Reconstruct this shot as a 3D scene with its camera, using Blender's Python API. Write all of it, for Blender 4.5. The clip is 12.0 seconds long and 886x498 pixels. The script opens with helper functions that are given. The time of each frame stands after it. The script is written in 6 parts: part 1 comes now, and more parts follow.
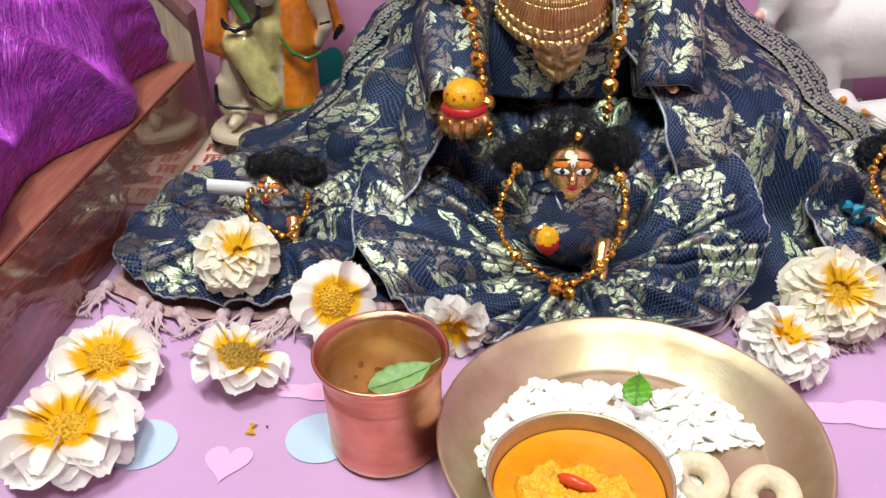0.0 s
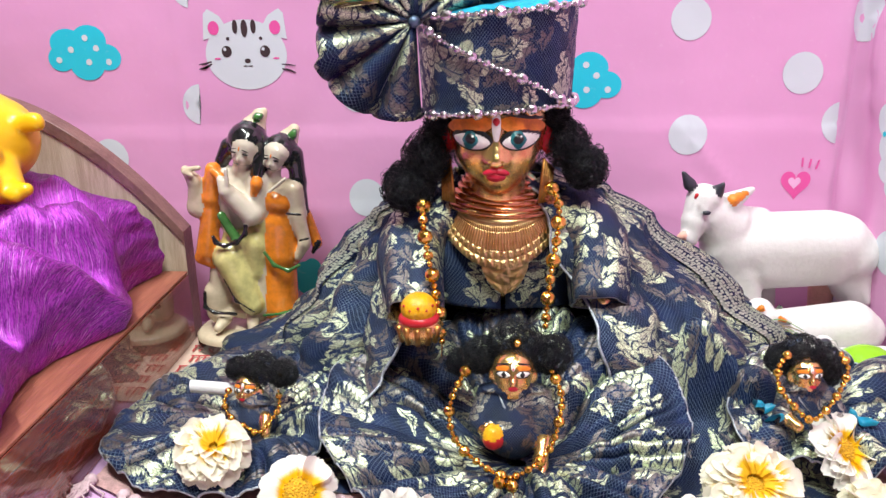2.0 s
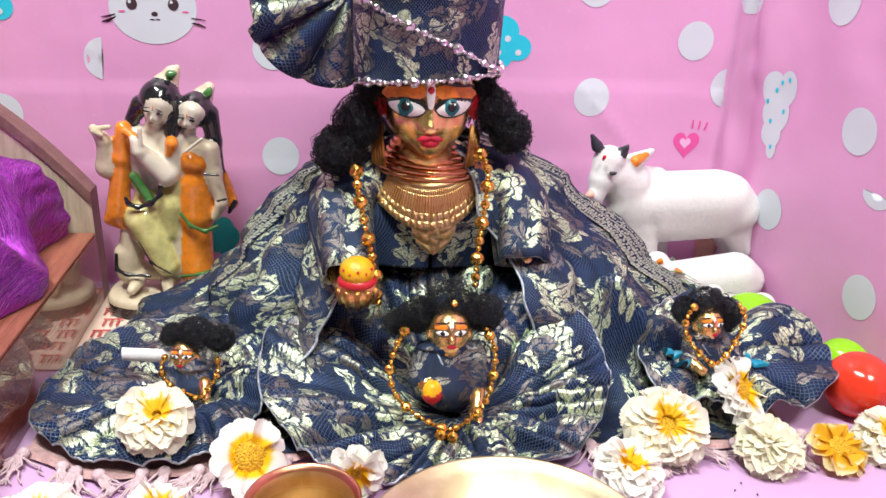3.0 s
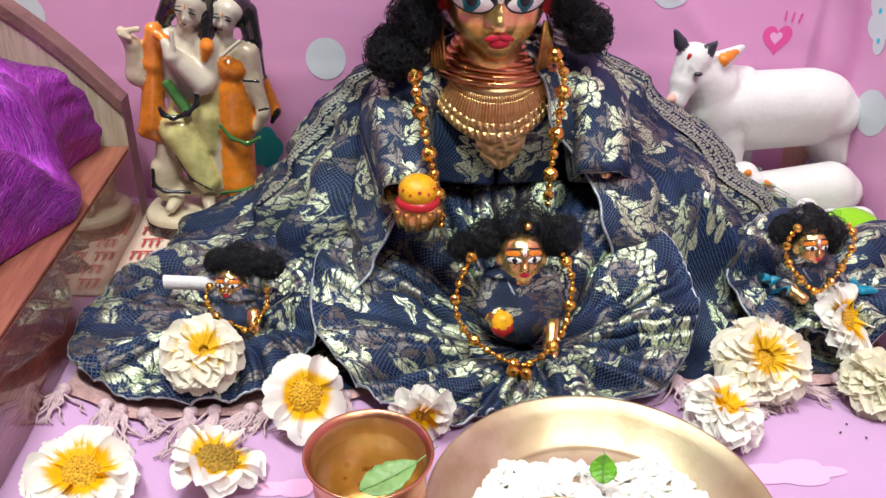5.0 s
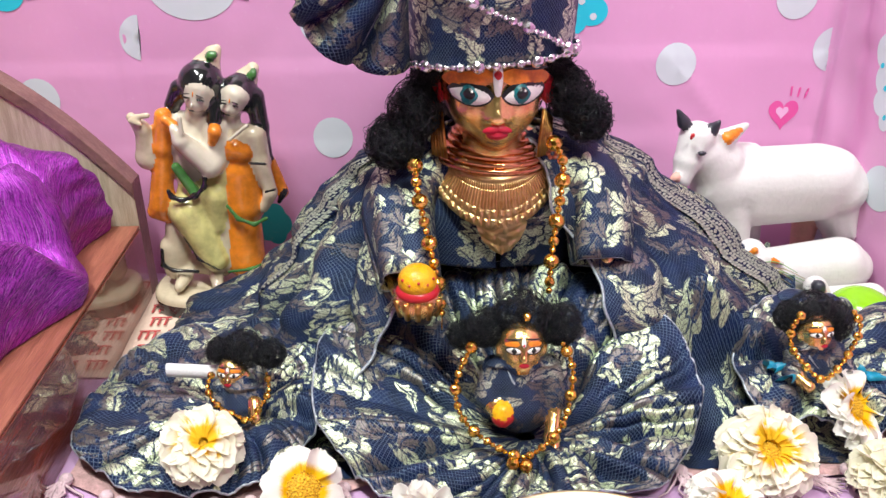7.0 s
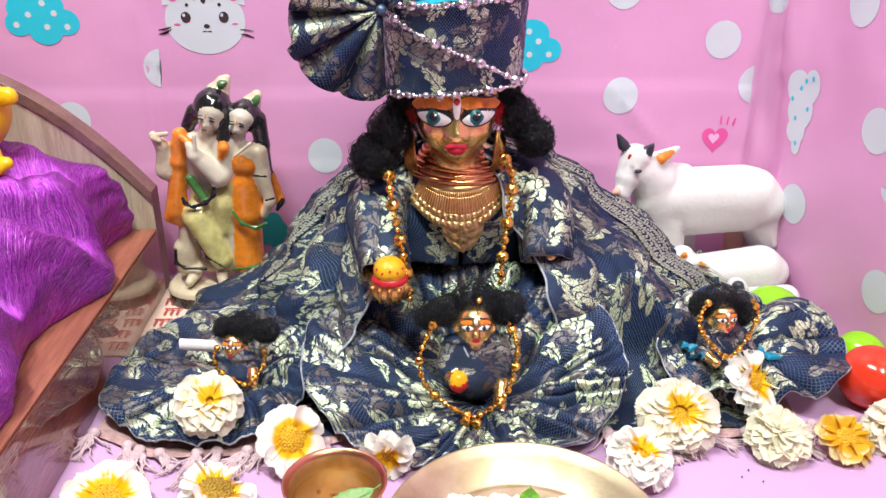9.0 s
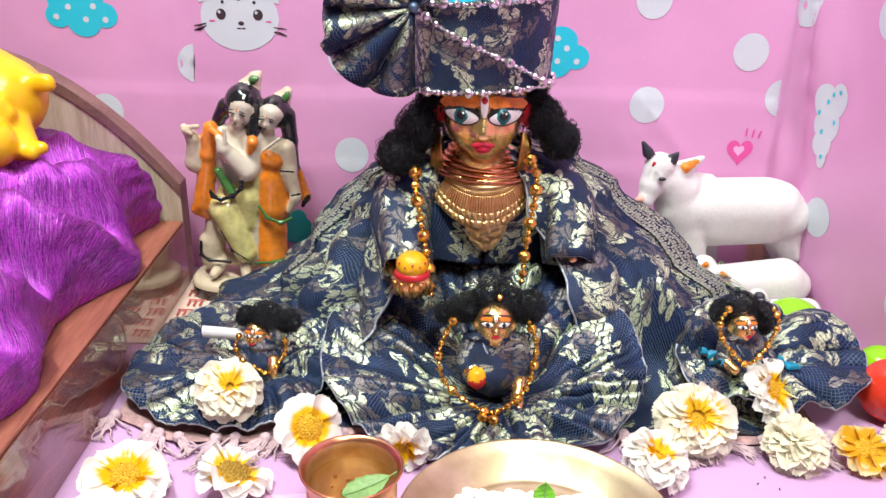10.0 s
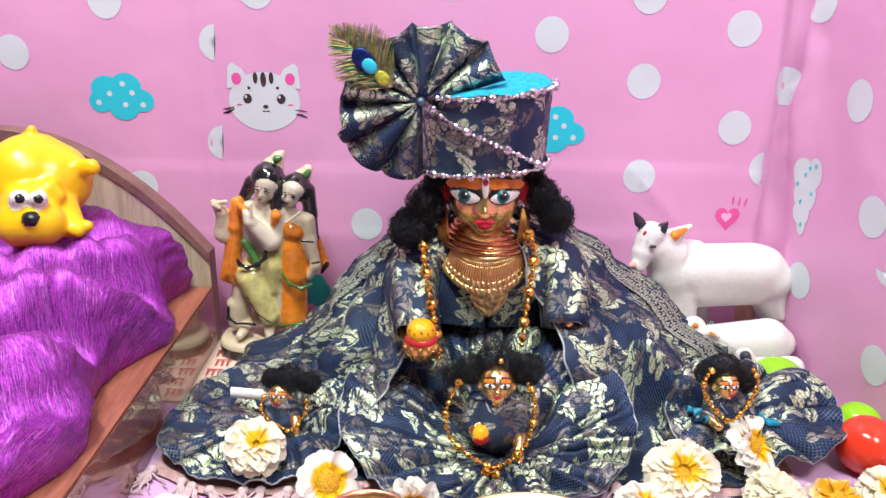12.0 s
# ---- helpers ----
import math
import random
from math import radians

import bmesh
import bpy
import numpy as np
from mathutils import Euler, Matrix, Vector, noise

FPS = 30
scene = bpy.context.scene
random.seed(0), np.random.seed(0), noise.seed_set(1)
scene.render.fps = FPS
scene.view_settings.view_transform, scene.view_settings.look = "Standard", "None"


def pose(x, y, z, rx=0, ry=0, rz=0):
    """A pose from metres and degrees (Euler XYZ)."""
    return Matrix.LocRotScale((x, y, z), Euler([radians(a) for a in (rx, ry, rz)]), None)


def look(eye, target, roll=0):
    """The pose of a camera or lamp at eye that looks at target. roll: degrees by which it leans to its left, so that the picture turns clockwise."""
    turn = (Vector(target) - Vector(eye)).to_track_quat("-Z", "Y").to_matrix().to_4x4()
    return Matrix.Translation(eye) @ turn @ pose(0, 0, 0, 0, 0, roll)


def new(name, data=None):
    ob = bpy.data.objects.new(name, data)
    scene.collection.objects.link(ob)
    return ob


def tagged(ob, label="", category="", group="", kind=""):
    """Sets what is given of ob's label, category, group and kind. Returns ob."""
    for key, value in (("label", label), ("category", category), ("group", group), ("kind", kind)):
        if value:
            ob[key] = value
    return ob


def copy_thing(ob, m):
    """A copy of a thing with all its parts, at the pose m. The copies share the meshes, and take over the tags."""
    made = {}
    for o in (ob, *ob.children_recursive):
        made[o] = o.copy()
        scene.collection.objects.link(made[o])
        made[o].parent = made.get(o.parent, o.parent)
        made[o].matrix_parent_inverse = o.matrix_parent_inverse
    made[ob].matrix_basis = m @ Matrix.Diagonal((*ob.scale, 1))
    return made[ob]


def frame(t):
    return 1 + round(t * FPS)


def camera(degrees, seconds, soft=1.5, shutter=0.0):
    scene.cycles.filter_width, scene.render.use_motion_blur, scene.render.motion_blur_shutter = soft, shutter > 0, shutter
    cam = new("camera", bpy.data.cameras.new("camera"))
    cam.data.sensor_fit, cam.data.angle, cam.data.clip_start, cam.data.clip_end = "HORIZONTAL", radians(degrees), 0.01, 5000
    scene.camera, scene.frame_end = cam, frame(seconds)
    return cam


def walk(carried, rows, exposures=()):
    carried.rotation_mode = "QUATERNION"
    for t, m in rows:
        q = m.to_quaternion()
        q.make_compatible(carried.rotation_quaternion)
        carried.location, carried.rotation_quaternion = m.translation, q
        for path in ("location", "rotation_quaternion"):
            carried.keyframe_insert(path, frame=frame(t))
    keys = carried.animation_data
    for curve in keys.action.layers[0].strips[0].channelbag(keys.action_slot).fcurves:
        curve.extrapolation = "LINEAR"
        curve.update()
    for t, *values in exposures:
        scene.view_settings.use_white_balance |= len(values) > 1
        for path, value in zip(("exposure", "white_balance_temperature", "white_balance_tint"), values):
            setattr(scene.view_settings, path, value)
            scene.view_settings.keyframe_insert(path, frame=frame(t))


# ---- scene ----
cam = camera(54.7, 12.0)
PATH = [
    (0, (0.042, 0.012, 0.293), (-0.118, 1.711, -0.749), -1.4),
    (0.5, (0.057, -0.013, 0.305), (-0.082, 1.724, -0.677), -1.0),
    (1, (0.065, -0.021, 0.319), (-0.094, 1.787, -0.522), -1.4),
    (1.5, (0.067, -0.029, 0.327), (-0.106, 1.85, -0.337), -1.6),
    (2, (0.07, -0.042, 0.329), (-0.079, 1.846, -0.314), -1.0),
    (2.5, (0.063, -0.057, 0.336), (0.014, 1.822, -0.348), -0.1),
    (3, (0.016, -0.055, 0.352), (0.204, 1.779, -0.423), 2.0),
    (3.5, (-0.025, -0.06, 0.36), (0.154, 1.756, -0.458), 1.8),
    (3.7, (-0.023, -0.055, 0.361), (0.152, 1.744, -0.495), 1.8),
    (5.3, (0.004, 0.016, 0.335), (0.074, 1.745, -0.669), 0.1),
    (5.5, (0.005, 0.019, 0.335), (0.056, 1.744, -0.676), -0.2),
    (6, (0.012, 0.027, 0.35), (0.052, 1.761, -0.645), -0.5),
    (6.5, (0.017, 0.032, 0.359), (0.062, 1.802, -0.572), -0.6),
    (7, (0.017, 0.02, 0.364), (0.061, 1.803, -0.541), -0.6),
    (7.2, (0.02, 0.006, 0.359), (0.053, 1.799, -0.526), -0.7),
    (8.8, (0.038, -0.079, 0.387), (0.082, 1.731, -0.463), -0.2),
    (9, (0.039, -0.089, 0.389), (0.08, 1.726, -0.449), 0.0),
    (9.5, (0.035, -0.104, 0.391), (0.063, 1.727, -0.412), 0.9),
    (10, (0.036, -0.101, 0.376), (0.033, 1.733, -0.422), 1.5),
    (10.5, (0.044, -0.099, 0.376), (0.016, 1.732, -0.429), 1.2),
    (11, (0.045, -0.108, 0.389), (0.012, 1.726, -0.409), 1.1),
    (11.5, (0.044, -0.127, 0.404), (0.006, 1.729, -0.339), 1.0),
    (12, (0.045, -0.152, 0.422), (-0.001, 1.717, -0.288), 0.6),
]
walk(cam, [(t, look(eye, target, roll)) for t, eye, target, roll in PATH],
     exposures=[(0, -0.20), (0.7, -0.18), (1.0, -0.08), (1.5, 0.24), (3.7, 0.26), (5.4, -0.10), (6.0, -0.02), (6.7, 0.18), (9, 0.26), (12, 0.24)])

# ---- light ----
world = bpy.data.worlds.new("room_air")
world.use_nodes = True
scene.world = world
world.node_tree.nodes["Background"].inputs[0].default_value = (0.9, 0.95, 1.0, 1)
world.node_tree.nodes["Background"].inputs[1].default_value = 0.02


def area_lamp(name, m, sx, sy, watts, colour):
    data = bpy.data.lights.new(name, "AREA")
    data.shape, data.size, data.size_y, data.energy, data.color = "RECTANGLE", sx, sy, watts, colour
    ob = new(name, data)
    ob.matrix_world = m
    return tagged(ob, kind="structure")


# Assumed overhead key light; no lamp or fixture is in view.
area_lamp("overhead_key_light", look((-0.35, 0.10, 1.75), (0.05, 0.48, 0.1)), 0.7, 0.08, 30, (0.95, 1.0, 0.96))
# Front fill, added to brighten upright faces and metal; no such source is known.
area_lamp("front_fill_light", look((0.55, -0.75, 2.2), (0.08, 0.5, 0.1)), 0.45, 0.45, 34, (0.98, 1.0, 0.93))

# ---- materials ----
class Graph:
    """A short way to write node materials."""

    def __init__(self, name):
        self.mat = bpy.data.materials.new(name)
        self.mat.use_nodes = True
        self.t = self.mat.node_tree
        self.bsdf = self.t.nodes["Principled BSDF"]
        self.coord = self.t.nodes.new("ShaderNodeTexCoord")

    def put(self, socket, v):
        if isinstance(v, bpy.types.NodeSocket):
            self.t.links.new(v, socket)
        elif v is not None:
            if socket.type == "RGBA" and len(v) == 3:
                v = (*v, 1)
            socket.default_value = v

    def m(self, op, a, b=0.0, c=None):
        n = self.t.nodes.new("ShaderNodeMath")
        n.operation = op
        self.put(n.inputs[0], a), self.put(n.inputs[1], b)
        if c is not None:
            self.put(n.inputs[2], c)
        return n.outputs[0]

    def v(self, op, a, b=None):
        n = self.t.nodes.new("ShaderNodeVectorMath")
        n.operation = op
        self.put(n.inputs[0], a)
        if b is not None:
            self.put(n.inputs[3 if op == "SCALE" else 1], b)
        return n.outputs["Value"] if op == "LENGTH" else n.outputs["Vector"]

    def noise(self, vec, scale, detail=3.0, rough=0.55, colour=False):
        n = self.t.nodes.new("ShaderNodeTexNoise")
        self.put(n.inputs["Vector"], vec)
        n.inputs["Scale"].default_value, n.inputs["Detail"].default_value, n.inputs["Roughness"].default_value = scale, detail, rough
        return n.outputs["Color" if colour else "Fac"]

    def mix(self, f, a, b):
        n = self.t.nodes.new("ShaderNodeMix")
        n.data_type = "RGBA"
        self.put(n.inputs[0], f), self.put(n.inputs[6], a), self.put(n.inputs[7], b)
        return n.outputs[2]

    def ramp(self, f, lo, hi):
        n = self.t.nodes.new("ShaderNodeMapRange")
        n.interpolation_type = "SMOOTHSTEP"
        self.put(n.inputs[0], f)
        n.inputs[1].default_value, n.inputs[2].default_value = lo, hi
        return n.outputs[0]

    def xyz(self, vec):
        n = self.t.nodes.new("ShaderNodeSeparateXYZ")
        self.put(n.inputs[0], vec)
        return n.outputs

    def vec(self, x, y, z=0.0):
        n = self.t.nodes.new("ShaderNodeCombineXYZ")
        self.put(n.inputs[0], x), self.put(n.inputs[1], y), self.put(n.inputs[2], z)
        return n.outputs[0]

    def cells(self, vec, scale, rnd=1.0, dims="2D"):
        n = self.t.nodes.new("ShaderNodeTexVoronoi")
        n.voronoi_dimensions = dims
        self.put(n.inputs["Vector"], vec)
        n.inputs["Scale"].default_value, n.inputs["Randomness"].default_value = scale, rnd
        return n.outputs

    def bump(self, h, dist, strength=1.0):
        n = self.t.nodes.new("ShaderNodeBump")
        self.put(n.inputs["Height"], h)
        n.inputs["Distance"].default_value, n.inputs["Strength"].default_value = dist, strength
        self.t.links.new(n.outputs[0], self.bsdf.inputs["Normal"])

    def done(self, col=None, rough=None, metal=None, **more):
        self.put(self.bsdf.inputs["Base Color"], col)
        self.put(self.bsdf.inputs["Roughness"], rough)
        self.put(self.bsdf.inputs["Metallic"], metal)
        for key, value in more.items():
            self.put(self.bsdf.inputs[key.replace("_", " ")], value)
        return self.mat


def plain(name, col, rough=0.5, metal=0.0, var=0.12, scale=60, bump=0.0002, bscale=400, **more):
    """One surface with soft colour variation, fine grain and a little relief."""
    g = Graph(name)
    o = g.coord.outputs["Object"]
    big, fine = g.noise(o, scale, 4), g.noise(o, bscale, 3)
    f = g.m("ADD", g.m("MULTIPLY", big, 0.7), g.m("MULTIPLY", fine, 0.3))
    lo, hi = [c * (1 - var) for c in col], [min(1, c * (1 + var)) for c in col]
    c = g.mix(g.ramp(f, 0.3, 0.7), lo, hi)
    r = g.m("ADD", rough - 0.06, g.m("MULTIPLY", big, 0.12))
    g.bump(g.m("ADD", fine, g.m("MULTIPLY", big, 0.5)), bump)
    return g.done(c, r, metal, **more)


def brocade(name, ground=(0.0025, 0.008, 0.040), thread=(0.84, 0.94, 0.66), dull=(0.24, 0.21, 0.21), net=(0.15, 0.21, 0.30)):
    """Navy jacquard: a diamond net, roses and serrated leaves in metallic thread, stepped like a weave."""
    g = Graph(name)
    uv = g.coord.outputs["UV"]
    wob = g.v("SCALE", g.v("SUBTRACT", g.noise(uv, 70, 2, 0.5, True), (0.5, 0.5, 0.5)), 0.010)
    p = g.v("SNAP", g.v("ADD", uv, wob), (0.0006, 0.0006, 0.0006))

    def motif(scale, shift, rnd):
        q = g.v("ADD", p, shift)
        c = g.cells(q, scale, rnd)
        s = g.xyz(g.v("SUBTRACT", q, c["Position"]))
        return s[0], s[1], g.m("MULTIPLY", g.xyz(c["Color"])[0], 6.28), g.v("LENGTH", g.vec(s[0], s[1])), g.xyz(c["Color"])[1]

    # roses: rings of petals, each with a dark outline
    x, y, turn, r, _ = motif(17, (0.3, 0.1, 0), 0.6)
    ang = g.m("ADD", g.m("ARCTAN2", y, x), turn)
    rose, lines = None, None
    for R, n, ph in ((0.0165, 8, 0.0), (0.0110, 6, 0.5), (0.0062, 5, 1.0)):
        edge = g.m("MULTIPLY", g.m("ADD", 0.74, g.m("MULTIPLY", g.m("ABSOLUTE", g.m("COSINE", g.m("ADD", g.m("MULTIPLY", ang, n / 2), ph))), 0.32)), R)
        gap = g.m("SUBTRACT", edge, r)
        fill = g.ramp(gap, -0.0002, 0.0003)
        line = g.m("SUBTRACT", 1, g.ramp(g.m("ABSOLUTE", gap), 0.0004, 0.0010))
        rose = fill if rose is None else g.m("MAXIMUM", rose, fill)
        lines = line if lines is None else g.m("MAXIMUM", lines, line)
    vein = g.ramp(g.m("SINE", g.m("ADD", g.m("MULTIPLY", ang, 22), g.m("MULTIPLY", r, 500))), 0.55, 0.95)
    art = g.m("MULTIPLY", rose, g.m("SUBTRACT", 1, g.m("MAXIMUM", lines, g.m("MULTIPLY", vein, 0.6))))
    tone = None
    for sc, sh, a, b in ((22, (1.7, 0.4, 0), 0.0200, 0.0088), (29, (4.1, 2.2, 0), 0.0150, 0.0066), (43, (7.3, 5.9, 0), 0.0095, 0.0042)):
        x, y, turn, r, pick = motif(sc, sh, 0.9)
        cs, sn = g.m("COSINE", turn), g.m("SINE", turn)
        u = g.m("ADD", g.m("MULTIPLY", x, cs), g.m("MULTIPLY", y, sn))
        v = g.m("SUBTRACT", g.m("MULTIPLY", y, cs), g.m("MULTIPLY", x, sn))
        v = g.m("ADD", v, g.m("MULTIPLY", g.m("MULTIPLY", u, u), 30.0))
        teeth = g.m("ADD", 0.66, g.m("MULTIPLY", g.m("ABSOLUTE", g.m("SINE", g.m("MULTIPLY", g.m("ADD", u, g.m("MULTIPLY", g.m("ABSOLUTE", v), 0.6)), 6.0 / a))), 0.5))
        ell = g.m("ADD", g.m("POWER", g.m("ABSOLUTE", g.m("DIVIDE", u, a)), 2), g.m("DIVIDE", g.m("ABSOLUTE", g.m("DIVIDE", v, b)), teeth))
        leaf = g.m("SUBTRACT", 1, g.ramp(ell, 0.90, 1.0))
        rib = g.m("MINIMUM", g.ramp(g.m("ABSOLUTE", v), 0.0003, 0.0008),
                  g.m("SUBTRACT", 1, g.m("MULTIPLY", g.ramp(g.m("SINE", g.m("MULTIPLY", g.m("ADD", u, g.m("ABSOLUTE", v)), 2200)), 0.5, 0.95), 0.7)))
        tn = g.m("MULTIPLY", leaf, g.ramp(pick, 0.42, 0.54))
        worn = g.ramp(g.noise(p, 150, 3, 0.6), 0.40, 0.50)
        art = g.m("MAXIMUM", g.m("MULTIPLY", art, g.m("SUBTRACT", 1, leaf)), g.m("MULTIPLY", g.m("MULTIPLY", leaf, rib), worn))
        tone = tn if tone is None else g.m("MAXIMUM", g.m("MULTIPLY", tone, g.m("SUBTRACT", 1, leaf)), tn)
    s = g.xyz(uv)
    k = math.pi / 0.0021
    d1 = g.m("ABSOLUTE", g.m("SINE", g.m("MULTIPLY", g.m("ADD", s[0], g.m("MULTIPLY", s[1], 0.75)), k)))
    d2 = g.m("ABSOLUTE", g.m("SINE", g.m("MULTIPLY", g.m("SUBTRACT", s[0], g.m("MULTIPLY", s[1], 0.75)), k)))
    mesh = g.m("SUBTRACT", 1, g.ramp(g.m("MINIMUM", d1, d2), 0.10, 0.45))
    fine = g.noise(uv, 1300, 2)
    patch = g.noise(uv, 14, 3)
    weave = g.m("MULTIPLY", mesh, g.m("ADD", 0.35, g.m("MULTIPLY", g.ramp(patch, 0.36, 0.60), 0.65)))
    weave = g.m("MULTIPLY", weave, g.ramp(fine, 0.30, 0.52))
    shiny = g.m("MAXIMUM", art, weave)
    c2 = g.mix(tone, thread, dull)
    c2 = g.mix(g.m("MULTIPLY", g.ramp(g.noise(uv, 38, 2), 0.40, 0.66), 0.5), c2, g.mix(0.5, c2, dull))
    c2 = g.mix(g.m("MULTIPLY", g.ramp(fine, 0.50, 0.62), 0.8), c2, [q * 0.14 for q in thread])
    c2 = g.mix(g.m("SUBTRACT", 1, g.ramp(art, 0.05, 0.3)), c2, net)
    base = g.mix(g.ramp(g.noise(uv, 60, 3), 0.35, 0.7), [q * 0.6 for q in ground], [q * 1.6 for q in ground])
    col = g.mix(shiny, base, c2)
    g.bump(g.m("ADD", g.m("MULTIPLY", shiny, 0.6), g.m("MULTIPLY", fine, 1.0)), 0.00040, 1.0)
    return g.done(col, g.m("SUBTRACT", 0.45, g.m("MULTIPLY", shiny, 0.03)), g.m("MULTIPLY", shiny, 0.95), Specular_IOR_Level=0.3, Specular_Tint=(0.55, 0.70, 1.0, 1))


def border(name):
    """Narrow woven band: rows of small silver buds between navy lines."""
    g = Graph(name)
    uv = g.coord.outputs["UV"]
    c = g.cells(uv, 380, 0.55)
    bud = g.m("SUBTRACT", 1, g.ramp(c["Distance"], 0.30, 0.48))
    ln = g.ramp(g.m("SINE", g.m("MULTIPLY", g.xyz(uv)[0], 900)), 0.3, 0.7)
    f = g.m("MAXIMUM", bud, g.m("MULTIPLY", ln, 0.6))
    col = g.mix(f, (0.004, 0.010, 0.045), (0.50, 0.56, 0.44))
    g.bump(f, 0.0003)
    return g.done(col, 0.42, g.m("MULTIPLY", f, 0.8), Specular_IOR_Level=0.2)


def silk(name):
    """Purple dupion silk with slubs running along the cloth."""
    g = Graph(name)
    uv = g.coord.outputs["UV"]
    s = g.xyz(uv)
    bend = g.m("MULTIPLY", g.m("SUBTRACT", g.noise(uv, 9, 2), 0.5), 0.004)
    across = g.m("ADD", g.m("ADD", s[0], g.m("MULTIPLY", s[1], -0.45)), bend)
    slub = g.noise(g.vec(s[1], g.m("MULTIPLY", across, 26.0)), 42, 4, 0.7)
    long = g.noise(g.vec(g.m("MULTIPLY", s[1], 0.8), g.m("MULTIPLY", across, 40.0)), 30, 3, 0.65)
    fine = g.noise(g.vec(g.m("MULTIPLY", s[1], 2.0), g.m("MULTIPLY", across, 9.0)), 110, 3, 0.6)
    grain = g.noise(uv, 900, 2)
    col = g.mix(g.ramp(slub, 0.34, 0.62), (0.15, 0.008, 0.22), (0.54, 0.055, 0.64))
    col = g.mix(g.m("MULTIPLY", g.ramp(long, 0.56, 0.66), 0.9), col, (0.72, 0.36, 0.80))
    col = g.mix(g.m("MULTIPLY", g.ramp(fine, 0.48, 0.62), 0.8), col, (0.09, 0.004, 0.14))
    col = g.mix(g.m("MULTIPLY", g.ramp(grain, 0.52, 0.64), 0.35), col, (0.55, 0.20, 0.66))
    g.bump(g.m("ADD", g.m("ADD", slub, long), g.m("ADD", g.m("MULTIPLY", fine, 0.8), g.m("MULTIPLY", grain, 0.5))), 0.0006, 0.6)
    return g.done(col, 0.36, 0.60)


def vinyl(name, col, rough=0.42):
    """Thin glossy printed plastic sheet with faint folds and handling marks."""
    g = Graph(name)
    o = g.coord.outputs["Object"]
    big, mid = g.noise(o, 6, 3), g.noise(o, 28, 3)
    c = g.mix(g.ramp(big, 0.3, 0.7), [x * 0.95 for x in col], [min(1, x * 1.04) for x in col])
    c = g.mix(g.m("MULTIPLY", g.ramp(g.noise(o, 260, 2), 0.62, 0.8), 0.10), c, (0.9, 0.7, 0.85))
    g.bump(g.m("ADD", g.m("MULTIPLY", big, 1.0), g.m("MULTIPLY", mid, 0.25)), 0.004, 0.7)
    return g.done(c, g.m("ADD", rough - 0.05, g.m("MULTIPLY", mid, 0.12)), 0.0)


def petal_mat(name, white, yellow, reach):
    """Thin petal: light passes through it; yellow towards its base."""
    g = Graph(name)
    s = g.xyz(g.coord.outputs["UV"])
    rnd = g.t.nodes.new("ShaderNodeObjectInfo").outputs["Random"]
    streak = g.noise(g.vec(g.m("MULTIPLY", s[0], 9), s[1]), 6, 3)
    f = g.ramp(g.m("ADD", s[1], g.m("MULTIPLY", g.m("SUBTRACT", streak, 0.5), 0.25)), reach - 0.10, reach + 0.12)
    w = g.mix(g.m("MULTIPLY", rnd, 0.35), white, (0.92, 0.88, 0.78))
    c = g.mix(f, yellow, w)
    g.bump(streak, 0.0002, 0.5)
    mat = g.done(c, 0.55, 0.0, Specular_IOR_Level=0.3)
    tr = g.t.nodes.new("ShaderNodeBsdfTranslucent")
    g.put(tr.inputs[0], c)
    mx = g.t.nodes.new("ShaderNodeMixShader")
    mx.inputs[0].default_value = 0.30
    g.t.links.new(g.bsdf.outputs[0], mx.inputs[1])
    g.t.links.new(tr.outputs[0], mx.inputs[2])
    g.t.links.new(mx.outputs[0], g.t.nodes["Material Output"].inputs[0])
    return mat


def wood(name, a, b, rough, along=(1.0, 14.0, 14.0), scale=12, coat=0.0):
    g = Graph(name)
    o = g.v("MULTIPLY", g.coord.outputs["Object"], along)
    n1, n2 = g.noise(o, scale, 5, 0.6), g.noise(o, scale * 7, 3)
    c = g.mix(g.ramp(g.m("ADD", g.m("MULTIPLY", n1, 0.7), g.m("MULTIPLY", n2, 0.3)), 0.35, 0.65), a, b)
    g.bump(g.m("ADD", n2, g.m("MULTIPLY", g.noise(g.coord.outputs["Object"], 26, 2), 2.0)), 0.0006)
    return g.done(c, rough, 0.0, Coat_Weight=coat, Coat_Roughness=0.03)


def metal(name, col, rough, tarnish, scale=70, lines=0.0, solid=1.0):
    """Brushed or polished metal with tarnish patches and fine scratches."""
    g = Graph(name)
    o = g.coord.outputs["Object"]
    big, fine = g.noise(o, scale, 4), g.noise(g.v("MULTIPLY", o, (1, 1, 9)), 420, 3)
    c = g.mix(g.ramp(big, 0.38, 0.68), col, tarnish)
    r = g.m("ADD", rough - 0.05, g.m("ADD", g.m("MULTIPLY", big, 0.12), g.m("MULTIPLY", fine, 0.06)))
    g.bump(g.m("ADD", fine, g.m("MULTIPLY", big, lines)), 0.00012)
    return g.done(c, r, solid)


BROCADE = brocade("navy_brocade")
COAT = brocade("dark_coat_brocade", (0.003, 0.007, 0.040), (0.55, 0.56, 0.48), (0.22, 0.19, 0.19))
BORDER = border("woven_border")
TRIM = plain("silver_trim", (0.42, 0.46, 0.52), 0.38, 0.6, 0.35, 500, 0.0006, 900)
SILK = silk("purple_silk")
PINK_WALL = vinyl("pink_sheet_vinyl", (0.74, 0.35, 0.61))
PINK_FLOOR = vinyl("pink_floor_vinyl", (0.58, 0.36, 0.60), 0.36)
PRINT_WHITE = vinyl("white_print", (0.64, 0.68, 0.75))
PRINT_BLUE = vinyl("blue_print", (0.02, 0.56, 0.74))
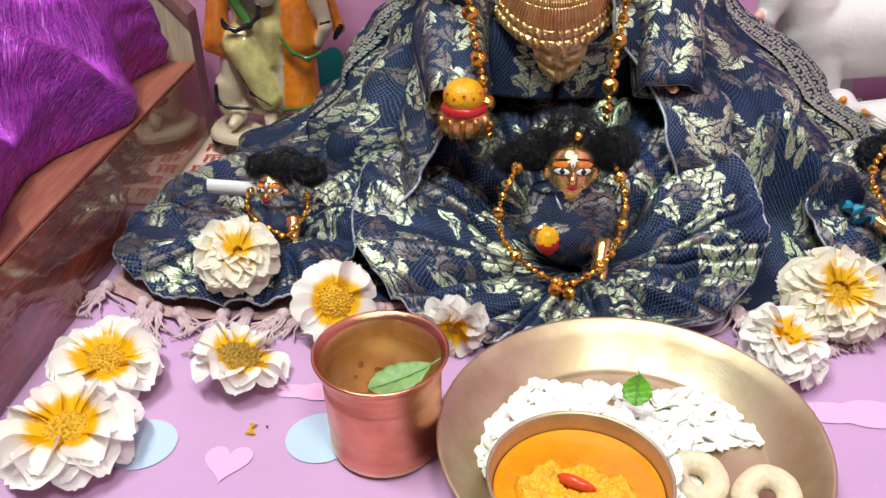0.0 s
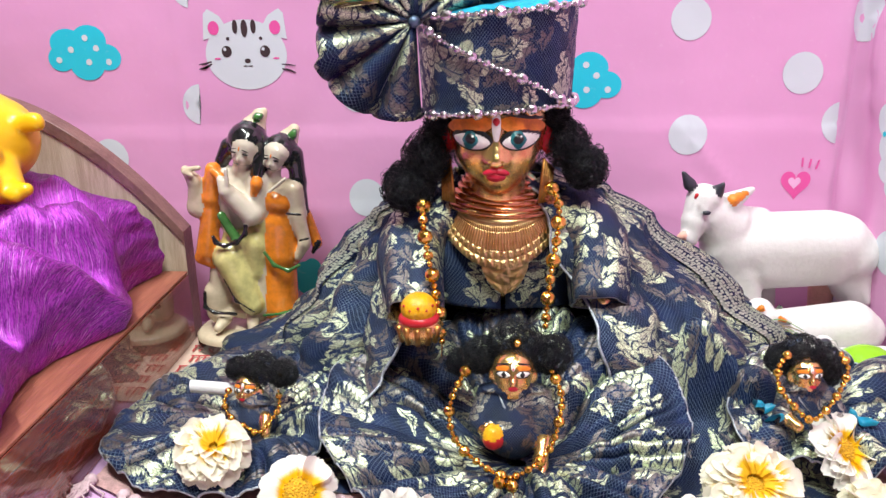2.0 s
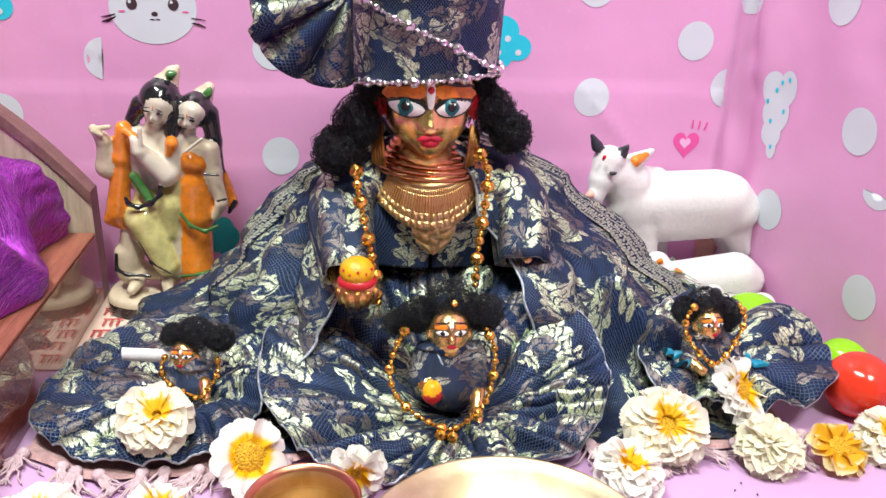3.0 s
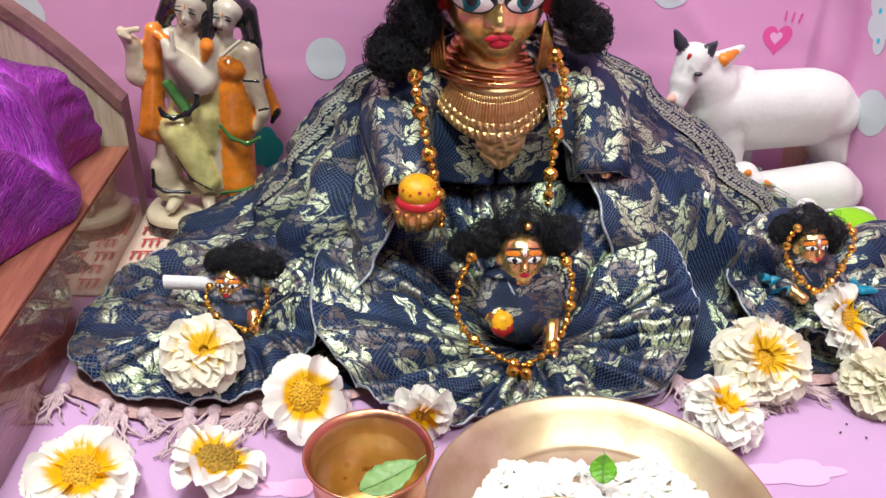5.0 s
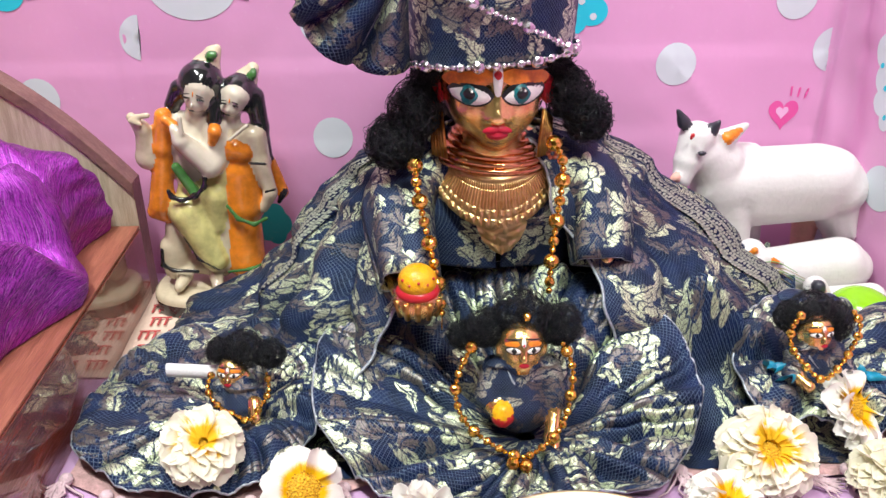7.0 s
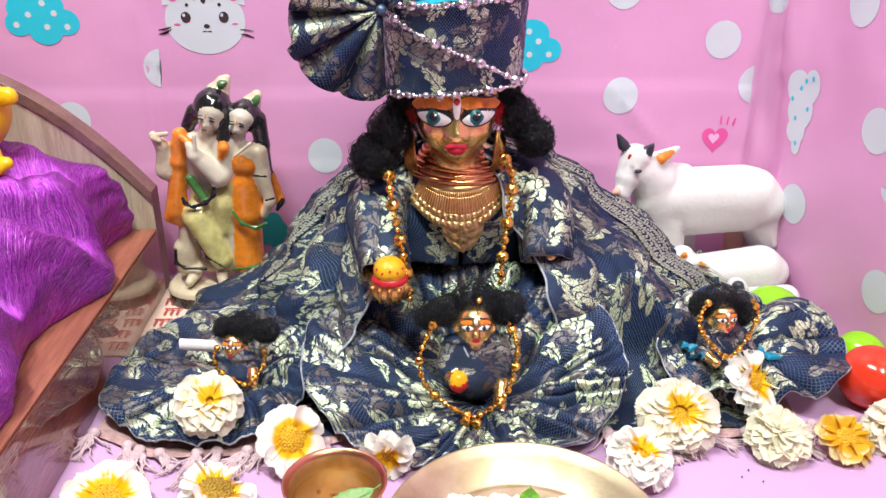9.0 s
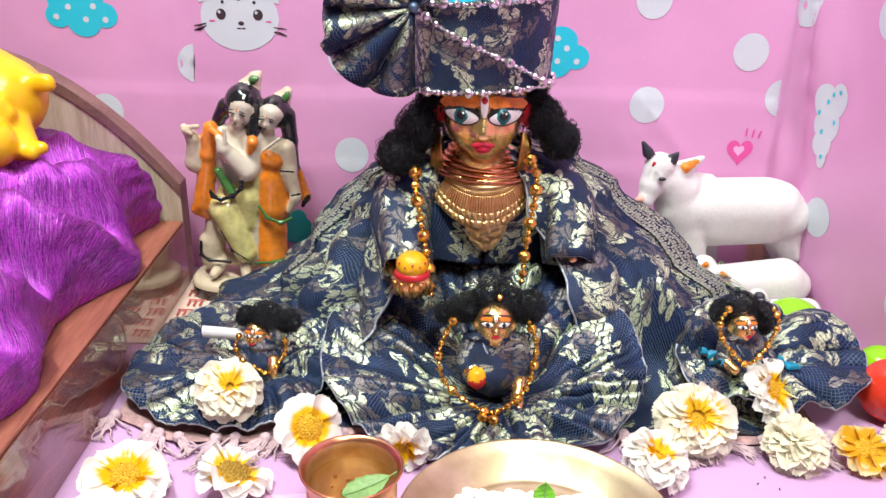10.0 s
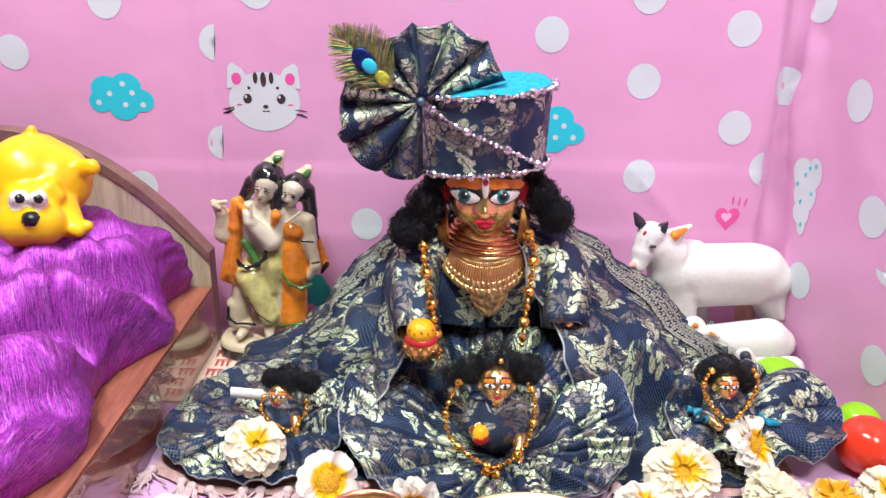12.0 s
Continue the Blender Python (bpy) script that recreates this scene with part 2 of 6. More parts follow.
PRINT_TEAL = vinyl("teal_print", (0.02, 0.40, 0.45))
PRINT_HOT = vinyl("hot_pink_print", (0.80, 0.10, 0.38))
PRINT_DARK = vinyl("dark_print", (0.05, 0.03, 0.035))
PRINT_PALE = vinyl("pale_pink_print", (0.86, 0.48, 0.74))
PRINT_SKY = vinyl("pale_blue_print", (0.50, 0.66, 0.82))
BRASS = metal("polished_brass", (0.98, 0.70, 0.28), 0.13, (0.86, 0.48, 0.18), solid=0.93)
BRASS_DARK = metal("dark_brass", (0.62, 0.33, 0.10), 0.30, (0.35, 0.16, 0.05), 150)
GOLD = metal("gold_bead_metal", (0.95, 0.62, 0.14), 0.09, (0.80, 0.45, 0.07), 200)
CHROME = metal("silver_bead_metal", (0.86, 0.84, 0.86), 0.12, (0.62, 0.58, 0.62), 200)
COPPER = metal("copper", (0.76, 0.36, 0.22), 0.26, (0.60, 0.26, 0.14), 45)
CUP_INSIDE = metal("golden_cup_lining", (0.86, 0.66, 0.36), 0.36, (0.70, 0.48, 0.22), 60)
EMBOSSED = metal("embossed_gold", (0.90, 0.68, 0.33), 0.30, (0.74, 0.48, 0.20), 120)
NECK_COPPER = metal("coppery_neck_rings", (0.80, 0.42, 0.20), 0.16, (0.62, 0.26, 0.10), 90)
BRONZE = metal("bronze_plate_metal", (0.64, 0.54, 0.36), 0.40, (0.52, 0.41, 0.25), 40, solid=0.88)
HAIR = plain("black_hair", (0.006, 0.008, 0.012), 0.30, 0.0, 0.5, 300, 0.0008, 1500)
WHITE_PETAL = petal_mat("white_petal", (0.98, 0.97, 0.93), (0.94, 0.58, 0.004), 0.42)
CREAM_PETAL = petal_mat("cream_petal", (0.97, 0.94, 0.80), (0.93, 0.62, 0.03), 0.50)
PALE_PETAL = petal_mat("pale_cream_petal", (0.90, 0.87, 0.68), (0.78, 0.70, 0.25), 0.08)
GOLD_PETAL = petal_mat("wilted_yellow_petal", (0.80, 0.66, 0.30), (0.80, 0.46, 0.02), 0.75)
FLORET = plain("yellow_floret", (0.80, 0.43, 0.02), 0.7, 0.0, 0.35, 500, 0.0012, 900)
FLORET_OLIVE = plain("browned_floret", (0.42, 0.25, 0.03), 0.75, 0.0, 0.4, 500, 0.0012, 900)
LEAF_DARK = plain("green_leaf", (0.15, 0.42, 0.03), 0.38, 0.0, 0.25, 120, 0.0004, 500)
LEAF_PALE = plain("pale_tulsi_leaf", (0.20, 0.36, 0.12), 0.42, 0.0, 0.18, 150, 0.0004, 500)
LAMINATE = wood("red_brown_laminate", (0.11, 0.022, 0.012), (0.24, 0.055, 0.030), 0.16, (9, 1, 9), 9, 1.0)
LAMINATE.node_tree.nodes["Principled BSDF"].inputs["Coat IOR"].default_value = 1.6
EDGE_WOOD = wood("reddish_edge_strip", (0.22, 0.07, 0.045), (0.36, 0.13, 0.08), 0.4, (12, 1, 12), 9)
PALE_WOOD = wood("pale_woodgrain", (0.40, 0.31, 0.22), (0.58, 0.48, 0.37), 0.5, (14, 1, 1.2), 10)
DARK_EDGE = wood("brown_edge_band", (0.16, 0.08, 0.07), (0.24, 0.13, 0.11), 0.4, (3, 3, 3), 14)
PAPER = plain("cream_printed_paper", (0.74, 0.56, 0.46), 0.75, 0.0, 0.1, 30, 0.0003)
PAPER_RED = plain("red_ink", (0.48, 0.07, 0.07), 0.7)
TASSEL = plain("pale_pink_tassel", (0.62, 0.46, 0.50), 0.85, 0.0, 0.2, 150, 0.0010, 700)
SHAWL_EDGE = plain("dusty_pink_shawl", (0.50, 0.30, 0.30), 0.85, 0.0, 0.3, 120, 0.0010, 600)
COW_WHITE = plain("white_gypsum", (0.70, 0.67, 0.67), 0.55, 0.0, 0.05, 60, 0.0004, 300)
COW_PINK = plain("pink_gypsum", (0.74, 0.40, 0.32), 0.55)
COW_DARK = plain("dark_horn_paint", (0.035, 0.035, 0.05), 0.4)
RED_PAINT = plain("red_paint", (0.55, 0.02, 0.03), 0.32)
LIP_RED = plain("lip_red_paint", (0.52, 0.015, 0.04), 0.28)
ORANGE_PAINT = plain("orange_paint", (0.76, 0.22, 0.02), 0.35, 0.0, 0.3, 80)
WHITE_PAINT = plain("white_paint", (0.80, 0.78, 0.74), 0.35)
BLACK_PAINT = plain("black_paint", (0.012, 0.012, 0.014), 0.3)
TEAL_PAINT = plain("teal_paint", (0.01, 0.16, 0.18), 0.3)
GLAZE_CREAM = plain("cream_glaze", (0.60, 0.50, 0.36), 0.14, 0.0, 0.12, 60, 0.0002, 200, Coat_Weight=0.6)
GLAZE_WHITE = plain("white_glaze", (0.64, 0.57, 0.47), 0.12, 0.0, 0.08, 60, 0.0002, 200, Coat_Weight=0.6)
GLAZE_ORANGE = plain("orange_glaze", (0.76, 0.22, 0.02), 0.13, 0.0, 0.35, 28, 0.0002, 200, Coat_Weight=0.6)
GLAZE_YELLOW = plain("yellow_green_glaze", (0.60, 0.54, 0.22), 0.13, 0.0, 0.25, 70, 0.0002, 200, Coat_Weight=0.6)
GLAZE_BLACK = plain("black_glaze", (0.012, 0.012, 0.014), 0.12, 0.0, 0.3, 80, 0.0002, 200, Coat_Weight=0.6)
GLAZE_GREEN = plain("green_glaze", (0.05, 0.16, 0.04), 0.13, 0.0, 0.3, 80, 0.0002, 200, Coat_Weight=0.6)
TOY_YELLOW = plain("yellow_soft_plastic", (0.86, 0.50, 0.01), 0.30, 0.0, 0.06, 40, 0.0003, 150)
FELT_BLUE = plain("turquoise_felt", (0.01, 0.40, 0.62), 0.9, 0.0, 0.25, 200, 0.0015, 800)
RIBBON_BLUE = plain("turquoise_satin", (0.01, 0.26, 0.42), 0.35, 0.0, 0.2, 120)
BALLOON_RED = plain("red_balloon_rubber", (0.72, 0.045, 0.02), 0.16, 0.0, 0.08, 30, 0.0, 90)
BALLOON_GREEN = plain("lime_balloon_rubber", (0.26, 0.58, 0.01), 0.18, 0.0, 0.1, 30, 0.0, 90)
RICE = plain("flattened_rice", (0.88, 0.87, 0.81), 0.6, 0.0, 0.10, 120, 0.0006, 600, Subsurface_Weight=0.1, Subsurface_Scale=0.003)
DAL = plain("orange_curry_liquid", (0.74, 0.27, 0.004), 0.12, 0.0, 0.15, 50, 0.0004, 180)
DAL_SOLID = plain("yellow_lentil", (0.86, 0.42, 0.015), 0.4, 0.0, 0.2, 150, 0.0015, 350)
CHILLI = plain("red_chilli_piece", (0.68, 0.07, 0.02), 0.25)
FRITTER = plain("pale_fritter", (0.76, 0.66, 0.46), 0.5, 0.0, 0.12, 90, 0.0008, 350)
PEACOCK_GREEN = plain("peacock_green", (0.02, 0.30, 0.14), 0.3, 0.5, 0.4, 200)
PEACOCK_BLUE = plain("peacock_blue", (0.006, 0.02, 0.14), 0.3, 0.4, 0.4, 200)
PEACOCK_TAN = plain("peacock_bronze", (0.36, 0.29, 0.15), 0.45, 0.3, 0.4, 200)
PEACOCK_LIME = plain("peacock_lime", (0.42, 0.42, 0.05), 0.4, 0.2, 0.4, 200)
LADDU = plain("yellow_sweet_paint", (0.80, 0.40, 0.01), 0.3, 0.0, 0.2, 200, 0.0006, 500)
MAROON_LINING = plain("maroon_lining", (0.045, 0.022, 0.030), 0.6, 0.0, 0.3, 60)
STRAP_WHITE = plain("white_cotton_tape", (0.80, 0.80, 0.82), 0.8, 0.0, 0.05, 200, 0.0005, 900)
# Unseen room surfaces, toned down so that less light bounces back.
SHELL_WALL = plain("dim_wall_shell", (0.26, 0.23, 0.19), 0.85, 0.0, 0.06, 3, 0.001, 60)
SHELL_CEILING = plain("dim_ceiling_shell", (0.42, 0.42, 0.40), 0.9, 0.0, 0.04, 3, 0.001, 60)
SHELL_FLOOR = plain("dim_floor_shell", (0.14, 0.12, 0.10), 0.4, 0.0, 0.1, 8)

# ---- building tools ----
def finish(bm, name, mats, parent=None, smooth=True, label=""):
    """Link a bmesh as one mesh object."""
    me = bpy.data.meshes.new(name)
    bm.to_mesh(me)
    bm.free()
    return link_mesh(me, name, mats, parent, smooth, label)


def link_mesh(me, name, mats, parent=None, smooth=True, label=""):
    for mt in mats if isinstance(mats, (list, tuple)) else [mats]:
        me.materials.append(mt)
    me.polygons.foreach_set("use_smooth", [smooth] * len(me.polygons))
    ob = new(name, me)
    ob.parent = parent
    return tagged(ob, label)


def part(name, bm, material, parent, label="", smooth=True):
    return finish(bm, name, material, parent, smooth, label)


def thing(name, m, label, category, group="", kind=""):
    ob = new(name)
    ob.empty_display_size = 0.01
    ob.matrix_world = m
    return tagged(ob, label, category, group, kind)


def box(bm, x0, y0, z0, x1, y1, z1, bevel=0.0):
    r = bmesh.ops.create_cube(bm, size=1, matrix=Matrix.LocRotScale(((x0 + x1) / 2, (y0 + y1) / 2, (z0 + z1) / 2), None, (x1 - x0, y1 - y0, z1 - z0)))
    if bevel:
        edges = {e for v in r["verts"] for e in v.link_edges}
        bmesh.ops.bevel(bm, geom=list(edges), offset=bevel, segments=2, affect="EDGES", profile=0.6)
    return bm


def grid(bm, rows, closed=False, mat=0):
    """A surface through rows of points, with UV in metres."""
    uv = bm.loops.layers.uv.verify()
    P = np.array([[tuple(p) for p in r] for r in rows], float)
    du = np.linalg.norm(np.diff(P, axis=1), axis=2).mean(axis=0)
    dv = np.linalg.norm(np.diff(P, axis=0), axis=2).mean(axis=1)
    u, v = np.concatenate([[0], np.cumsum(du)]), np.concatenate([[0], np.cumsum(dv)])
    vs = [[bm.verts.new(p) for p in r] for r in P]
    nr, nc = P.shape[:2]
    for i in range(nr - 1):
        for j in range(nc if closed else nc - 1):
            k = (j + 1) % nc
            f = bm.faces.new((vs[i][j], vs[i][k], vs[i + 1][k], vs[i + 1][j]))
            f.material_index = mat
            uk = u[k] if k else u[-1] + du.mean()
            for lp, (a, b) in zip(f.loops, ((u[j], v[i]), (uk, v[i]), (uk, v[i + 1]), (u[j], v[i + 1]))):
                lp[uv].uv = (a, b)
    return vs


def lathe(bm, profile, n=48, centre=(0, 0), mat=0, wob=0.0):
    rows = []
    for r, z in profile:
        rows.append([(centre[0] + r * (1 + wob * math.sin(3 * a)) * math.cos(a), centre[1] + r * (1 + wob * math.sin(3 * a)) * math.sin(a), z)
                     for a in (2 * math.pi * i / n for i in range(n))])
    return grid(bm, rows, True, mat)


def tube(bm, pts, radii, n=8, mat=0, cap=True):
    pts = [Vector(p) for p in pts]
    if not isinstance(radii, (list, tuple)):
        radii = [radii] * len(pts)
    rows, side = [], None
    for i, p in enumerate(pts):
        t = (pts[min(i + 1, len(pts) - 1)] - pts[max(i - 1, 0)]).normalized()
        if side is None:
            side = t.cross(Vector((0.31, 0.17, 0.93))).normalized()
        side = (side - t * side.dot(t)).normalized()
        up = t.cross(side)
        rows.append([p + radii[i] * (math.cos(a) * side + math.sin(a) * up) for a in (2 * math.pi * k / n for k in range(n))])
    vs = grid(bm, rows, True, mat)
    if cap:
        for ring in (vs[0][::-1], vs[-1]):
            bm.faces.new(ring).material_index = mat


def spline(pts, n):
    """A smooth line through the points."""
    P = [Vector(p) for p in pts]
    P = [2 * P[0] - P[1]] + P + [2 * P[-1] - P[-2]]
    out, spans = [], len(P) - 3
    for i in range(n):
        s = i / (n - 1) * spans
        k = min(int(s), spans - 1)
        t = s - k
        a, b, c, d = P[k:k + 4]
        out.append(0.5 * (2 * b + (c - a) * t + (2 * a - 5 * b + 4 * c - d) * t * t + (3 * b - a - 3 * c + d) * t ** 3))
    return out


def blob(bm, c, r, mat=0, m=None, sub=2):
    r = (r, r, r) if not isinstance(r, (tuple, list)) else r
    mm = Matrix.LocRotScale(c, Euler([radians(a) for a in m]) if m else None, r)
    res = bmesh.ops.create_icosphere(bm, subdivisions=sub, radius=1, matrix=mm)
    for v in res["verts"]:
        for f in v.link_faces:
            f.material_index = mat


def sculpt(prims, step, soft):
    """One closed skin round tapered limbs (a, b, radius at a, radius at b, material, flatness along y), blended softly."""
    A = np.array([p[0] for p in prims], float)
    B = np.array([p[1] for p in prims], float)
    R0, R1 = np.array([p[2] for p in prims]), np.array([p[3] for p in prims])
    FL = np.array([p[5] if len(p) > 5 else 1.0 for p in prims])
    M = np.array([p[4] for p in prims])
    pad = max(R0.max(), R1.max()) * max(1, (1 / FL).max()) + 3 * step
    lo, hi = np.minimum(A, B).min(0) - pad, np.maximum(A, B).max(0) + pad
    ax = [np.arange(lo[i], hi[i] + step, step) for i in range(3)]
    X = np.stack(np.meshgrid(*ax, indexing="ij"), -1)

    def field(pts, i):
        k = np.array([1, 1 / FL[i], 1])
        a, b, p = A[i] * k, B[i] * k, pts * k
        ab = b - a
        t = np.clip(((p - a) @ ab) / max(ab @ ab, 1e-12), 0, 1)
        return np.linalg.norm(p - a - t[..., None] * ab, axis=-1) - (R0[i] + (R1[i] - R0[i]) * t)

    D = None
    for i in range(len(prims)):
        d = field(X, i)
        if D is None:
            D = d
        else:
            h = np.clip(0.5 + 0.5 * (D - d) / soft, 0, 1)
            D = D * (1 - h) + d * h - soft * h * (1 - h)
    inside = D < 0
    n = D.shape
    cell = np.zeros((n[0] - 1, n[1] - 1, n[2] - 1), int)
    acc, cnt = np.zeros(cell.shape + (3,)), np.zeros(cell.shape)
    corners = [(i, j, k) for i in (0, 1) for j in (0, 1) for k in (0, 1)]

    def cut(arr, c):
        return arr[c[0]:n[0] - 1 + c[0], c[1]:n[1] - 1 + c[1], c[2]:n[2] - 1 + c[2]]

    for c in corners:
        for axis in range(3):
            if c[axis] == 0:
                e = list(c)
                e[axis] = 1
                d0, d1 = cut(D, c), cut(D, e)
                cross = (d0 < 0) != (d1 < 0)
                t = np.where(cross, d0 / np.where(cross, d0 - d1, 1), 0)
                p = np.zeros(cell.shape + (3,)) + np.array(c, float)
                p[..., axis] += t
                acc += p * cross[..., None]
                cnt += cross
    used = cnt > 0
    idx = -np.ones(cell.shape, int)
    idx[used] = np.arange(used.sum())
    verts = lo + (np.argwhere(used) + acc[used] / cnt[used][:, None]) * step
    faces = []
    for axis in range(3):
        o1, o2 = [(1, 2), (2, 0), (0, 1)][axis]
        sl0, sl1 = [slice(1, -1)] * 3, [slice(1, -1)] * 3
        sl0[axis], sl1[axis] = slice(0, -1), slice(1, None)
        s0, s1 = inside[tuple(sl0)], inside[tuple(sl1)]
        for flip, mask in ((False, s0 & ~s1), (True, ~s0 & s1)):
            w = np.argwhere(mask)
            off = np.ones(3, int)
            off[axis] = 0
            w = w + off
            e1, e2 = np.zeros(3, int), np.zeros(3, int)
            e1[o1], e2[o2] = 1, 1
            q = [idx[tuple((w - d).T)] for d in (e1 + e2, e2, 0 * e1, e1)]
            f = np.stack(q if not flip else q[::-1], 1)
            faces.append(f[(f >= 0).all(1)])
    F = np.concatenate(faces)
    mid = verts[F].mean(1)
    own = np.argmin(np.stack([field(mid, i) for i in range(len(prims))]), 0)
    return verts, F, M[own]


def sculpted(name, prims, mats, step, soft, parent=None, label="", paint=None):
    v, f, m = sculpt(prims, step, soft)
    me = bpy.data.meshes.new(name)
    me.from_pydata(v.tolist(), [], f.tolist())
    if paint:
        mid = v[f].mean(1)
        m = np.array([paint(p, k) for p, k in zip(mid, m)])
    me.polygons.foreach_set("material_index", m.astype(int))
    return link_mesh(me, name, mats, parent, True, label)


def lump(x, y, seed, freq, oct=3):
    """Soft noise about zero."""
    return noise.fractal(Vector((x * freq, y * freq, seed * 7.3)), 1.0, 2.0, oct)


def fold_height(x, y):
    """The height of the seated idol's legs under the cloths."""
    lap = 0.056 * max(0.0, 1 - ((x - 0.085) / 0.175) ** 4 - (abs(y - 0.575) / 0.105) ** 2.2)
    knee = 0.026 * math.exp(-((x - 0.190) / 0.045) ** 2 - ((y - 0.515) / 0.045) ** 2)
    return max(0.0, lap) + knee

# ---- the place ----
def setting(name, bm, mats, smooth=False, label=""):
    return tagged(finish(bm, name, mats, None, smooth), label, kind="structure")


# Assumed room shell, out of view: closes the place and holds bounced light low.
bm = bmesh.new()
box(bm, -2.0, -2.5, -0.06, 2.0, 0.85, -0.006)
setting("floor", bm, SHELL_FLOOR)
for nm, c in (("wall_north", (-2.0, 0.74, 0, 2.0, 0.85, 2.5)), ("wall_south", (-2.0, -2.6, 0, 2.0, -2.5, 2.5)),
              ("wall_west", (-2.1, -2.5, 0, -2.0, 0.85, 2.5)), ("wall_east", (2.0, -2.5, 0, 2.1, 0.85, 2.5))):
    bm = bmesh.new()
    box(bm, c[0], c[1], -0.06, c[3], c[4], c[5])
    setting(nm, bm, SHELL_WALL)
bm = bmesh.new()
box(bm, -2.1, -2.6, 2.5, 2.1, 0.85, 2.56)
setting("unseen_ceiling", bm, SHELL_CEILING)

WALL_Y, CORNER_X, SPLAY = 0.705, 0.352, 0.29


def sheet_point(s, z, proud=0.0):
    """A place on the hung sheet: s runs along the back wall and, past the corner, along the splayed side wall."""
    n = math.hypot(1, SPLAY)
    if s <= CORNER_X:
        x, y, nx, ny = s, WALL_Y, 0.0, -1.0
    else:
        d = (s - CORNER_X) / n
        x, y, nx, ny = CORNER_X + SPLAY * d, WALL_Y - d, -1 / n, -SPLAY / n
    wave = 0.0
    k = math.exp(-((s - 0.392) / 0.020) ** 2) + 0.12 * math.exp(-((s - 0.47) / 0.05) ** 2)
    ridge = math.sin((s - 0.40) * 95 + 7 * (z - 0.2) + 3.0 * lump(s, z, 3, 9))
    wave += 0.0105 * k * ridge * (0.25 + 0.75 * math.exp(-((z - 0.27) / 0.09) ** 2))
    wave += 0.0050 * math.exp(-((s - 0.365) / 0.006) ** 2) - 0.003 * math.exp(-((s - 0.383) / 0.008) ** 2)
    wave += 0.0011 * lump(s, z, 1, 5) + 0.0004 * lump(s, z, 2, 22)
    wave += 0.0014 * math.exp(-(abs(s + 0.215 + 0.01 * z) / 0.004) ** 2) * (0.4 + 0.6 * math.exp(-((z - 0.2) / 0.2) ** 2))
    d2 = (s - 0.225 - (0.18 - z) * 0.9) / 0.006
    wave += 0.0018 * math.exp(-d2 * d2) * math.exp(-((z - 0.15) / 0.035) ** 2)
    wave += 0.0012 / (1 + math.exp((z - 0.188 - 0.004 * math.sin(s * 9)) / 0.0012)) * (s < 0.36)
    wave += 0.0010 / (1 + math.exp((z - 0.118 - 0.003 * math.sin(s * 7)) / 0.0012)) * (s < 0.36)
    p = wave + proud
    return (x + nx * p, y + ny * p, z)


bm = bmesh.new()
ss = [-1.6 + 0.04 * i for i in range(28)] + [-0.48 + 0.006 * i for i in range(222)] + [0.86 + 0.05 * i for i in range(8)]
zs = [-0.004 + 0.006 * i for i in range(68)] + [0.42 + 0.06 * i for i in range(8)]
grid(bm, [[sheet_point(s, z) for s in ss] for z in zs])
back_sheet = setting("backdrop", bm, PINK_WALL, True, "pink plastic sheet with printed dots hung behind")


def shape_fan(outline, place, mat_i=0, bm=None):
    """A flat printed shape: outline in metres round its middle, laid on a surface."""
    c = bm.verts.new(place(0, 0))
    vs = [bm.verts.new(place(x, y)) for x, y in outline]
    inner = [bm.verts.new(place(x * 0.5, y * 0.5)) for x, y in outline]
    n = len(vs)
    for i in range(n):
        k = (i + 1) % n
        bm.faces.new((vs[i], vs[k], inner[k], inner[i])).material_index = mat_i
        bm.faces.new((inner[i], inner[k], c)).material_index = mat_i


def ellipse(rx, ry, n=28, x0=0.0, y0=0.0, a0=0.0, a1=2 * math.pi):
    return [(x0 + rx * math.cos(a0 + (a1 - a0) * i / n), y0 + ry * math.sin(a0 + (a1 - a0) * i / n)) for i in range(n)]


def bumpy(rx, ry, lobes, depth, n=72, turn=0.0):
    return [((rx * (1 - depth + depth * abs(math.cos(lobes * a / 2 + turn)))) * math.cos(a), (ry * (1 - depth + depth * abs(math.cos(lobes * a / 2 + turn)))) * math.sin(a))
            for a in (2 * math.pi * i / n for i in range(n))]


def printed(name, shapes, mats, s, z):
    """A print on the hung sheet: shapes are (outline, x, y, material, layer)."""
    bm = bmesh.new()
    for outline, x, y, mi, layer in shapes:
        shape_fan(outline, lambda a, b: sheet_point(s + x + a, z + y + b, 0.0004 + 0.0003 * layer), mi, bm)
    return part(name, bm, mats, back_sheet, smooth=True)


for s, z in ((0.128, 0.322), (0.221, 0.278), (0.225, 0.181), (0.316, 0.233), (0.313, 0.330), (-0.408, 0.298), (-0.057, 0.124), (-0.061, 0.219),
             (-0.309, 0.349), (-0.292, 0.161), (0.220, 0.360), (-0.16, 0.36), (0.03, 0.37)):
    printed("printed_dot", [(ellipse(0.0165, 0.0175), 0, 0, 0, 0)], PRINT_WHITE, s, z)
for s, z, a in ((-0.203, 0.310, 1.57), (-0.203, 0.209, 1.57), (0.352, 0.191, 1.57)):
    printed("printed_half_dot", [([(x, y) for x, y in ellipse(0.016, 0.018, 20, 0, 0, a, a + math.pi)], 0, 0, 0, 0)], PRINT_WHITE, s, z)


def along(y):
    return CORNER_X + (WALL_Y - y) * math.hypot(1, SPLAY)


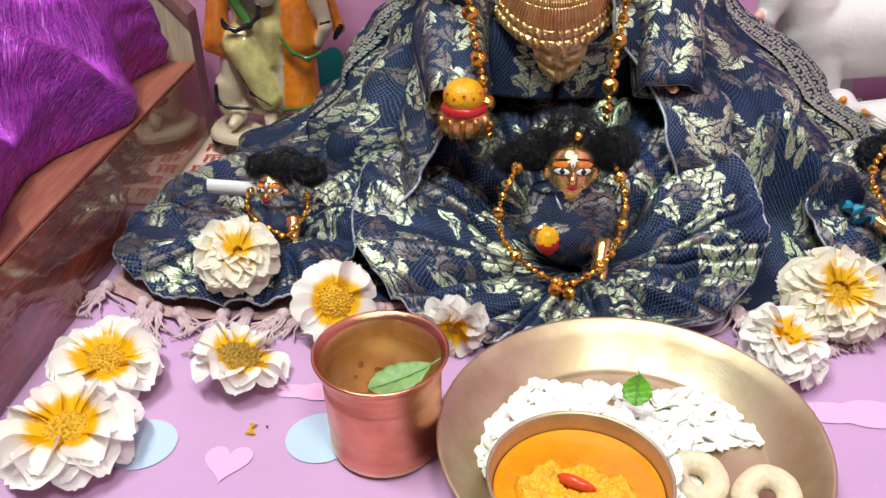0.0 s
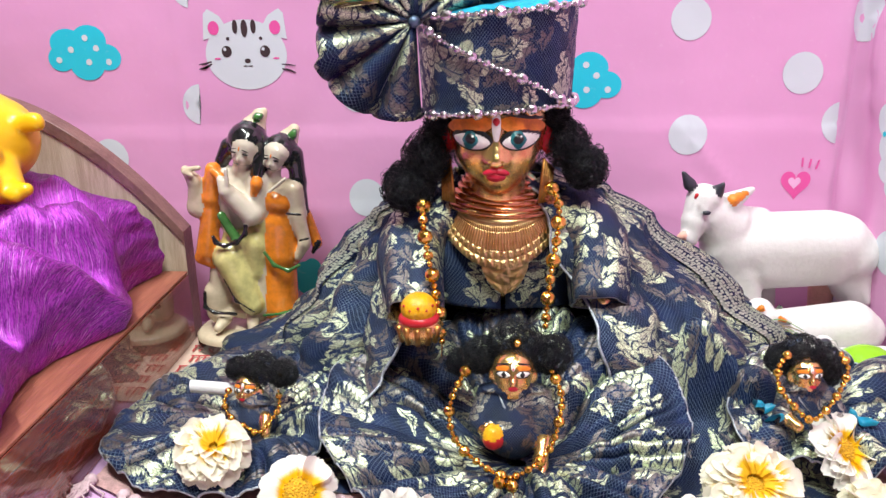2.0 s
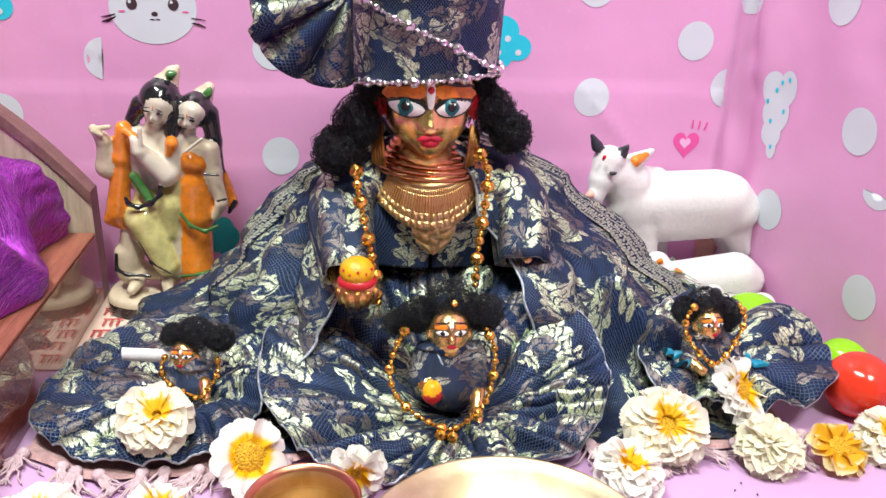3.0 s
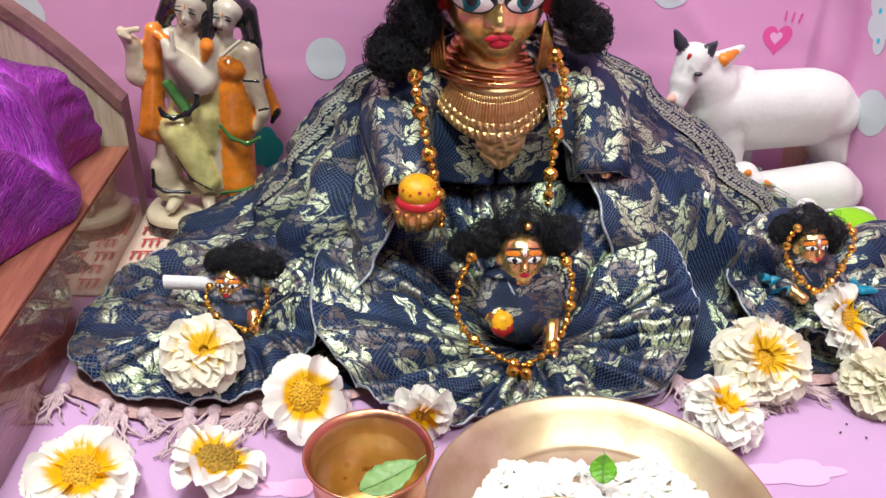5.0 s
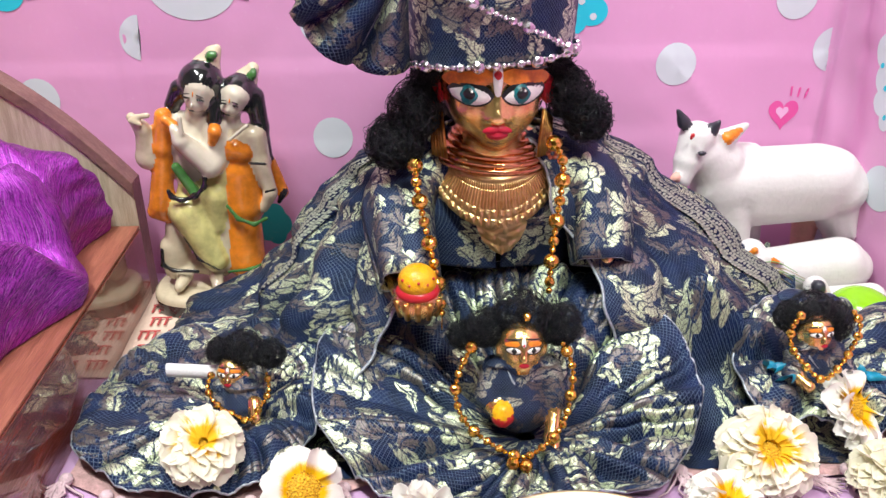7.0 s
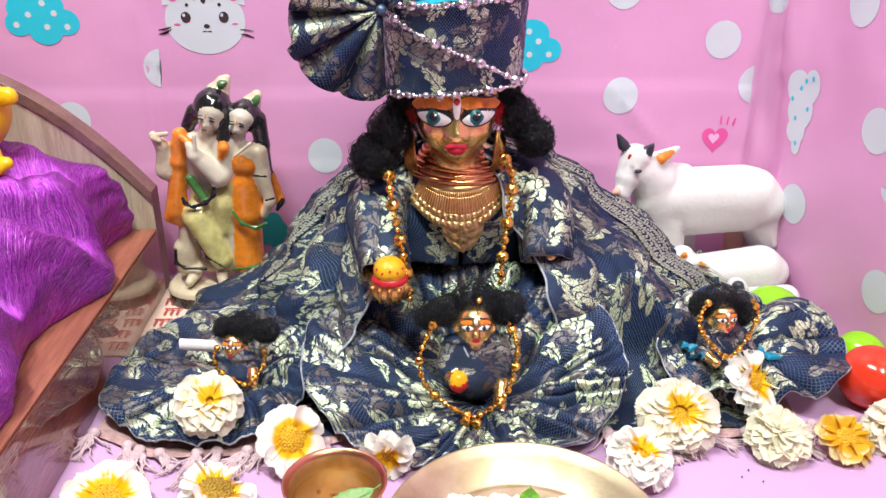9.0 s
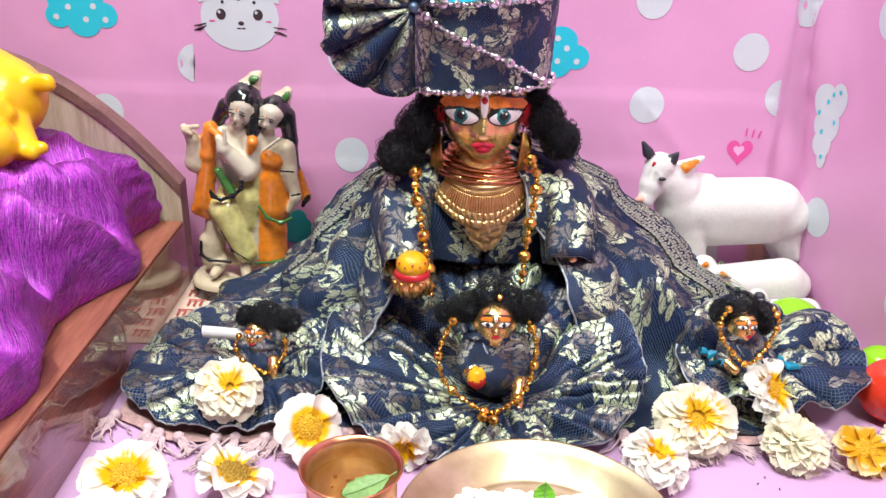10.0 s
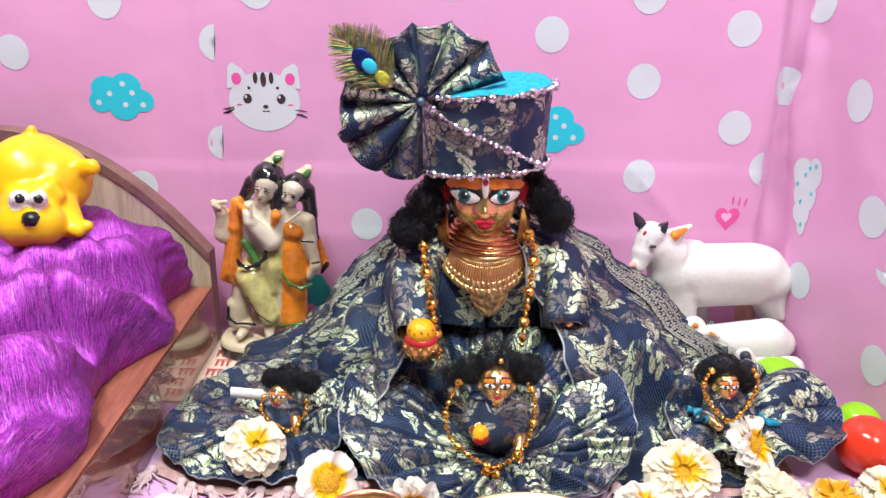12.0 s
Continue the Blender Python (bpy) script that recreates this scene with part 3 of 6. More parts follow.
for y, z in ((0.690, 0.278), (0.592, 0.283), (0.553, 0.191), (0.628, 0.100), (0.520, 0.066), (0.500, 0.20), (0.45, 0.13), (0.44, 0.26), (0.655, 0.36), (0.535, 0.355), (0.675, 0.03)):
    printed("printed_dot", [(ellipse(0.0165, 0.0185), 0, 0, 0, 0)], PRINT_WHITE, along(y), z)
printed("printed_half_dot", [(ellipse(0.014, 0.012, 20, 0, 0, math.pi, 2 * math.pi), 0, 0, 0, 0)], PRINT_WHITE, along(0.525), 0.150)


def cloud(s, z, mats, drops, k=1.0):
    sh = [(ellipse(0.0155 * k, 0.013 * k), -0.014 * k, 0.008 * k, 0, 0), (ellipse(0.016 * k, 0.014 * k), 0.006 * k, 0.010 * k, 0, 0.1), (ellipse(0.0125 * k, 0.0115 * k), 0.021 * k, -0.004 * k, 0, 0.2),
          (ellipse(0.012 * k, 0.011 * k), -0.021 * k, -0.005 * k, 0, 0.3), (ellipse(0.016 * k, 0.015 * k), 0.002 * k, -0.009 * k, 0, 0.4)]
    for x, y in drops:
        sh.append((ellipse(0.0028, 0.0028, 12), x * k, y * k, 1, 1.2))
    return printed("printed_cloud", sh, mats, s, z)


DROPS = ((-0.023, -0.006), (-0.011, 0.003), (0.003, 0.013), (0.012, 0.004), (0.004, -0.008), (0.022, -0.008))
cloud(-0.304, 0.255, [PRINT_BLUE, PRINT_WHITE], DROPS)
cloud(0.133, 0.228, [PRINT_BLUE, PRINT_WHITE], DROPS)
tall = [(ellipse(0.0175, 0.021), -0.006, 0.018, 0, 0), (ellipse(0.014, 0.02), 0.013, 0.022, 0, 0.1), (ellipse(0.021, 0.022), 0.002, -0.004, 0, 0.2),
                          (ellipse(0.016, 0.016), 0.0, -0.024, 0, 0.3), (ellipse(0.008, 0.012), 0.004, -0.038, 0, 0.4)]
tall += [(ellipse(0.0022, 0.003, 10), x, y, 1, 1.4) for x, y in ((-0.012, 0.006), (0.004, 0.026), (0.014, 0.03), (0.012, 0.0), (-0.004, -0.012), (0.003, -0.036), (-0.002, 0.018))]
printed("printed_cloud", [([(a * 0.66, b * 0.74) for a, b in o], x * 0.72, y * 0.9, mi, ly) for o, x, y, mi, ly in tall],
        [PRINT_WHITE, PRINT_BLUE], along(0.640), 0.187)
printed("printed_dot", [(bumpy(0.016, 0.02, 5, 0.15), 0, 0, 0, 0)], PRINT_TEAL, -0.114, 0.046)

# plain printed head shape with two pointed ears
ear = [(-0.012, -0.012), (-0.010, 0.010), (-0.006, 0.014), (0.004, 0.008), (0.012, -0.006)]
printed("printed_animal_face", [(ellipse(0.036, 0.030, 40), 0, -0.006, 0, 0), (ear, -0.025, 0.019, 0, 0.2), ([(-x, y) for x, y in ear][::-1], 0.025, 0.019, 0, 0.2),
                         (ellipse(0.005, 0.006, 14), -0.027, 0.017, 2, 1), (ellipse(0.005, 0.006, 14), 0.027, 0.017, 2, 1),
                         (ellipse(0.0024, 0.006, 12), -0.008, 0.018, 1, 1), (ellipse(0.0030, 0.0075, 12), 0, 0.0165, 1, 1), (ellipse(0.0024, 0.006, 12), 0.008, 0.018, 1, 1),
                         (ellipse(0.0045, 0.005, 16), -0.017, -0.003, 1, 1), (ellipse(0.0045, 0.005, 16), 0.017, -0.003, 1, 1),
                         (ellipse(0.0014, 0.0016, 8), -0.0185, -0.001, 0, 2), (ellipse(0.0014, 0.0016, 8), 0.0155, -0.001, 0, 2),
                         (ellipse(0.0016, 0.0016, 8), -0.015, 0.008, 1, 1), (ellipse(0.0016, 0.0016, 8), 0.014, 0.008, 1, 1),
                         (ellipse(0.0028, 0.0020, 10), 0.001, -0.011, 1, 1), (ellipse(0.0022, 0.0006, 10), -0.0012, -0.0155, 1, 1), (ellipse(0.0022, 0.0006, 10), 0.0032, -0.0155, 1, 1),
                         (ellipse(0.003, 0.0008, 10), -0.0255, -0.009, 2, 1), (ellipse(0.003, 0.0008, 10), 0.0265, -0.009, 2, 1)]
        + [([(-0.006, -0.0004), (0.006, 0.0012 + b), (0.006, 0.0020 + b), (-0.006, 0.0004)], sx * 0.037, yy, 1, 1) for sx, yy, b in ((1, -0.014, -0.003), (1, -0.018, -0.005), (-1, -0.014, 0.001), (-1, -0.018, 0.003))],
        [PRINT_WHITE, PRINT_DARK, PRINT_HOT], -0.158, 0.258)
HEART = [(0.0115 * (math.sin(a) ** 3) * 1.1, 0.0009 * (13 * math.cos(a) - 5 * math.cos(2 * a) - 2 * math.cos(3 * a) - math.cos(4 * a))) for a in (2 * math.pi * i / 40 for i in range(40))][::-1]
printed("printed_heart", [(HEART, 0, 0, 0, 0), ([(x * 0.42, y * 0.42) for x, y in HEART], -0.001, 0.001, 1, 1)]
        + [([(-0.0008, -0.004), (0.0008, -0.004), (0.0008 + 0.001 * i, 0.004), (-0.0008 + 0.001 * i, 0.004)], 0.004 + 0.006 * i, 0.019 - 0.001 * i, 0, 1) for i in range(3)],
        [PRINT_HOT, PRINT_PALE], 0.320, 0.138)

# printed sheet on the floor
bm = bmesh.new()
xs = [-1.4 + 0.1 * i for i in range(10)] + [-0.4 + 0.02 * i for i in range(48)] + [0.56, 0.7, 0.9]
ys = [-0.9 + 0.1 * i for i in range(10)] + [0.1 + 0.02 * i for i in range(32)]


def floor_z(x, y):
    return 0.0008 * lump(x, y, 5, 6) - 0.0008


grid(bm, [[(x, y, floor_z(x, y)) for x in xs] for y in ys])
floor_sheet = setting("ground", bm, PINK_FLOOR, True, "pale pink printed plastic sheet spread on the floor")


def floor_print(name, outline, mats, x, y):
    bm = bmesh.new()
    shape_fan(outline, lambda a, b: (x + a, y + b, floor_z(x + a, y + b) + 0.0007), 0, bm)
    part(name, bm, mats, floor_sheet)


for x, y in ((-0.134, 0.303), (-0.048, 0.312), (0.20, 0.26), (-0.22, 0.22), (0.30, 0.33)):
    floor_print("printed_dot", ellipse(0.017, 0.017), PRINT_SKY, x, y)
floor_print("printed_heart", [(a * 0.9, b * 0.9) for a, b in HEART], PRINT_PALE, -0.089, 0.294)
for x, y, r in ((-0.06, 0.345, 0.02), (0.215, 0.345, 0.03), (0.26, 0.31, 0.02), (-0.02, 0.26, 0.02)):
    floor_print("printed_petal", [(a * 1.0, b * 0.35) for a, b in bumpy(r, r, 5, 0.3)], PRINT_PALE, x, y)

# ---- wooden cot with purple bedding ----
cot = thing("toy_bed", pose(-0.33, 0.50, 0), "small red-brown laminate bed with arched headboard and purple bedding", "toy bed")


def cot_part(name, bm, mt, label="", smooth=False):
    ob = part(name, bm, mt, cot, label, smooth)
    ob.matrix_parent_inverse = cot.matrix_world.inverted()
    return ob


bm = bmesh.new()
box(bm, -0.222, 0.10, 0.0, -0.213, 0.655, 0.066, 0.0006)
cot_part("side_panel", bm, LAMINATE, "glossy red-brown laminate side panel")
bm = bmesh.new()
box(bm, -0.246, 0.10, 0.0665, -0.2135, 0.655, 0.069, 0.0008)
cot_part("edge_strip", bm, EDGE_WOOD, "reddish brown top edge strip")
bm = bmesh.new()
box(bm, -0.55, 0.10, 0.0, -0.541, 0.655, 0.066, 0.0006)
cot_part("side_panel", bm, LAMINATE)
bm = bmesh.new()
box(bm, -0.54, 0.10, 0.030, -0.2225, 0.655, 0.045)
cot_part("base_board", bm, PALE_WOOD)


def arch_z(x):
    d = (x + 0.42) / 0.207
    if abs(d) > 1:
        return 0.10
    return 0.105 + 0.126 * max(0, 1 - abs(d) ** 2.1)


bm = bmesh.new()
nx = 60
xs = [-0.627 + (0.627 - 0.2135) * i / nx for i in range(nx + 1)]
grid(bm, [[(x, 0.657, 0.0) for x in xs], [(x, 0.657, arch_z(x) - 0.010) for x in xs]])
grid(bm, [[(x, 0.672, arch_z(x) - 0.010) for x in xs], [(x, 0.672, 0.0) for x in xs]])
cot_part("headboard", bm, PALE_WOOD, "pale woodgrain arched headboard")
bm = bmesh.new()
pr = [(0.655, -0.011), (0.655, -0.0005), (0.6555, 0.0), (0.674, 0.0), (0.6745, -0.0005), (0.6745, -0.011)]
grid(bm, [[(x, y, arch_z(x) + dz) for x in xs] for y, dz in pr])
grid(bm, [[(-0.2135, 0.655, 0.0), (-0.2135, 0.6745, 0.0)], [(-0.2132, 0.655, arch_z(-0.2135)), (-0.2132, 0.6745, arch_z(-0.2135))]])
cot_part("headboard_edge", bm, DARK_EDGE, "brown edge band round the headboard")


def bed_height(x, y):
    """Purple cloth over stuffed bedding, with deep slanting creases."""
    h = 0.150 + 0.014 * math.exp(-((y - 0.61) / 0.06) ** 2) - 0.10 * max(0, 0.44 - y)
    for y0, sl, w, d in ((0.575, 0.55, 0.013, -0.016), (0.545, 0.62, 0.018, 0.012), (0.500, 0.70, 0.022, -0.046), (0.455, 0.60, 0.026, 0.014), (0.405, 0.85, 0.020, -0.040), (0.35, 0.8, 0.03, 0.016), (0.30, 0.9, 0.02, -0.025)):
        h += d * math.exp(-((y - y0 - sl * (x + 0.28) + 0.012 * lump(x, y, 7, 10)) / w) ** 2)
    h += 0.0035 * math.sin(120 * y + 70 * x + 5 * lump(x, y, 8, 14)) * math.exp(-((x + 0.26) / 0.05) ** 2)
    h += 0.0045 * (1 - 2 * abs(math.sin(26 * (x * 0.9 + y * 0.7) + 4 * lump(x, y, 19, 12)))) * (0.5 + lump(x, y, 29, 7))
    return h + 0.007 * lump(x, y, 9, 18)


def smooth_end(y):
    t = min(1, max(0, (y - 0.60) / 0.05))
    return t * t


bm = bmesh.new()
rows = []
for i in range(140):
    y = 0.10 + i * 0.548 / 139
    row = []
    pull = 0.012 * math.sin(y * 38 + 0.6) + 0.008 * lump(y, 0.3, 4, 16)
    for j in range(76):
        f = j / 75
        ph = math.pi / 2 * min(1, f / 0.42)
        x = -0.234 + pull * (1 - f) - 0.055 * (1 - math.cos(ph)) - 0.24 * max(0, f - 0.42) / 0.58 + 0.010 * math.sin(2 * ph)
        top = bed_height(x, y)
        end = 1 - 0.30 * smooth_end(y)
        z = 0.0705 + (top - 0.0705) * math.sin(ph) ** 0.85 * end
        row.append((x + 0.004 * lump(z * 3, y, 5, 25), y + 0.004 * lump(x, y, 6, 20), z))
    rows.append(row)
grid(bm, rows)
bedding = cot_part("bedding", bm, SILK, "crumpled purple slub silk cover", True)

# ---- the seated idol, its clothes and the three small idols ----
def smooth_step(a, b, x):
    t = min(1, max(0, (x - a) / (b - a)))
    return t * t * (3 - 2 * t)


def lerp_table(table, x):
    """Smooth reading of (x, value) pairs."""
    if x <= table[0][0]:
        return table[0][1]
    for (a, va), (b, vb) in zip(table, table[1:]):
        if x <= b:
            t = (x - a) / (b - a)
            t = t * t * (3 - 2 * t)
            return va + (vb - va) * t
    return table[-1][1]


def hem_cord(pts, r, parent, name="hem_trim"):
    bm = bmesh.new()
    tube(bm, pts, r, 6)
    return part(name, bm, TRIM, parent, "silver thread hem trim")


def pillow(edges, u):
    """Rounded swells between sharp valleys at the given places."""
    for a, b in zip(edges, edges[1:]):
        if a <= u < b:
            return math.sin(math.pi * (u - a) / (b - a)) ** 0.5
    return 0.0


def skirt(name, label, c, zc, radius, hem_z, pleats, seed, waist=(0.0, 0.0), depth=0.016):
    """A round skirt spread on the lap: radius and hem height by angle, pleats fanning out from the waist."""
    rnd = random.Random(seed)
    th = thing(name, pose(0, 0, 0), label, "cloth")

    def cuts(n):
        e, a = [], -1.0
        while a < 361:
            e.append(a)
            a += 360 / n * rnd.uniform(0.55, 1.5)
        return e + [362.0]

    main, late, small = cuts(pleats), cuts(pleats * 2), cuts(pleats * 4)
    rows, edge = [], []
    nr, na = 56, 560
    for i in range(nr + 1):
        s = 0.05 + 0.95 * i / nr
        row = []
        for j in range(na + 1):
            a = -180 + 360 * j / na
            ar = radians(a)
            R = lerp_table(radius, a)
            zh = lerp_table(hem_z, a)
            loop = min(1.0, 12 * (1 - abs(a) / 180))
            turn = 16 * math.sin(2 * ar + seed) * (1 - s) + 11 * lump(s * 1.2, math.cos(ar) + 2 * math.sin(ar), seed, 1.0)
            u = min(359.9, max(0.0, a + 180 + turn * loop))
            f = depth * (pillow(main, u) - 0.5) * smooth_step(0.10, 0.45, s) * (1 - 0.62 * s ** 3)
            f += depth * 0.55 * (pillow(late, u) - 0.5) * smooth_step(0.30, 0.70, s) * (1 - 0.4 * s ** 4)
            f += depth * 0.16 * (pillow(small, u) - 0.5) * smooth_step(0.15, 0.5, s)
            x = c[0] + waist[0] * (1 - s) + R * s * math.cos(ar)
            y = c[1] + waist[1] * (1 - s) + R * s * math.sin(ar)
            z = zc + (zh - zc) * s ** 1.5 + f * loop + 0.004 * lump(x, y, seed + 3, 26) * smooth_step(0.1, 0.5, s)
            z = max(z, 0.0035 + 0.0012 * (1 + math.sin(5 * ar)))
            if i == nr:
                edge.append((x, y, z + 0.0003))
            row.append((x, y, z))
        rows.append(row)
    bm = bmesh.new()
    grid(bm, rows)
    ob = part("skirt_cloth", bm, BROCADE, th)
    sol = ob.modifiers.new("thickness", "SOLIDIFY")
    sol.thickness = 0.0012
    hem_cord(edge, 0.0010, th)
    return th


def ring_side(z):
    left = lerp_table([(0.0, -0.165), (0.02, -0.140), (0.05, -0.095), (0.09, -0.068), (0.125, -0.050), (0.145, -0.033), (0.160, -0.005), (0.178, 0.030)], z)
    right = lerp_table([(0.0, 0.315), (0.03, 0.292), (0.055, 0.268), (0.083, 0.241), (0.144, 0.176), (0.165, 0.145), (0.178, 0.105)], z)
    return left, right


robe = thing("brocade_shawl", pose(0, 0, 0), "navy and silver brocade shawl draped round the seated idol", "shawl")
ROBE_FOLDS = (-84, -50, -25, 2, 30, 60, 90, 120, 150, 172, 190, 207, 226, 250)
rows = []
for i in range(80):
    z = 0.004 + 0.174 * i / 79
    xl, xr = ring_side(z)
    cx, rx = (xl + xr) / 2, (xr - xl) / 2
    ry = lerp_table([(0.0, 0.125), (0.06, 0.095), (0.12, 0.062), (0.178, 0.034)], z)
    cy = 0.588
    row = []
    for j in range(230):
        deg = -74 + 314 * j / 229
        a = radians(deg)
        w = 1 - z / 0.2
        u = min(249.0, max(-83.0, deg + (60 * (z - 0.09) if deg > 120 else -90 * (z - 0.09)) + 9 * lump(a, z * 9, 11, 1.1)))
        fold = 0.034 * w * (pillow(ROBE_FOLDS, u) - 0.5)
        fold += 0.006 * w * math.sin(4 * a + 60 * z + 3 * lump(a, z * 12, 14, 1.0)) + 0.003 * lump(math.cos(a) * 0.2, z, 12, 30)
        k = 1 + fold / 0.12
        x, y = cx + rx * math.cos(a) * k, cy + ry * math.sin(a) * k
        row.append((x, min(y, 0.69), z + 0.003 * lump(x, a, 13, 14)))
    rows.append(row)
bm = bmesh.new()
grid(bm, rows)
ob = part("shawl_cloth", bm, BROCADE, robe)
ob.modifiers.new("thickness", "SOLIDIFY").thickness = 0.0014
for col in (0, -1):
    hem_cord([r[col] for r in rows], 0.0011, robe)

# woven border band that crosses the shoulder
for a0, a1 in ((-20, -8), (189, 200)):
    band = []
    for r in rows[20:]:
        i0 = int((a0 + 74) / 314 * 229)
        i1 = int((a1 + 74) / 314 * 229)
        band.append([(Vector(p) + Vector((0.0, -0.0016, 0.0008))) for p in r[max(0, i0):i1 + 1]])
    bm = bmesh.new()
    grid(bm, band)
    part("border_band", bm, BORDER, robe, "silver woven border band")

# cloth over the legs and towards the sides
rows = []
for i in range(90):
    y = 0.425 + 0.25 * i / 89
    row = []
    for j in range(170):
        x = -0.165 + 0.465 * j / 169
        h = fold_height(x, y)
        right = smooth_step(0.17, 0.24, x)
        h += right * 0.034 * smooth_step(0.46, 0.53, y)
        h = max(h, 0.078 * math.exp(-((y - 0.515 + 0.25 * (x - 0.21)) / 0.034) ** 2) * smooth_step(0.150, 0.180, x) * (1 - smooth_step(0.20, 0.30, x)))
        crease = 1 - 2 * abs(math.sin(62 * (x * 0.45 + y * 0.9) + 1.6 * lump(x, y, 21, 9))) ** 0.8
        h += (0.008 + 0.009 * right) * crease * smooth_step(0.455, 0.50, y) * (0.4 + 0.6 * (h > 0.01))
        h += 0.005 * lump(x, y, 22, 24)
        row.append((x, y + 0.004 * lump(x, y, 23, 15), max(0.0045 + 0.001 * math.sin(60 * x), h)))
    rows.append(row)
bm = bmesh.new()
grid(bm, rows)
lapcloth = tagged(finish(bm, "lap_cloth", BROCADE), "navy and silver brocade cloth over the idol's folded legs", "cloth")

skirt("idol_skirt", "round navy brocade skirt with silver hem pleated over the lap", (0.078, 0.470), 0.017,
      [(-180, 0.134), (-168, 0.132), (-150, 0.117), (-126, 0.104), (-105, 0.080), (-88, 0.071), (-57, 0.079), (-41, 0.102), (-21, 0.108), (-6, 0.113), (9, 0.107), (26, 0.094), (43, 0.081), (90, 0.080), (135, 0.105), (164, 0.136), (180, 0.134)],
      [(-180, 0.038), (-168, 0.030), (-150, 0.012), (-126, 0.005), (-57, 0.006), (-41, 0.008), (-21, 0.015), (-6, 0.036), (9, 0.055), (26, 0.072), (43, 0.080), (90, 0.078), (140, 0.062), (164, 0.045), (180, 0.038)],
      15, 2.0, (0.0, -0.030))
skirt("idol_skirt", "small round navy brocade skirt with silver hem lying nearly flat", (-0.108, 0.475), 0.026,
      [(-180, 0.101), (-162, 0.100), (-142, 0.086), (-108, 0.074), (-70, 0.069), (-47, 0.062), (-1, 0.058), (36, 0.069), (68, 0.072), (110, 0.083), (137, 0.100), (166, 0.101), (180, 0.101)],
      [(-180, 0.016), (-162, 0.014), (-142, 0.010), (-108, 0.010), (-70, 0.012), (-47, 0.014), (-1, 0.030), (36, 0.043), (68, 0.042), (110, 0.034), (137, 0.025), (166, 0.018), (180, 0.016)],
      9, 5.0, (0.008, -0.012), 0.012)
skirt("idol_skirt", "small navy brocade skirt with loose folds spread sideways", (0.285, 0.480), 0.032,
      [(-180, 0.066), (-157, 0.072), (-126, 0.046), (-90, 0.042), (-60, 0.046), (-37, 0.068), (-17, 0.079), (10, 0.082), (27, 0.074), (60, 0.055), (115, 0.056), (150, 0.060), (180, 0.066)],
      [(-180, 0.036), (-126, 0.020), (-90, 0.012), (-45, 0.018), (-17, 0.030), (10, 0.040), (27, 0.050), (60, 0.052), (120, 0.056), (180, 0.036)],
      4, 9.0, (-0.02, 0.01), 0.024)

# jacket with crossed V neck and wide short sleeves
jacket = thing("brocade_jacket", pose(0, 0, 0), "short navy brocade jacket with V neck on the idol", "jacket")
rows = []
for i in range(40):
    z = 0.086 + 0.086 * i / 39
    rx = lerp_table([(0.086, 0.066), (0.11, 0.074), (0.14, 0.078), (0.158, 0.066), (0.172, 0.040)], z)
    ry = lerp_table([(0.086, 0.046), (0.12, 0.046), (0.15, 0.038), (0.172, 0.028)], z)
    gap = lerp_table([(0.108, 1.5), (0.172, 46)], z)
    row = []
    for j in range(100):
        a = radians(-90 + gap + (360 - 2 * gap) * j / 99)
        k = 1 + 0.05 * lump(math.cos(a), z * 9, 31, 2.2) + 0.022 * (1 - 2 * abs(math.sin(2.5 * a + 26 * z + lump(a, z * 8, 32, 1))) ** 0.8)
        row.append((0.0675 + rx * math.cos(a) * k, 0.582 + ry * math.sin(a) * k, z))
    rows.append(row)
bm = bmesh.new()
grid(bm, rows)
part("jacket_body", bm, BROCADE, jacket).modifiers.new("thickness", "SOLIDIFY").thickness = 0.0016
for sgn, tip in ((-1, (0.007, 0.494, 0.101)), (1, (0.134, 0.518, 0.099))):
    path = spline([(0.0675 + sgn * 0.048, 0.574, 0.152), (0.0675 + sgn * 0.066, 0.548, 0.134), tip], 14)
    rows = []
    for i, p in enumerate(path):
        f = i / 13
        r = 0.024 - 0.008 * f
        t = (path[min(i + 1, 13)] - path[max(i - 1, 0)]).normalized()
        side = t.cross(Vector((0, 0, 1))).normalized()
        up = side.cross(t)
        rows.append([p + r * (1 + 0.10 * math.sin(5 * a + 4 * f) * f + 0.06 * lump(math.cos(a), f, 33, 2)) * (math.cos(a) * side * 1.15 + math.sin(a) * up * 0.9) for a in (2 * math.pi * k / 36 for k in range(37))])
    bm = bmesh.new()
    grid(bm, rows)
    part("sleeve", bm, BROCADE, jacket).modifiers.new("thickness", "SOLIDIFY").thickness = 0.0015
    hem_cord(rows[-1], 0.0005, jacket, "sleeve_trim")

# the brass idol itself: one plain mesh
def ellipsoid_patch(bm, c, r, mat_i, turn=(0, 0, 0), sub=2):
    blob(bm, c, r, mat_i, turn, sub)


IDOL_MATS = [BRASS, WHITE_PAINT, TEAL_PAINT, BLACK_PAINT, LIP_RED, ORANGE_PAINT, BRASS_DARK, RED_PAINT, LADDU, EMBOSSED, NECK_COPPER]


def add_skin(bm, prims, step, soft):
    v, f, m = sculpt(prims, step, soft)
    vs = [bm.verts.new(p) for p in v]
    for q, k in zip(f, m):
        bm.faces.new([vs[i] for i in q]).material_index = int(k)


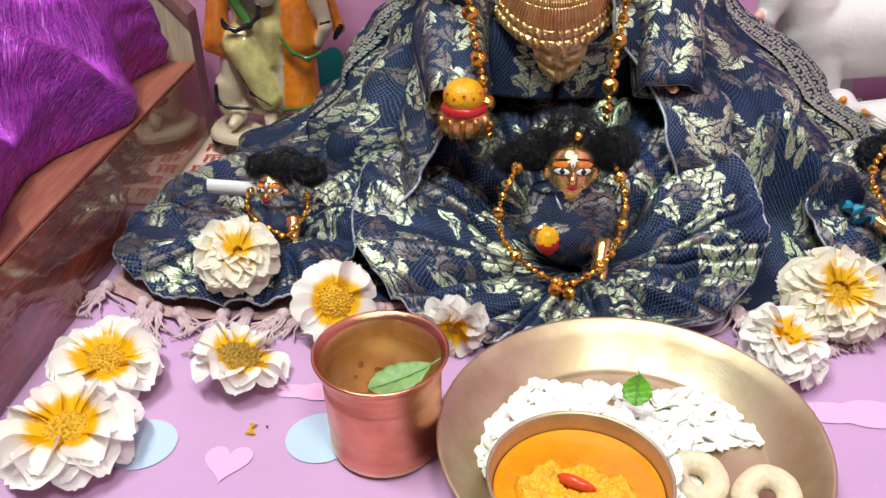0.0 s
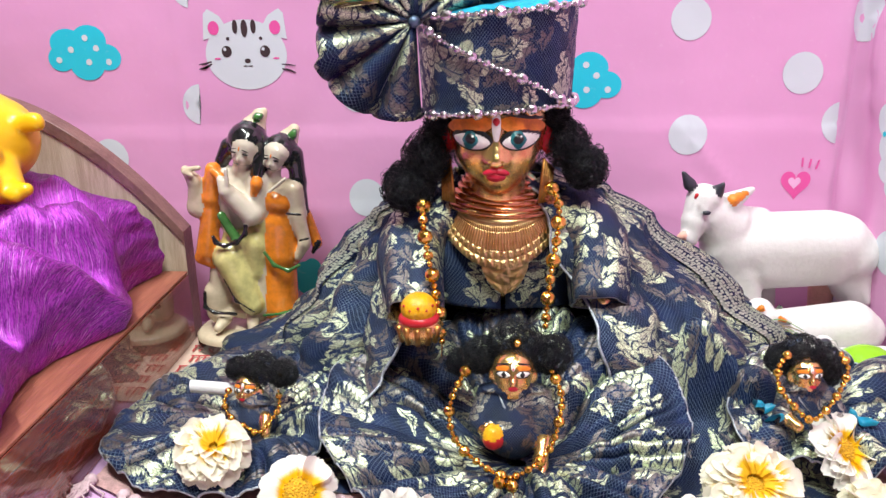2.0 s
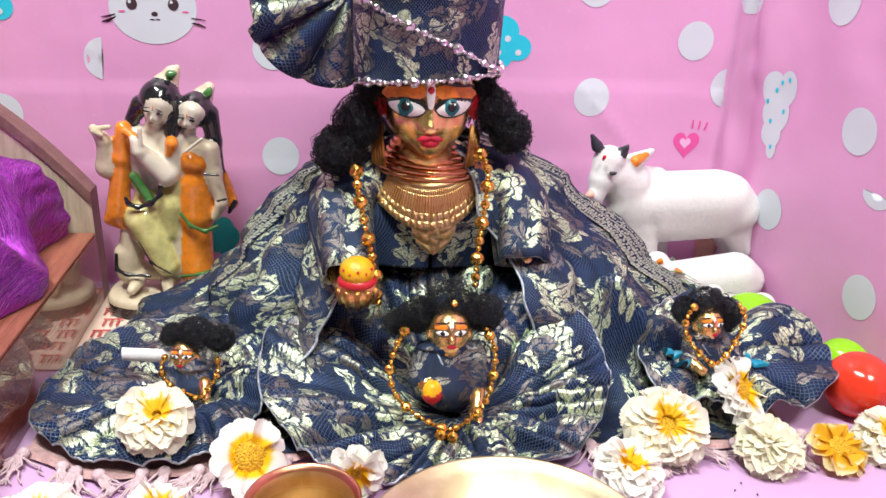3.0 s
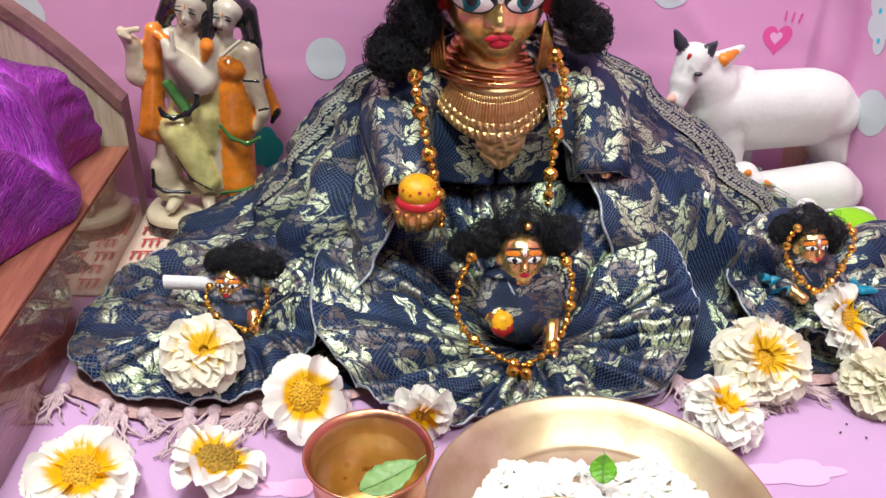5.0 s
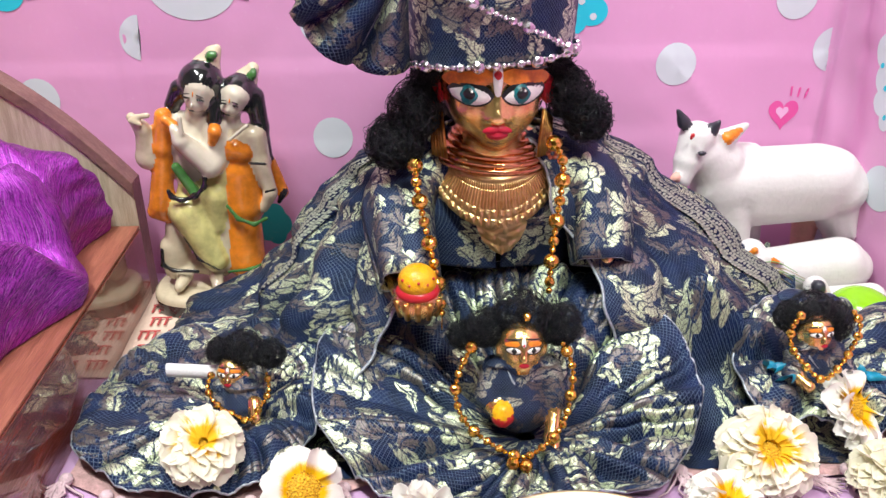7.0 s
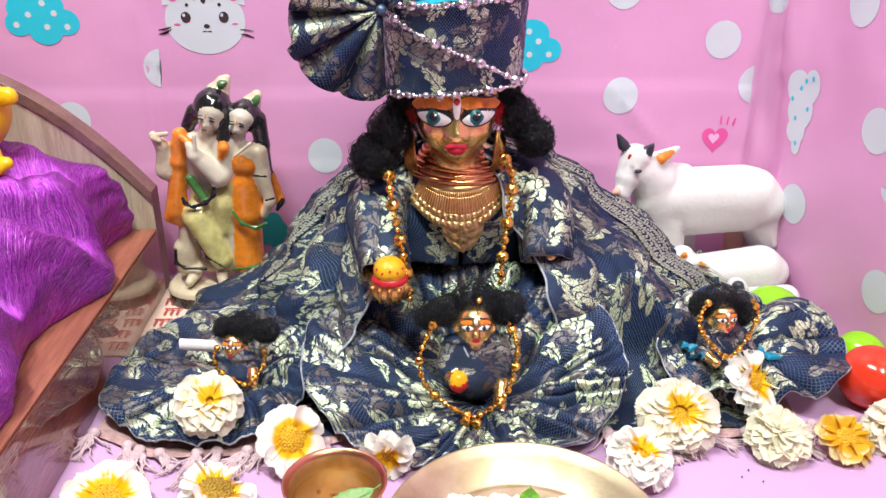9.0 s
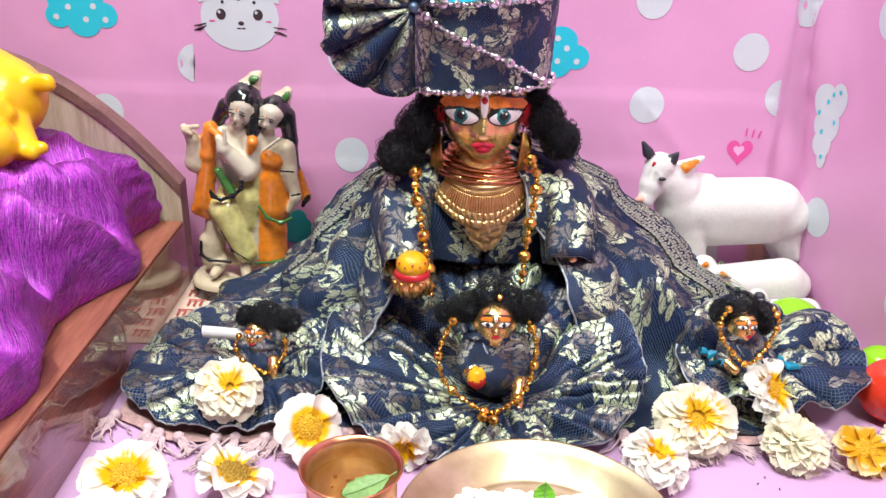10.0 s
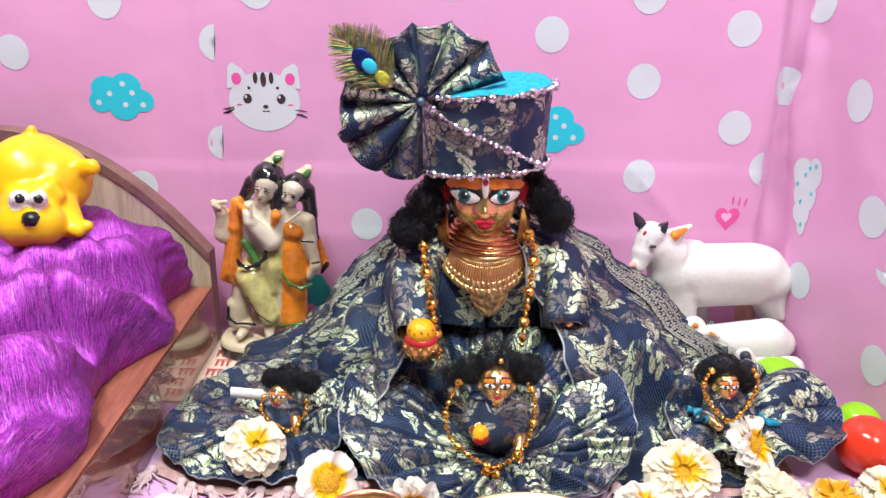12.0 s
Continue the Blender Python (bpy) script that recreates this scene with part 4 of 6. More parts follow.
def almond(bm, c, w, h, front, mat_i, tilt=0.0, bulge=0.002, n=24):
    """A thin lens shape facing forwards (towards -y), for painted eyes, brows and lips."""
    ring = []
    for i in range(n):
        a = 2 * math.pi * i / n
        x, z = w * math.cos(a), h * math.sin(a) * abs(math.sin(a)) ** 0.25
        x, z = x * math.cos(tilt) - z * math.sin(tilt), x * math.sin(tilt) + z * math.cos(tilt)
        ring.append((x, z))
    def at(x, z, lift):
        return (c[0] + x, front(c[0] + x, c[2] + z) - lift, c[2] + z)
    cv = bm.verts.new(at(0, 0, bulge))
    mid = [bm.verts.new(at(x * 0.6, z * 0.6, bulge * 0.8)) for x, z in ring]
    out = [bm.verts.new(at(x, z, bulge * 0.15)) for x, z in ring]
    for i in range(n):
        k = (i + 1) % n
        bm.faces.new((mid[i], mid[k], cv)).material_index = mat_i
        bm.faces.new((out[i], out[k], mid[k], mid[i])).material_index = mat_i


bm = bmesh.new()
HX, HY, HZ = 0.0625, 0.546, 0.214
add_skin(bm, [((HX, HY, HZ + 0.008), (HX, HY - 0.003, HZ - 0.006), 0.0335, 0.0300, 0), ((HX, HY - 0.012, HZ - 0.014), (HX + 0.001, HY - 0.016, HZ - 0.026), 0.021, 0.0125, 0),
              ((HX - 0.012, HY - 0.019, HZ - 0.009), (HX - 0.010, HY - 0.018, HZ - 0.014), 0.0135, 0.0125, 0), ((HX + 0.012, HY - 0.019, HZ - 0.009), (HX + 0.010, HY - 0.018, HZ - 0.014), 0.0135, 0.0125, 0),
              ((HX, HY - 0.031, HZ + 0.004), (HX, HY - 0.036, HZ - 0.012), 0.0028, 0.0050, 0), ((HX - 0.004, HY - 0.033, HZ - 0.0125), (HX + 0.004, HY - 0.033, HZ - 0.0125), 0.003, 0.003, 0),
              ((HX, HY + 0.008, HZ - 0.03), (HX, HY + 0.016, 0.150), 0.020, 0.024, 0), ((HX - 0.03, 0.585, 0.152), (HX + 0.04, 0.585, 0.152), 0.018, 0.018, 0), ((0.067, 0.592, 0.150), (0.067, 0.595, 0.090), 0.032, 0.034, 0),
              ((HX - 0.034, HY + 0.004, HZ - 0.002), (HX - 0.036, HY + 0.004, HZ - 0.012), 0.006, 0.004, 7), ((HX + 0.034, HY + 0.004, HZ - 0.002), (HX + 0.036, HY + 0.004, HZ - 0.012), 0.006, 0.004, 7),
              ((-0.010, 0.535, 0.112), (0.004, 0.492, 0.092), 0.010, 0.008, 0), ((0.138, 0.548, 0.118), (0.137, 0.522, 0.100), 0.009, 0.007, 0)], 0.0022, 0.006)


def face_front(x, z):
    """The front of the face at a height."""
    dx, dz = (x - HX) / 0.0345, (z - HZ) / 0.046
    return HY - 0.0345 * math.sqrt(max(0.05, 1 - dx * dx * 0.85 - dz * dz * 0.5)) - 0.0006


for sx in (-1, 1):
    ex, ez = HX + sx * 0.0158, HZ + 0.0020
    almond(bm, (ex + sx * 0.001, 0, ez + 0.0088), 0.0160, 0.0062, face_front, 5, sx * -0.16, 0.0012)
    almond(bm, (ex + sx * 0.001, 0, ez + 0.0150), 0.0150, 0.0016, face_front, 3, sx * -0.20, 0.0024)
    almond(bm, (ex, 0, ez), 0.0138, 0.0077, face_front, 3, sx * 0.10, 0.0024)
    almond(bm, (ex, 0, ez - 0.0004), 0.0126, 0.0066, face_front, 1, sx * 0.10, 0.0034)
    almond(bm, (ex - 0.0012, 0, ez - 0.0002), 0.0076, 0.0066, face_front, 2, 0, 0.0044)
    almond(bm, (ex - 0.0012, 0, ez + 0.0006), 0.0054, 0.0050, face_front, 3, 0, 0.0052)
    almond(bm, (ex + 0.0003, 0, ez + 0.0024), 0.0012, 0.0012, face_front, 1, 0, 0.0060)
    almond(bm, (HX + sx * 0.0042, 0, HZ - 0.0118), 0.0014, 0.0007, lambda x, z: face_front(x, z) - 0.0052, 6, 0, 0.0010)
almond(bm, (HX, 0, HZ + 0.012), 0.0030, 0.0125, face_front, 1, 0, 0.0022)
almond(bm, (HX, 0, HZ + 0.0140), 0.0026, 0.0034, face_front, 7, 0, 0.0040)
almond(bm, (HX - 0.0030, 0, HZ - 0.0190), 0.0062, 0.0026, lambda x, z: face_front(x, z) - 0.0030, 4, 0.24, 0.0026)
almond(bm, (HX + 0.0030, 0, HZ - 0.0190), 0.0062, 0.0026, lambda x, z: face_front(x, z) - 0.0030, 4, -0.24, 0.0026)
almond(bm, (HX, 0, HZ - 0.0228), 0.0066, 0.0034, lambda x, z: face_front(x, z) - 0.0026, 4, 0, 0.0030)
# neck rings and the embossed collar that reaches into the V neck
for i in range(6):
    z = 0.178 - 0.0040 * i
    r = 0.0195 + 0.0026 * i
    tube(bm, [(HX + 0.001 + r * 1.1 * math.cos(a), 0.562 + r * 0.9 * math.sin(a), z - 0.003 * math.sin(a + math.pi / 2)) for a in (2 * math.pi * k / 48 for k in range(49))], 0.0027, 8, 10, False)
rows = []
for i in range(76):
    f = i / 75
    row = []
    for j in range(361):
        a = math.pi * (-1.06 + 1.12 * j / 360)
        dip = max(0, -math.sin(a))
        w = 0.028 + 0.016 * f
        if f < 0.22:
            ridge = 0.0012 * abs(math.sin(f / 0.22 * 2 * math.pi))
        elif f < 0.34:
            ridge = 0.0014 * abs(math.sin(j * math.pi / 5)) * math.sin((f - 0.22) / 0.12 * math.pi)
        elif f < 0.66:
            ridge = 0.0016 * abs(math.sin(j * math.pi / 6)) ** 0.7
        else:
            ridge = 0.0016 * abs(math.sin(j * math.pi / 12)) ** 0.7 * abs(math.sin((f - 0.66) / 0.34 * 2 * math.pi)) ** 0.6 + 0.0006 * lump(j * 0.3, f * 30, 6, 1.0)
        z = 0.160 - 0.034 * f * dip ** 1.2 - 0.006 * f
        y = 0.563 + (0.031 + 0.004 * f) * math.sin(a)
        row.append((HX + 0.003 + w * math.cos(a), y - ridge, z + 0.3 * ridge))
    rows.append(row)
grid(bm, rows, False, 9)
# leaf-shaped pendant below the collar
rows = []
for i in range(41):
    f = i / 40
    half = 0.0165 * (1 - f ** 1.6) ** 0.6 + 0.0004
    rows.append([(HX + 0.006 + half * u, 0.5315 - 0.003 * (1 - u * u) - 0.0012 * abs(math.sin(f * 9 + 2.5 * u * u)) * abs(math.cos(u * 6)) - 0.0008 * lump(u, f * 2, 8, 3.0), 0.1245 - 0.024 * f) for u in (k / 15 - 1 for k in range(31))])
grid(bm, rows, False, 9)
for sx, mi in ((-1, 6), (1, 6)):
    for k in range(5):
        tube(bm, [(HX + sx * (0.033 + 0.0015 * k), 0.545 + 0.002 * k, 0.196 - 0.002 * k), (HX + sx * (0.030 + 0.002 * k), 0.541 + 0.002 * k, 0.165)], 0.0014, 6, mi)
# the hand with its painted round sweet in a cup
hx, hy, hz = 0.0125, 0.476, 0.101
blob(bm, (hx, hy, hz - 0.003), (0.0155, 0.0140, 0.0125), 0, None, 3)
blob(bm, (hx, hy - 0.001, hz + 0.004), (0.0136, 0.0128, 0.0062), 7, None, 3)
blob(bm, (hx, hy - 0.001, hz + 0.011), (0.0120, 0.0120, 0.0105), 8, None, 3)
for k in range(5):
    a = radians(-150 + 30 * k)
    tube(bm, [(hx + 0.0150 * math.cos(a), hy + 0.0142 * math.sin(a), hz + 0.001), (hx + 0.0125 * math.cos(a), hy + 0.0118 * math.sin(a), hz - 0.011)], [0.0022, 0.0018], 6, 6)
for k in range(7):
    a = radians(-170 + 28 * k)
    blob(bm, (hx + 0.0112 * math.cos(a), hy - 0.001 + 0.0112 * math.sin(a), hz + 0.013 + 0.002 * (k % 2)), 0.0011, 7, None, 1)
idol = tagged(finish(bm, "idol_statue", IDOL_MATS), "polished brass seated idol with painted face and embossed collar", "statue")


def strand_mass(bm, centre, radii, n, seed, length=0.03, thick=0.00035, curl=0.004, wild=1.0):
    """Loose curly strands round an ellipsoid."""
    rnd = random.Random(seed)
    for _ in range(n):
        d = Vector((rnd.gauss(0, 1), rnd.gauss(0, 1) - 0.5, rnd.gauss(0, 1))).normalized()
        p = Vector(centre) + Vector((d.x * radii[0], d.y * radii[1], d.z * radii[2])) * rnd.uniform(0.90, 1.12)
        t = d.cross(Vector((rnd.gauss(0, 1), rnd.gauss(0, 1), rnd.gauss(0, 1)))).normalized()
        b = d.cross(t)
        ph, kk, L = rnd.uniform(0, 6), rnd.uniform(0.6, 1.6), length * rnd.uniform(0.5, 1.3)
        pts = []
        for i in range(9):
            f = i / 8
            bend = f * L / max(radii)
            q = Vector(centre) + (p - Vector(centre)) * math.cos(bend) + t * math.sin(bend) * max(radii) * 0.9
            q += (b * math.sin(ph + 7 * kk * f) + d * math.cos(ph + 7 * kk * f) * 0.8 + d * wild * f * f) * curl * (0.3 + f)
            pts.append(q)
        tube(bm, pts, [thick * (1 - 0.5 * i / 8) for i in range(9)], 3, 0, False)


def wig(label, masses, seed, strands, curl=0.004, thick=0.00035, base=0.84):
    """Hair: a dense inner mass and loose curls round each lock."""
    th = thing("wig", pose(0, 0, 0), label, "wig")
    bm = bmesh.new()
    add_skin(bm, [(Vector(c) + Vector((0, 0, r[2] - min(r))), Vector(c) - Vector((0, 0, r[2] - min(r))), min(r) * base, min(r) * base, 0) for c, r in masses], 0.0022, 0.004)
    for v in bm.verts:
        v.co += v.co.normalized() * 0.0012 * lump(v.co.x, v.co.y + v.co.z * 0.6, seed, 160)
    part("hair_mass", bm, HAIR, th)
    for k, (c, r) in enumerate(masses):
        bm = bmesh.new()
        strand_mass(bm, c, r, strands, seed + k, max(r) * 1.9, thick, curl)
        strand_mass(bm, c, r, strands // 7, seed + k + 500, max(r) * 2.2, thick * 0.6, curl * 1.6, 1.8)
        part("curly_lock", bm, HAIR, th)
    return th


wig("curly black hair at both sides of the brass face", [((0.000, 0.545, 0.176), (0.019, 0.017, 0.017)), ((0.013, 0.548, 0.196), (0.013, 0.013, 0.020)), ((0.024, 0.556, 0.218), (0.010, 0.012, 0.014)),
     ((0.124, 0.548, 0.190), (0.015, 0.015, 0.016)), ((0.111, 0.552, 0.205), (0.011, 0.012, 0.017)), ((0.102, 0.558, 0.222), (0.009, 0.010, 0.012)), ((0.062, 0.585, 0.205), (0.040, 0.020, 0.030))], 40, 260, 0.0030, 0.00045)

bm = bmesh.new()
for k in range(6):
    blob(bm, (0.100 + 0.0028 * math.cos(k * 1.05), 0.531, 0.171 + 0.0028 * math.sin(k * 1.05)), 0.0018, 0, None, 1)
tube(bm, [(0.099, 0.535, 0.184), (0.100, 0.532, 0.174)], 0.0006, 5)
tagged(finish(bm, "earring", COPPER), "rose gold flower earring on the idol's ear", "earring")


# ---- beads ----
def bead_mesh(r, mt):
    bm = bmesh.new()
    bmesh.ops.create_icosphere(bm, subdivisions=2, radius=r)
    me = bpy.data.meshes.new("bead")
    bm.to_mesh(me)
    bm.free()
    me.materials.append(mt)
    return me


BEADS = {(k, mt.name): bead_mesh(r, mt) for mt in (GOLD, CHROME) for k, r in (("big", 0.0046), ("mid", 0.0031), ("small", 0.0019), ("tiny", 0.0012))}


def bead_string(name, label, pts, mt, pattern, k=1.0, category="necklace", parent=None):
    th = parent or thing(name, pose(*pts[0]), label, category)
    inv = th.matrix_world.inverted() if parent is None else Matrix()
    line = [Vector(p) for p in spline(pts, 400)]
    cum = [0.0]
    for a, b in zip(line, line[1:]):
        cum.append(cum[-1] + (b - a).length)
    size = {"big": 0.0046, "mid": 0.0031, "small": 0.0019, "tiny": 0.0012}
    rnd = random.Random(int(cum[-1] * 1e5))
    pos, i = 0.0, 0
    while True:
        kind = pattern[i % len(pattern)]
        r = size[kind] * k
        pos += r
        if pos + r > cum[-1]:
            break
        n = min(range(len(cum)), key=lambda q: abs(cum[q] - pos))
        ob = new("bead", BEADS[(kind, mt.name)])
        ob.parent = th
        ob.matrix_local = inv @ Matrix.LocRotScale(line[n], Euler((rnd.uniform(0, 6), rnd.uniform(0, 6), rnd.uniform(0, 6))), (k, k, k))
        pos += r * 0.96
        i += 1
    bm = bmesh.new()
    tube(bm, [inv @ p for p in line[::8]], 0.0004 * k, 4)
    part("thread", bm, mt, th)
    return th


PAT = ("big", "small", "mid", "small")
bead_string("bead_necklace", "long gold faceted bead necklace hanging on the jacket", [(0.012, 0.528, 0.170), (0.0135, 0.508, 0.158), (0.018, 0.497, 0.137), (0.0235, 0.487, 0.113), (0.027, 0.479, 0.090), (0.027, 0.475, 0.075)], GOLD, PAT, 1.16)
bead_string("bead_necklace", "long gold faceted bead necklace hanging on the jacket", [(0.098, 0.532, 0.182), (0.1045, 0.519, 0.171), (0.104, 0.515, 0.150), (0.101, 0.510, 0.130), (0.098, 0.502, 0.109), (0.096, 0.494, 0.087)], GOLD, PAT, 1.16)

# ---- the hat ----
hat = thing("turban_hat", pose(0.062, 0.560, 0.228), "tall navy brocade hat with silver beads and pleated fan", "hat")
HINV = hat.matrix_world.inverted()


def hat_part(name, bm, mt, label="", smooth=True):
    bmesh.ops.transform(bm, matrix=HINV, verts=bm.verts)
    return part(name, bm, mt, hat, label, smooth)


def hat_point(a, f, out=0.0):
    r = 0.0515 + 0.0035 * f + out
    tilt = 0.004 * math.cos(a) + 0.0045 * max(0, -math.sin(a)) * (1 - f)
    return (0.062 + r * math.cos(a), 0.560 + r * math.sin(a), 0.229 + 0.068 * f + tilt)


bm = bmesh.new()
grid(bm, [[hat_point(2 * math.pi * j / 80, i / 16, 0.0006 * lump(j * 0.2, i, 2, 1)) for j in range(81)] for i in range(17)])
hat_part("crown", bm, BROCADE)
bm = bmesh.new()
grid(bm, [[(0.062 + r * math.cos(a), 0.560 + r * math.sin(a), 0.2985 + 0.004 * math.cos(a) + (0.0025 if 0.03 < r < 0.053 else 0) + 0.0025 * lump(r * 30 + a, a, 3, 3)) for a in (2 * math.pi * j / 60 for j in range(61))] for r in (0.0005, 0.02, 0.035, 0.048, 0.0545)])
hat_part("hat_top", bm, FELT_BLUE, "turquoise felt top")
PEARL = ("mid", "small", "big", "small", "mid", "small", "tiny", "small")
for nm, pts in (("lower_string", [hat_point(radians(a), 0.02, 0.003) for a in range(-190, 15, 12)]), ("upper_string", [hat_point(radians(a), 1.0, 0.003) for a in range(-170, 15, 12)]),
                ("diagonal_string", [hat_point(radians(a), 0.95 - 0.95 * (a + 150) / 120, 0.003) for a in range(-150, -20, 12)])):
    holder = new(nm)
    holder.parent = hat
    holder.empty_display_size = 0.01
    bead_string(nm, "", [HINV @ Vector(p) for p in pts], CHROME, PEARL, 0.92, parent=holder)
# pleated fan rosette
bm = bmesh.new()
KX, KY, KZ = 0.010, 0.524, 0.291
rows = []
NP = 9
for i in range(15):
    f = i / 14
    row = []
    for j in range(NP * 8 + 1):
        a = radians(12 + 258 * j / (NP * 8))
        R = 0.060 + 0.006 * math.sin(a * 2.0 + 0.6) - 0.003 * abs(math.sin(j / 8 * math.pi))
        if a > radians(200):
            R += 0.006
        r = 0.003 + R * f
        ple = (0.5 - abs(math.sin(math.pi * j / 8)) ** 0.6) * 0.026 * f ** 0.7
        y = KY - 0.004 + ple + 0.010 * f * f + 0.003 * lump(a * 2, f * 2, 5, 1) * f
        row.append((KX + r * math.cos(a), y, KZ + r * math.sin(a)))
    rows.append(row)
grid(bm, rows)
ob = hat_part("fan", bm, BROCADE, "pleated navy brocade fan")
ob.modifiers.new("thickness", "SOLIDIFY").thickness = 0.001
for j in range(0, NP * 8 + 1, 8):
    if j % 16 == 0:
        bm = bmesh.new()
        tube(bm, [Vector(r[j]) + Vector((0, -0.0012, 0)) for r in rows[2:12]], 0.0010, 5)
        hat_part("pleat_thread", bm, TRIM)
bm = bmesh.new()
blob(bm, (KX, KY - 0.006, KZ), (0.004, 0.004, 0.004), 0)
hat_part("knot", bm, BROCADE)
# peacock feather tucked into the fan
bm = bmesh.new()
rnd = random.Random(3)
fc, fd = Vector((-0.012, 0.514, 0.303)), Vector((-0.72, 0, 0.70))
for i in range(520):
    s = rnd.uniform(0.0, 1.0)
    base = fc + fd * (0.054 * s)
    w = 0.025 * math.sin(math.pi * min(1, 0.18 + 0.85 * s)) ** 0.8
    sd = rnd.choice((-1, 1))
    q = Vector((fd.z, 0, -fd.x)) * sd
    e = base + q * w * rnd.uniform(0.6, 1.1) + fd * 0.013 + Vector((0, rnd.uniform(-0.004, 0.003), 0))
    mi = 0 if rnd.random() < 0.75 else (1 if rnd.random() < 0.5 else 2)
    tube(bm, [base, (base + e) / 2 + Vector((0, -0.001, 0)), e], [0.0005, 0.0004, 0.0002], 3, mi, False)
for c, r, mi in ((0.030, (0.008, 0.0012, 0.011), 3), (0.024, (0.0055, 0.0014, 0.007), 4), (0.010, (0.0055, 0.0012, 0.007), 2)):
    blob(bm, fc + fd * c + Vector((0, -0.003 - 0.0005 * mi, 0)), r, mi, (0, -45, 0))
hat_part("peacock_feather", bm, [PEACOCK_TAN, PEACOCK_GREEN, PEACOCK_LIME, PEACOCK_BLUE, PRINT_BLUE], "peacock feather with blue eye")

# ---- offerings: tumbler, plate, bowl and food ----
def moved(bm, m):
    bmesh.ops.transform(bm, matrix=m, verts=bm.verts)
    return bm


tumbler = thing("copper_tumbler", pose(-0.0155, 0.3115, 0.0), "small copper tumbler of water with grooved rings", "tumbler")
bm = bmesh.new()
prof = [(0.0005, 0.0006), (0.0235, 0.0006), (0.0255, 0.0020), (0.0262, 0.0045)]
for i in range(30):
    z = 0.006 + 0.043 * i / 29
    groove = sum(0.0009 * math.exp(-((z - g0) / 0.0007) ** 2) for g0 in (0.0125, 0.0155, 0.0400, 0.0435))
    prof.append((0.0262 + 0.0012 * (z / 0.05) - groove, z))
prof += [(0.0280, 0.0505), (0.0298, 0.0528), (0.0308, 0.0543), (0.0310, 0.0552), (0.0303, 0.0558), (0.0292, 0.0552), (0.0272, 0.0525), (0.0262, 0.048), (0.0256, 0.010), (0.0235, 0.004), (0.0005, 0.0036)]
lathe(bm, prof, 72)
for f in bm.faces:
    q = f.calc_center_median()
    if (math.hypot(q.x, q.y) < 0.02592 or (q.z > 0.0475 and math.hypot(q.x, q.y) < 0.0270)) and q.z > 0.003:
        f.material_index = 1
part("cup_body", bm, [COPPER, CUP_INSIDE], tumbler)
WATER = bpy.data.materials.new("water")
WATER.use_nodes = True
wt = WATER.node_tree
clear, gloss, both = wt.nodes.new("ShaderNodeBsdfTransparent"), wt.nodes.new("ShaderNodeBsdfGlossy"), wt.nodes.new("ShaderNodeMixShader")
clear.inputs[0].default_value, gloss.inputs["Roughness"].default_value, both.inputs[0].default_value = (0.86, 0.80, 0.62, 1), 0.03, 0.06
wt.links.new(clear.outputs[0], both.inputs[1])
wt.links.new(gloss.outputs[0], both.inputs[2])
wt.links.new(both.outputs[0], wt.nodes["Material Output"].inputs[0])
bm = bmesh.new()
lathe(bm, [(0.0004, 0.0425), (0.012, 0.0425), (0.0262, 0.0427)], 48)
water = tagged(finish(bm, "water", WATER), "clear still water in the copper tumbler", "water")
water.matrix_world = tumbler.matrix_world.copy()
water.visible_shadow = False


def leaf(name, label, m, length, width, mt, stem=0.0, bend=0.0):
    bm = bmesh.new()
    rows = []
    for i in range(17):
        f = i / 16
        w = width * math.sin(math.pi * f ** 0.85) ** 0.75 + 0.0002
        w *= 1 + 0.05 * math.sin(i * 2.2)
        rows.append([((f - 0.5) * length, w * (j - 4) / 4, bend * (f - 0.5) ** 2 * 4 + 0.10 * width * abs(j - 4) / 4 - 0.0006 * (j == 4) + 0.0004 * math.sin(i * 1.9 + j)) for j in range(9)])
    grid(bm, rows)
    th = tagged(thing(name, m, label, "leaf"))
    part("blade", bm, mt, th).modifiers.new("thickness", "SOLIDIFY").thickness = 0.0004
    bm = bmesh.new()
    tube(bm, [((f - 0.5) * length, 0, bend * (f - 0.5) ** 2 * 4 + 0.0004) for f in (0.02, 0.3, 0.6, 0.9, 1.0)] + ([(0.5 * length + stem, 0.001, bend + stem * 0.25)] if stem else []), 0.0004, 5)
    part("midrib", bm, LEAF_PALE, th)
    return th


leaf("basil_leaf", "pale green basil leaf floating in the tumbler", pose(-0.006, 0.3045, 0.0450, 8, -10, 24), 0.030, 0.0085, LEAF_PALE, 0.012, 0.0015)
rnd = random.Random(12)
for i in range(7):
    bm = bmesh.new()
    bmesh.ops.create_uvsphere(bm, u_segments=10, v_segments=6, radius=0.0009 + 0.0006 * rnd.random())
    ob = tagged(finish(bm, "bubble", WATER), "small clear bubble on the water", "bubble", "bubbles on the water")
    ob.location = (-0.027 + 0.016 * rnd.random(), 0.300 + 0.020 * rnd.random(), 0.0428)

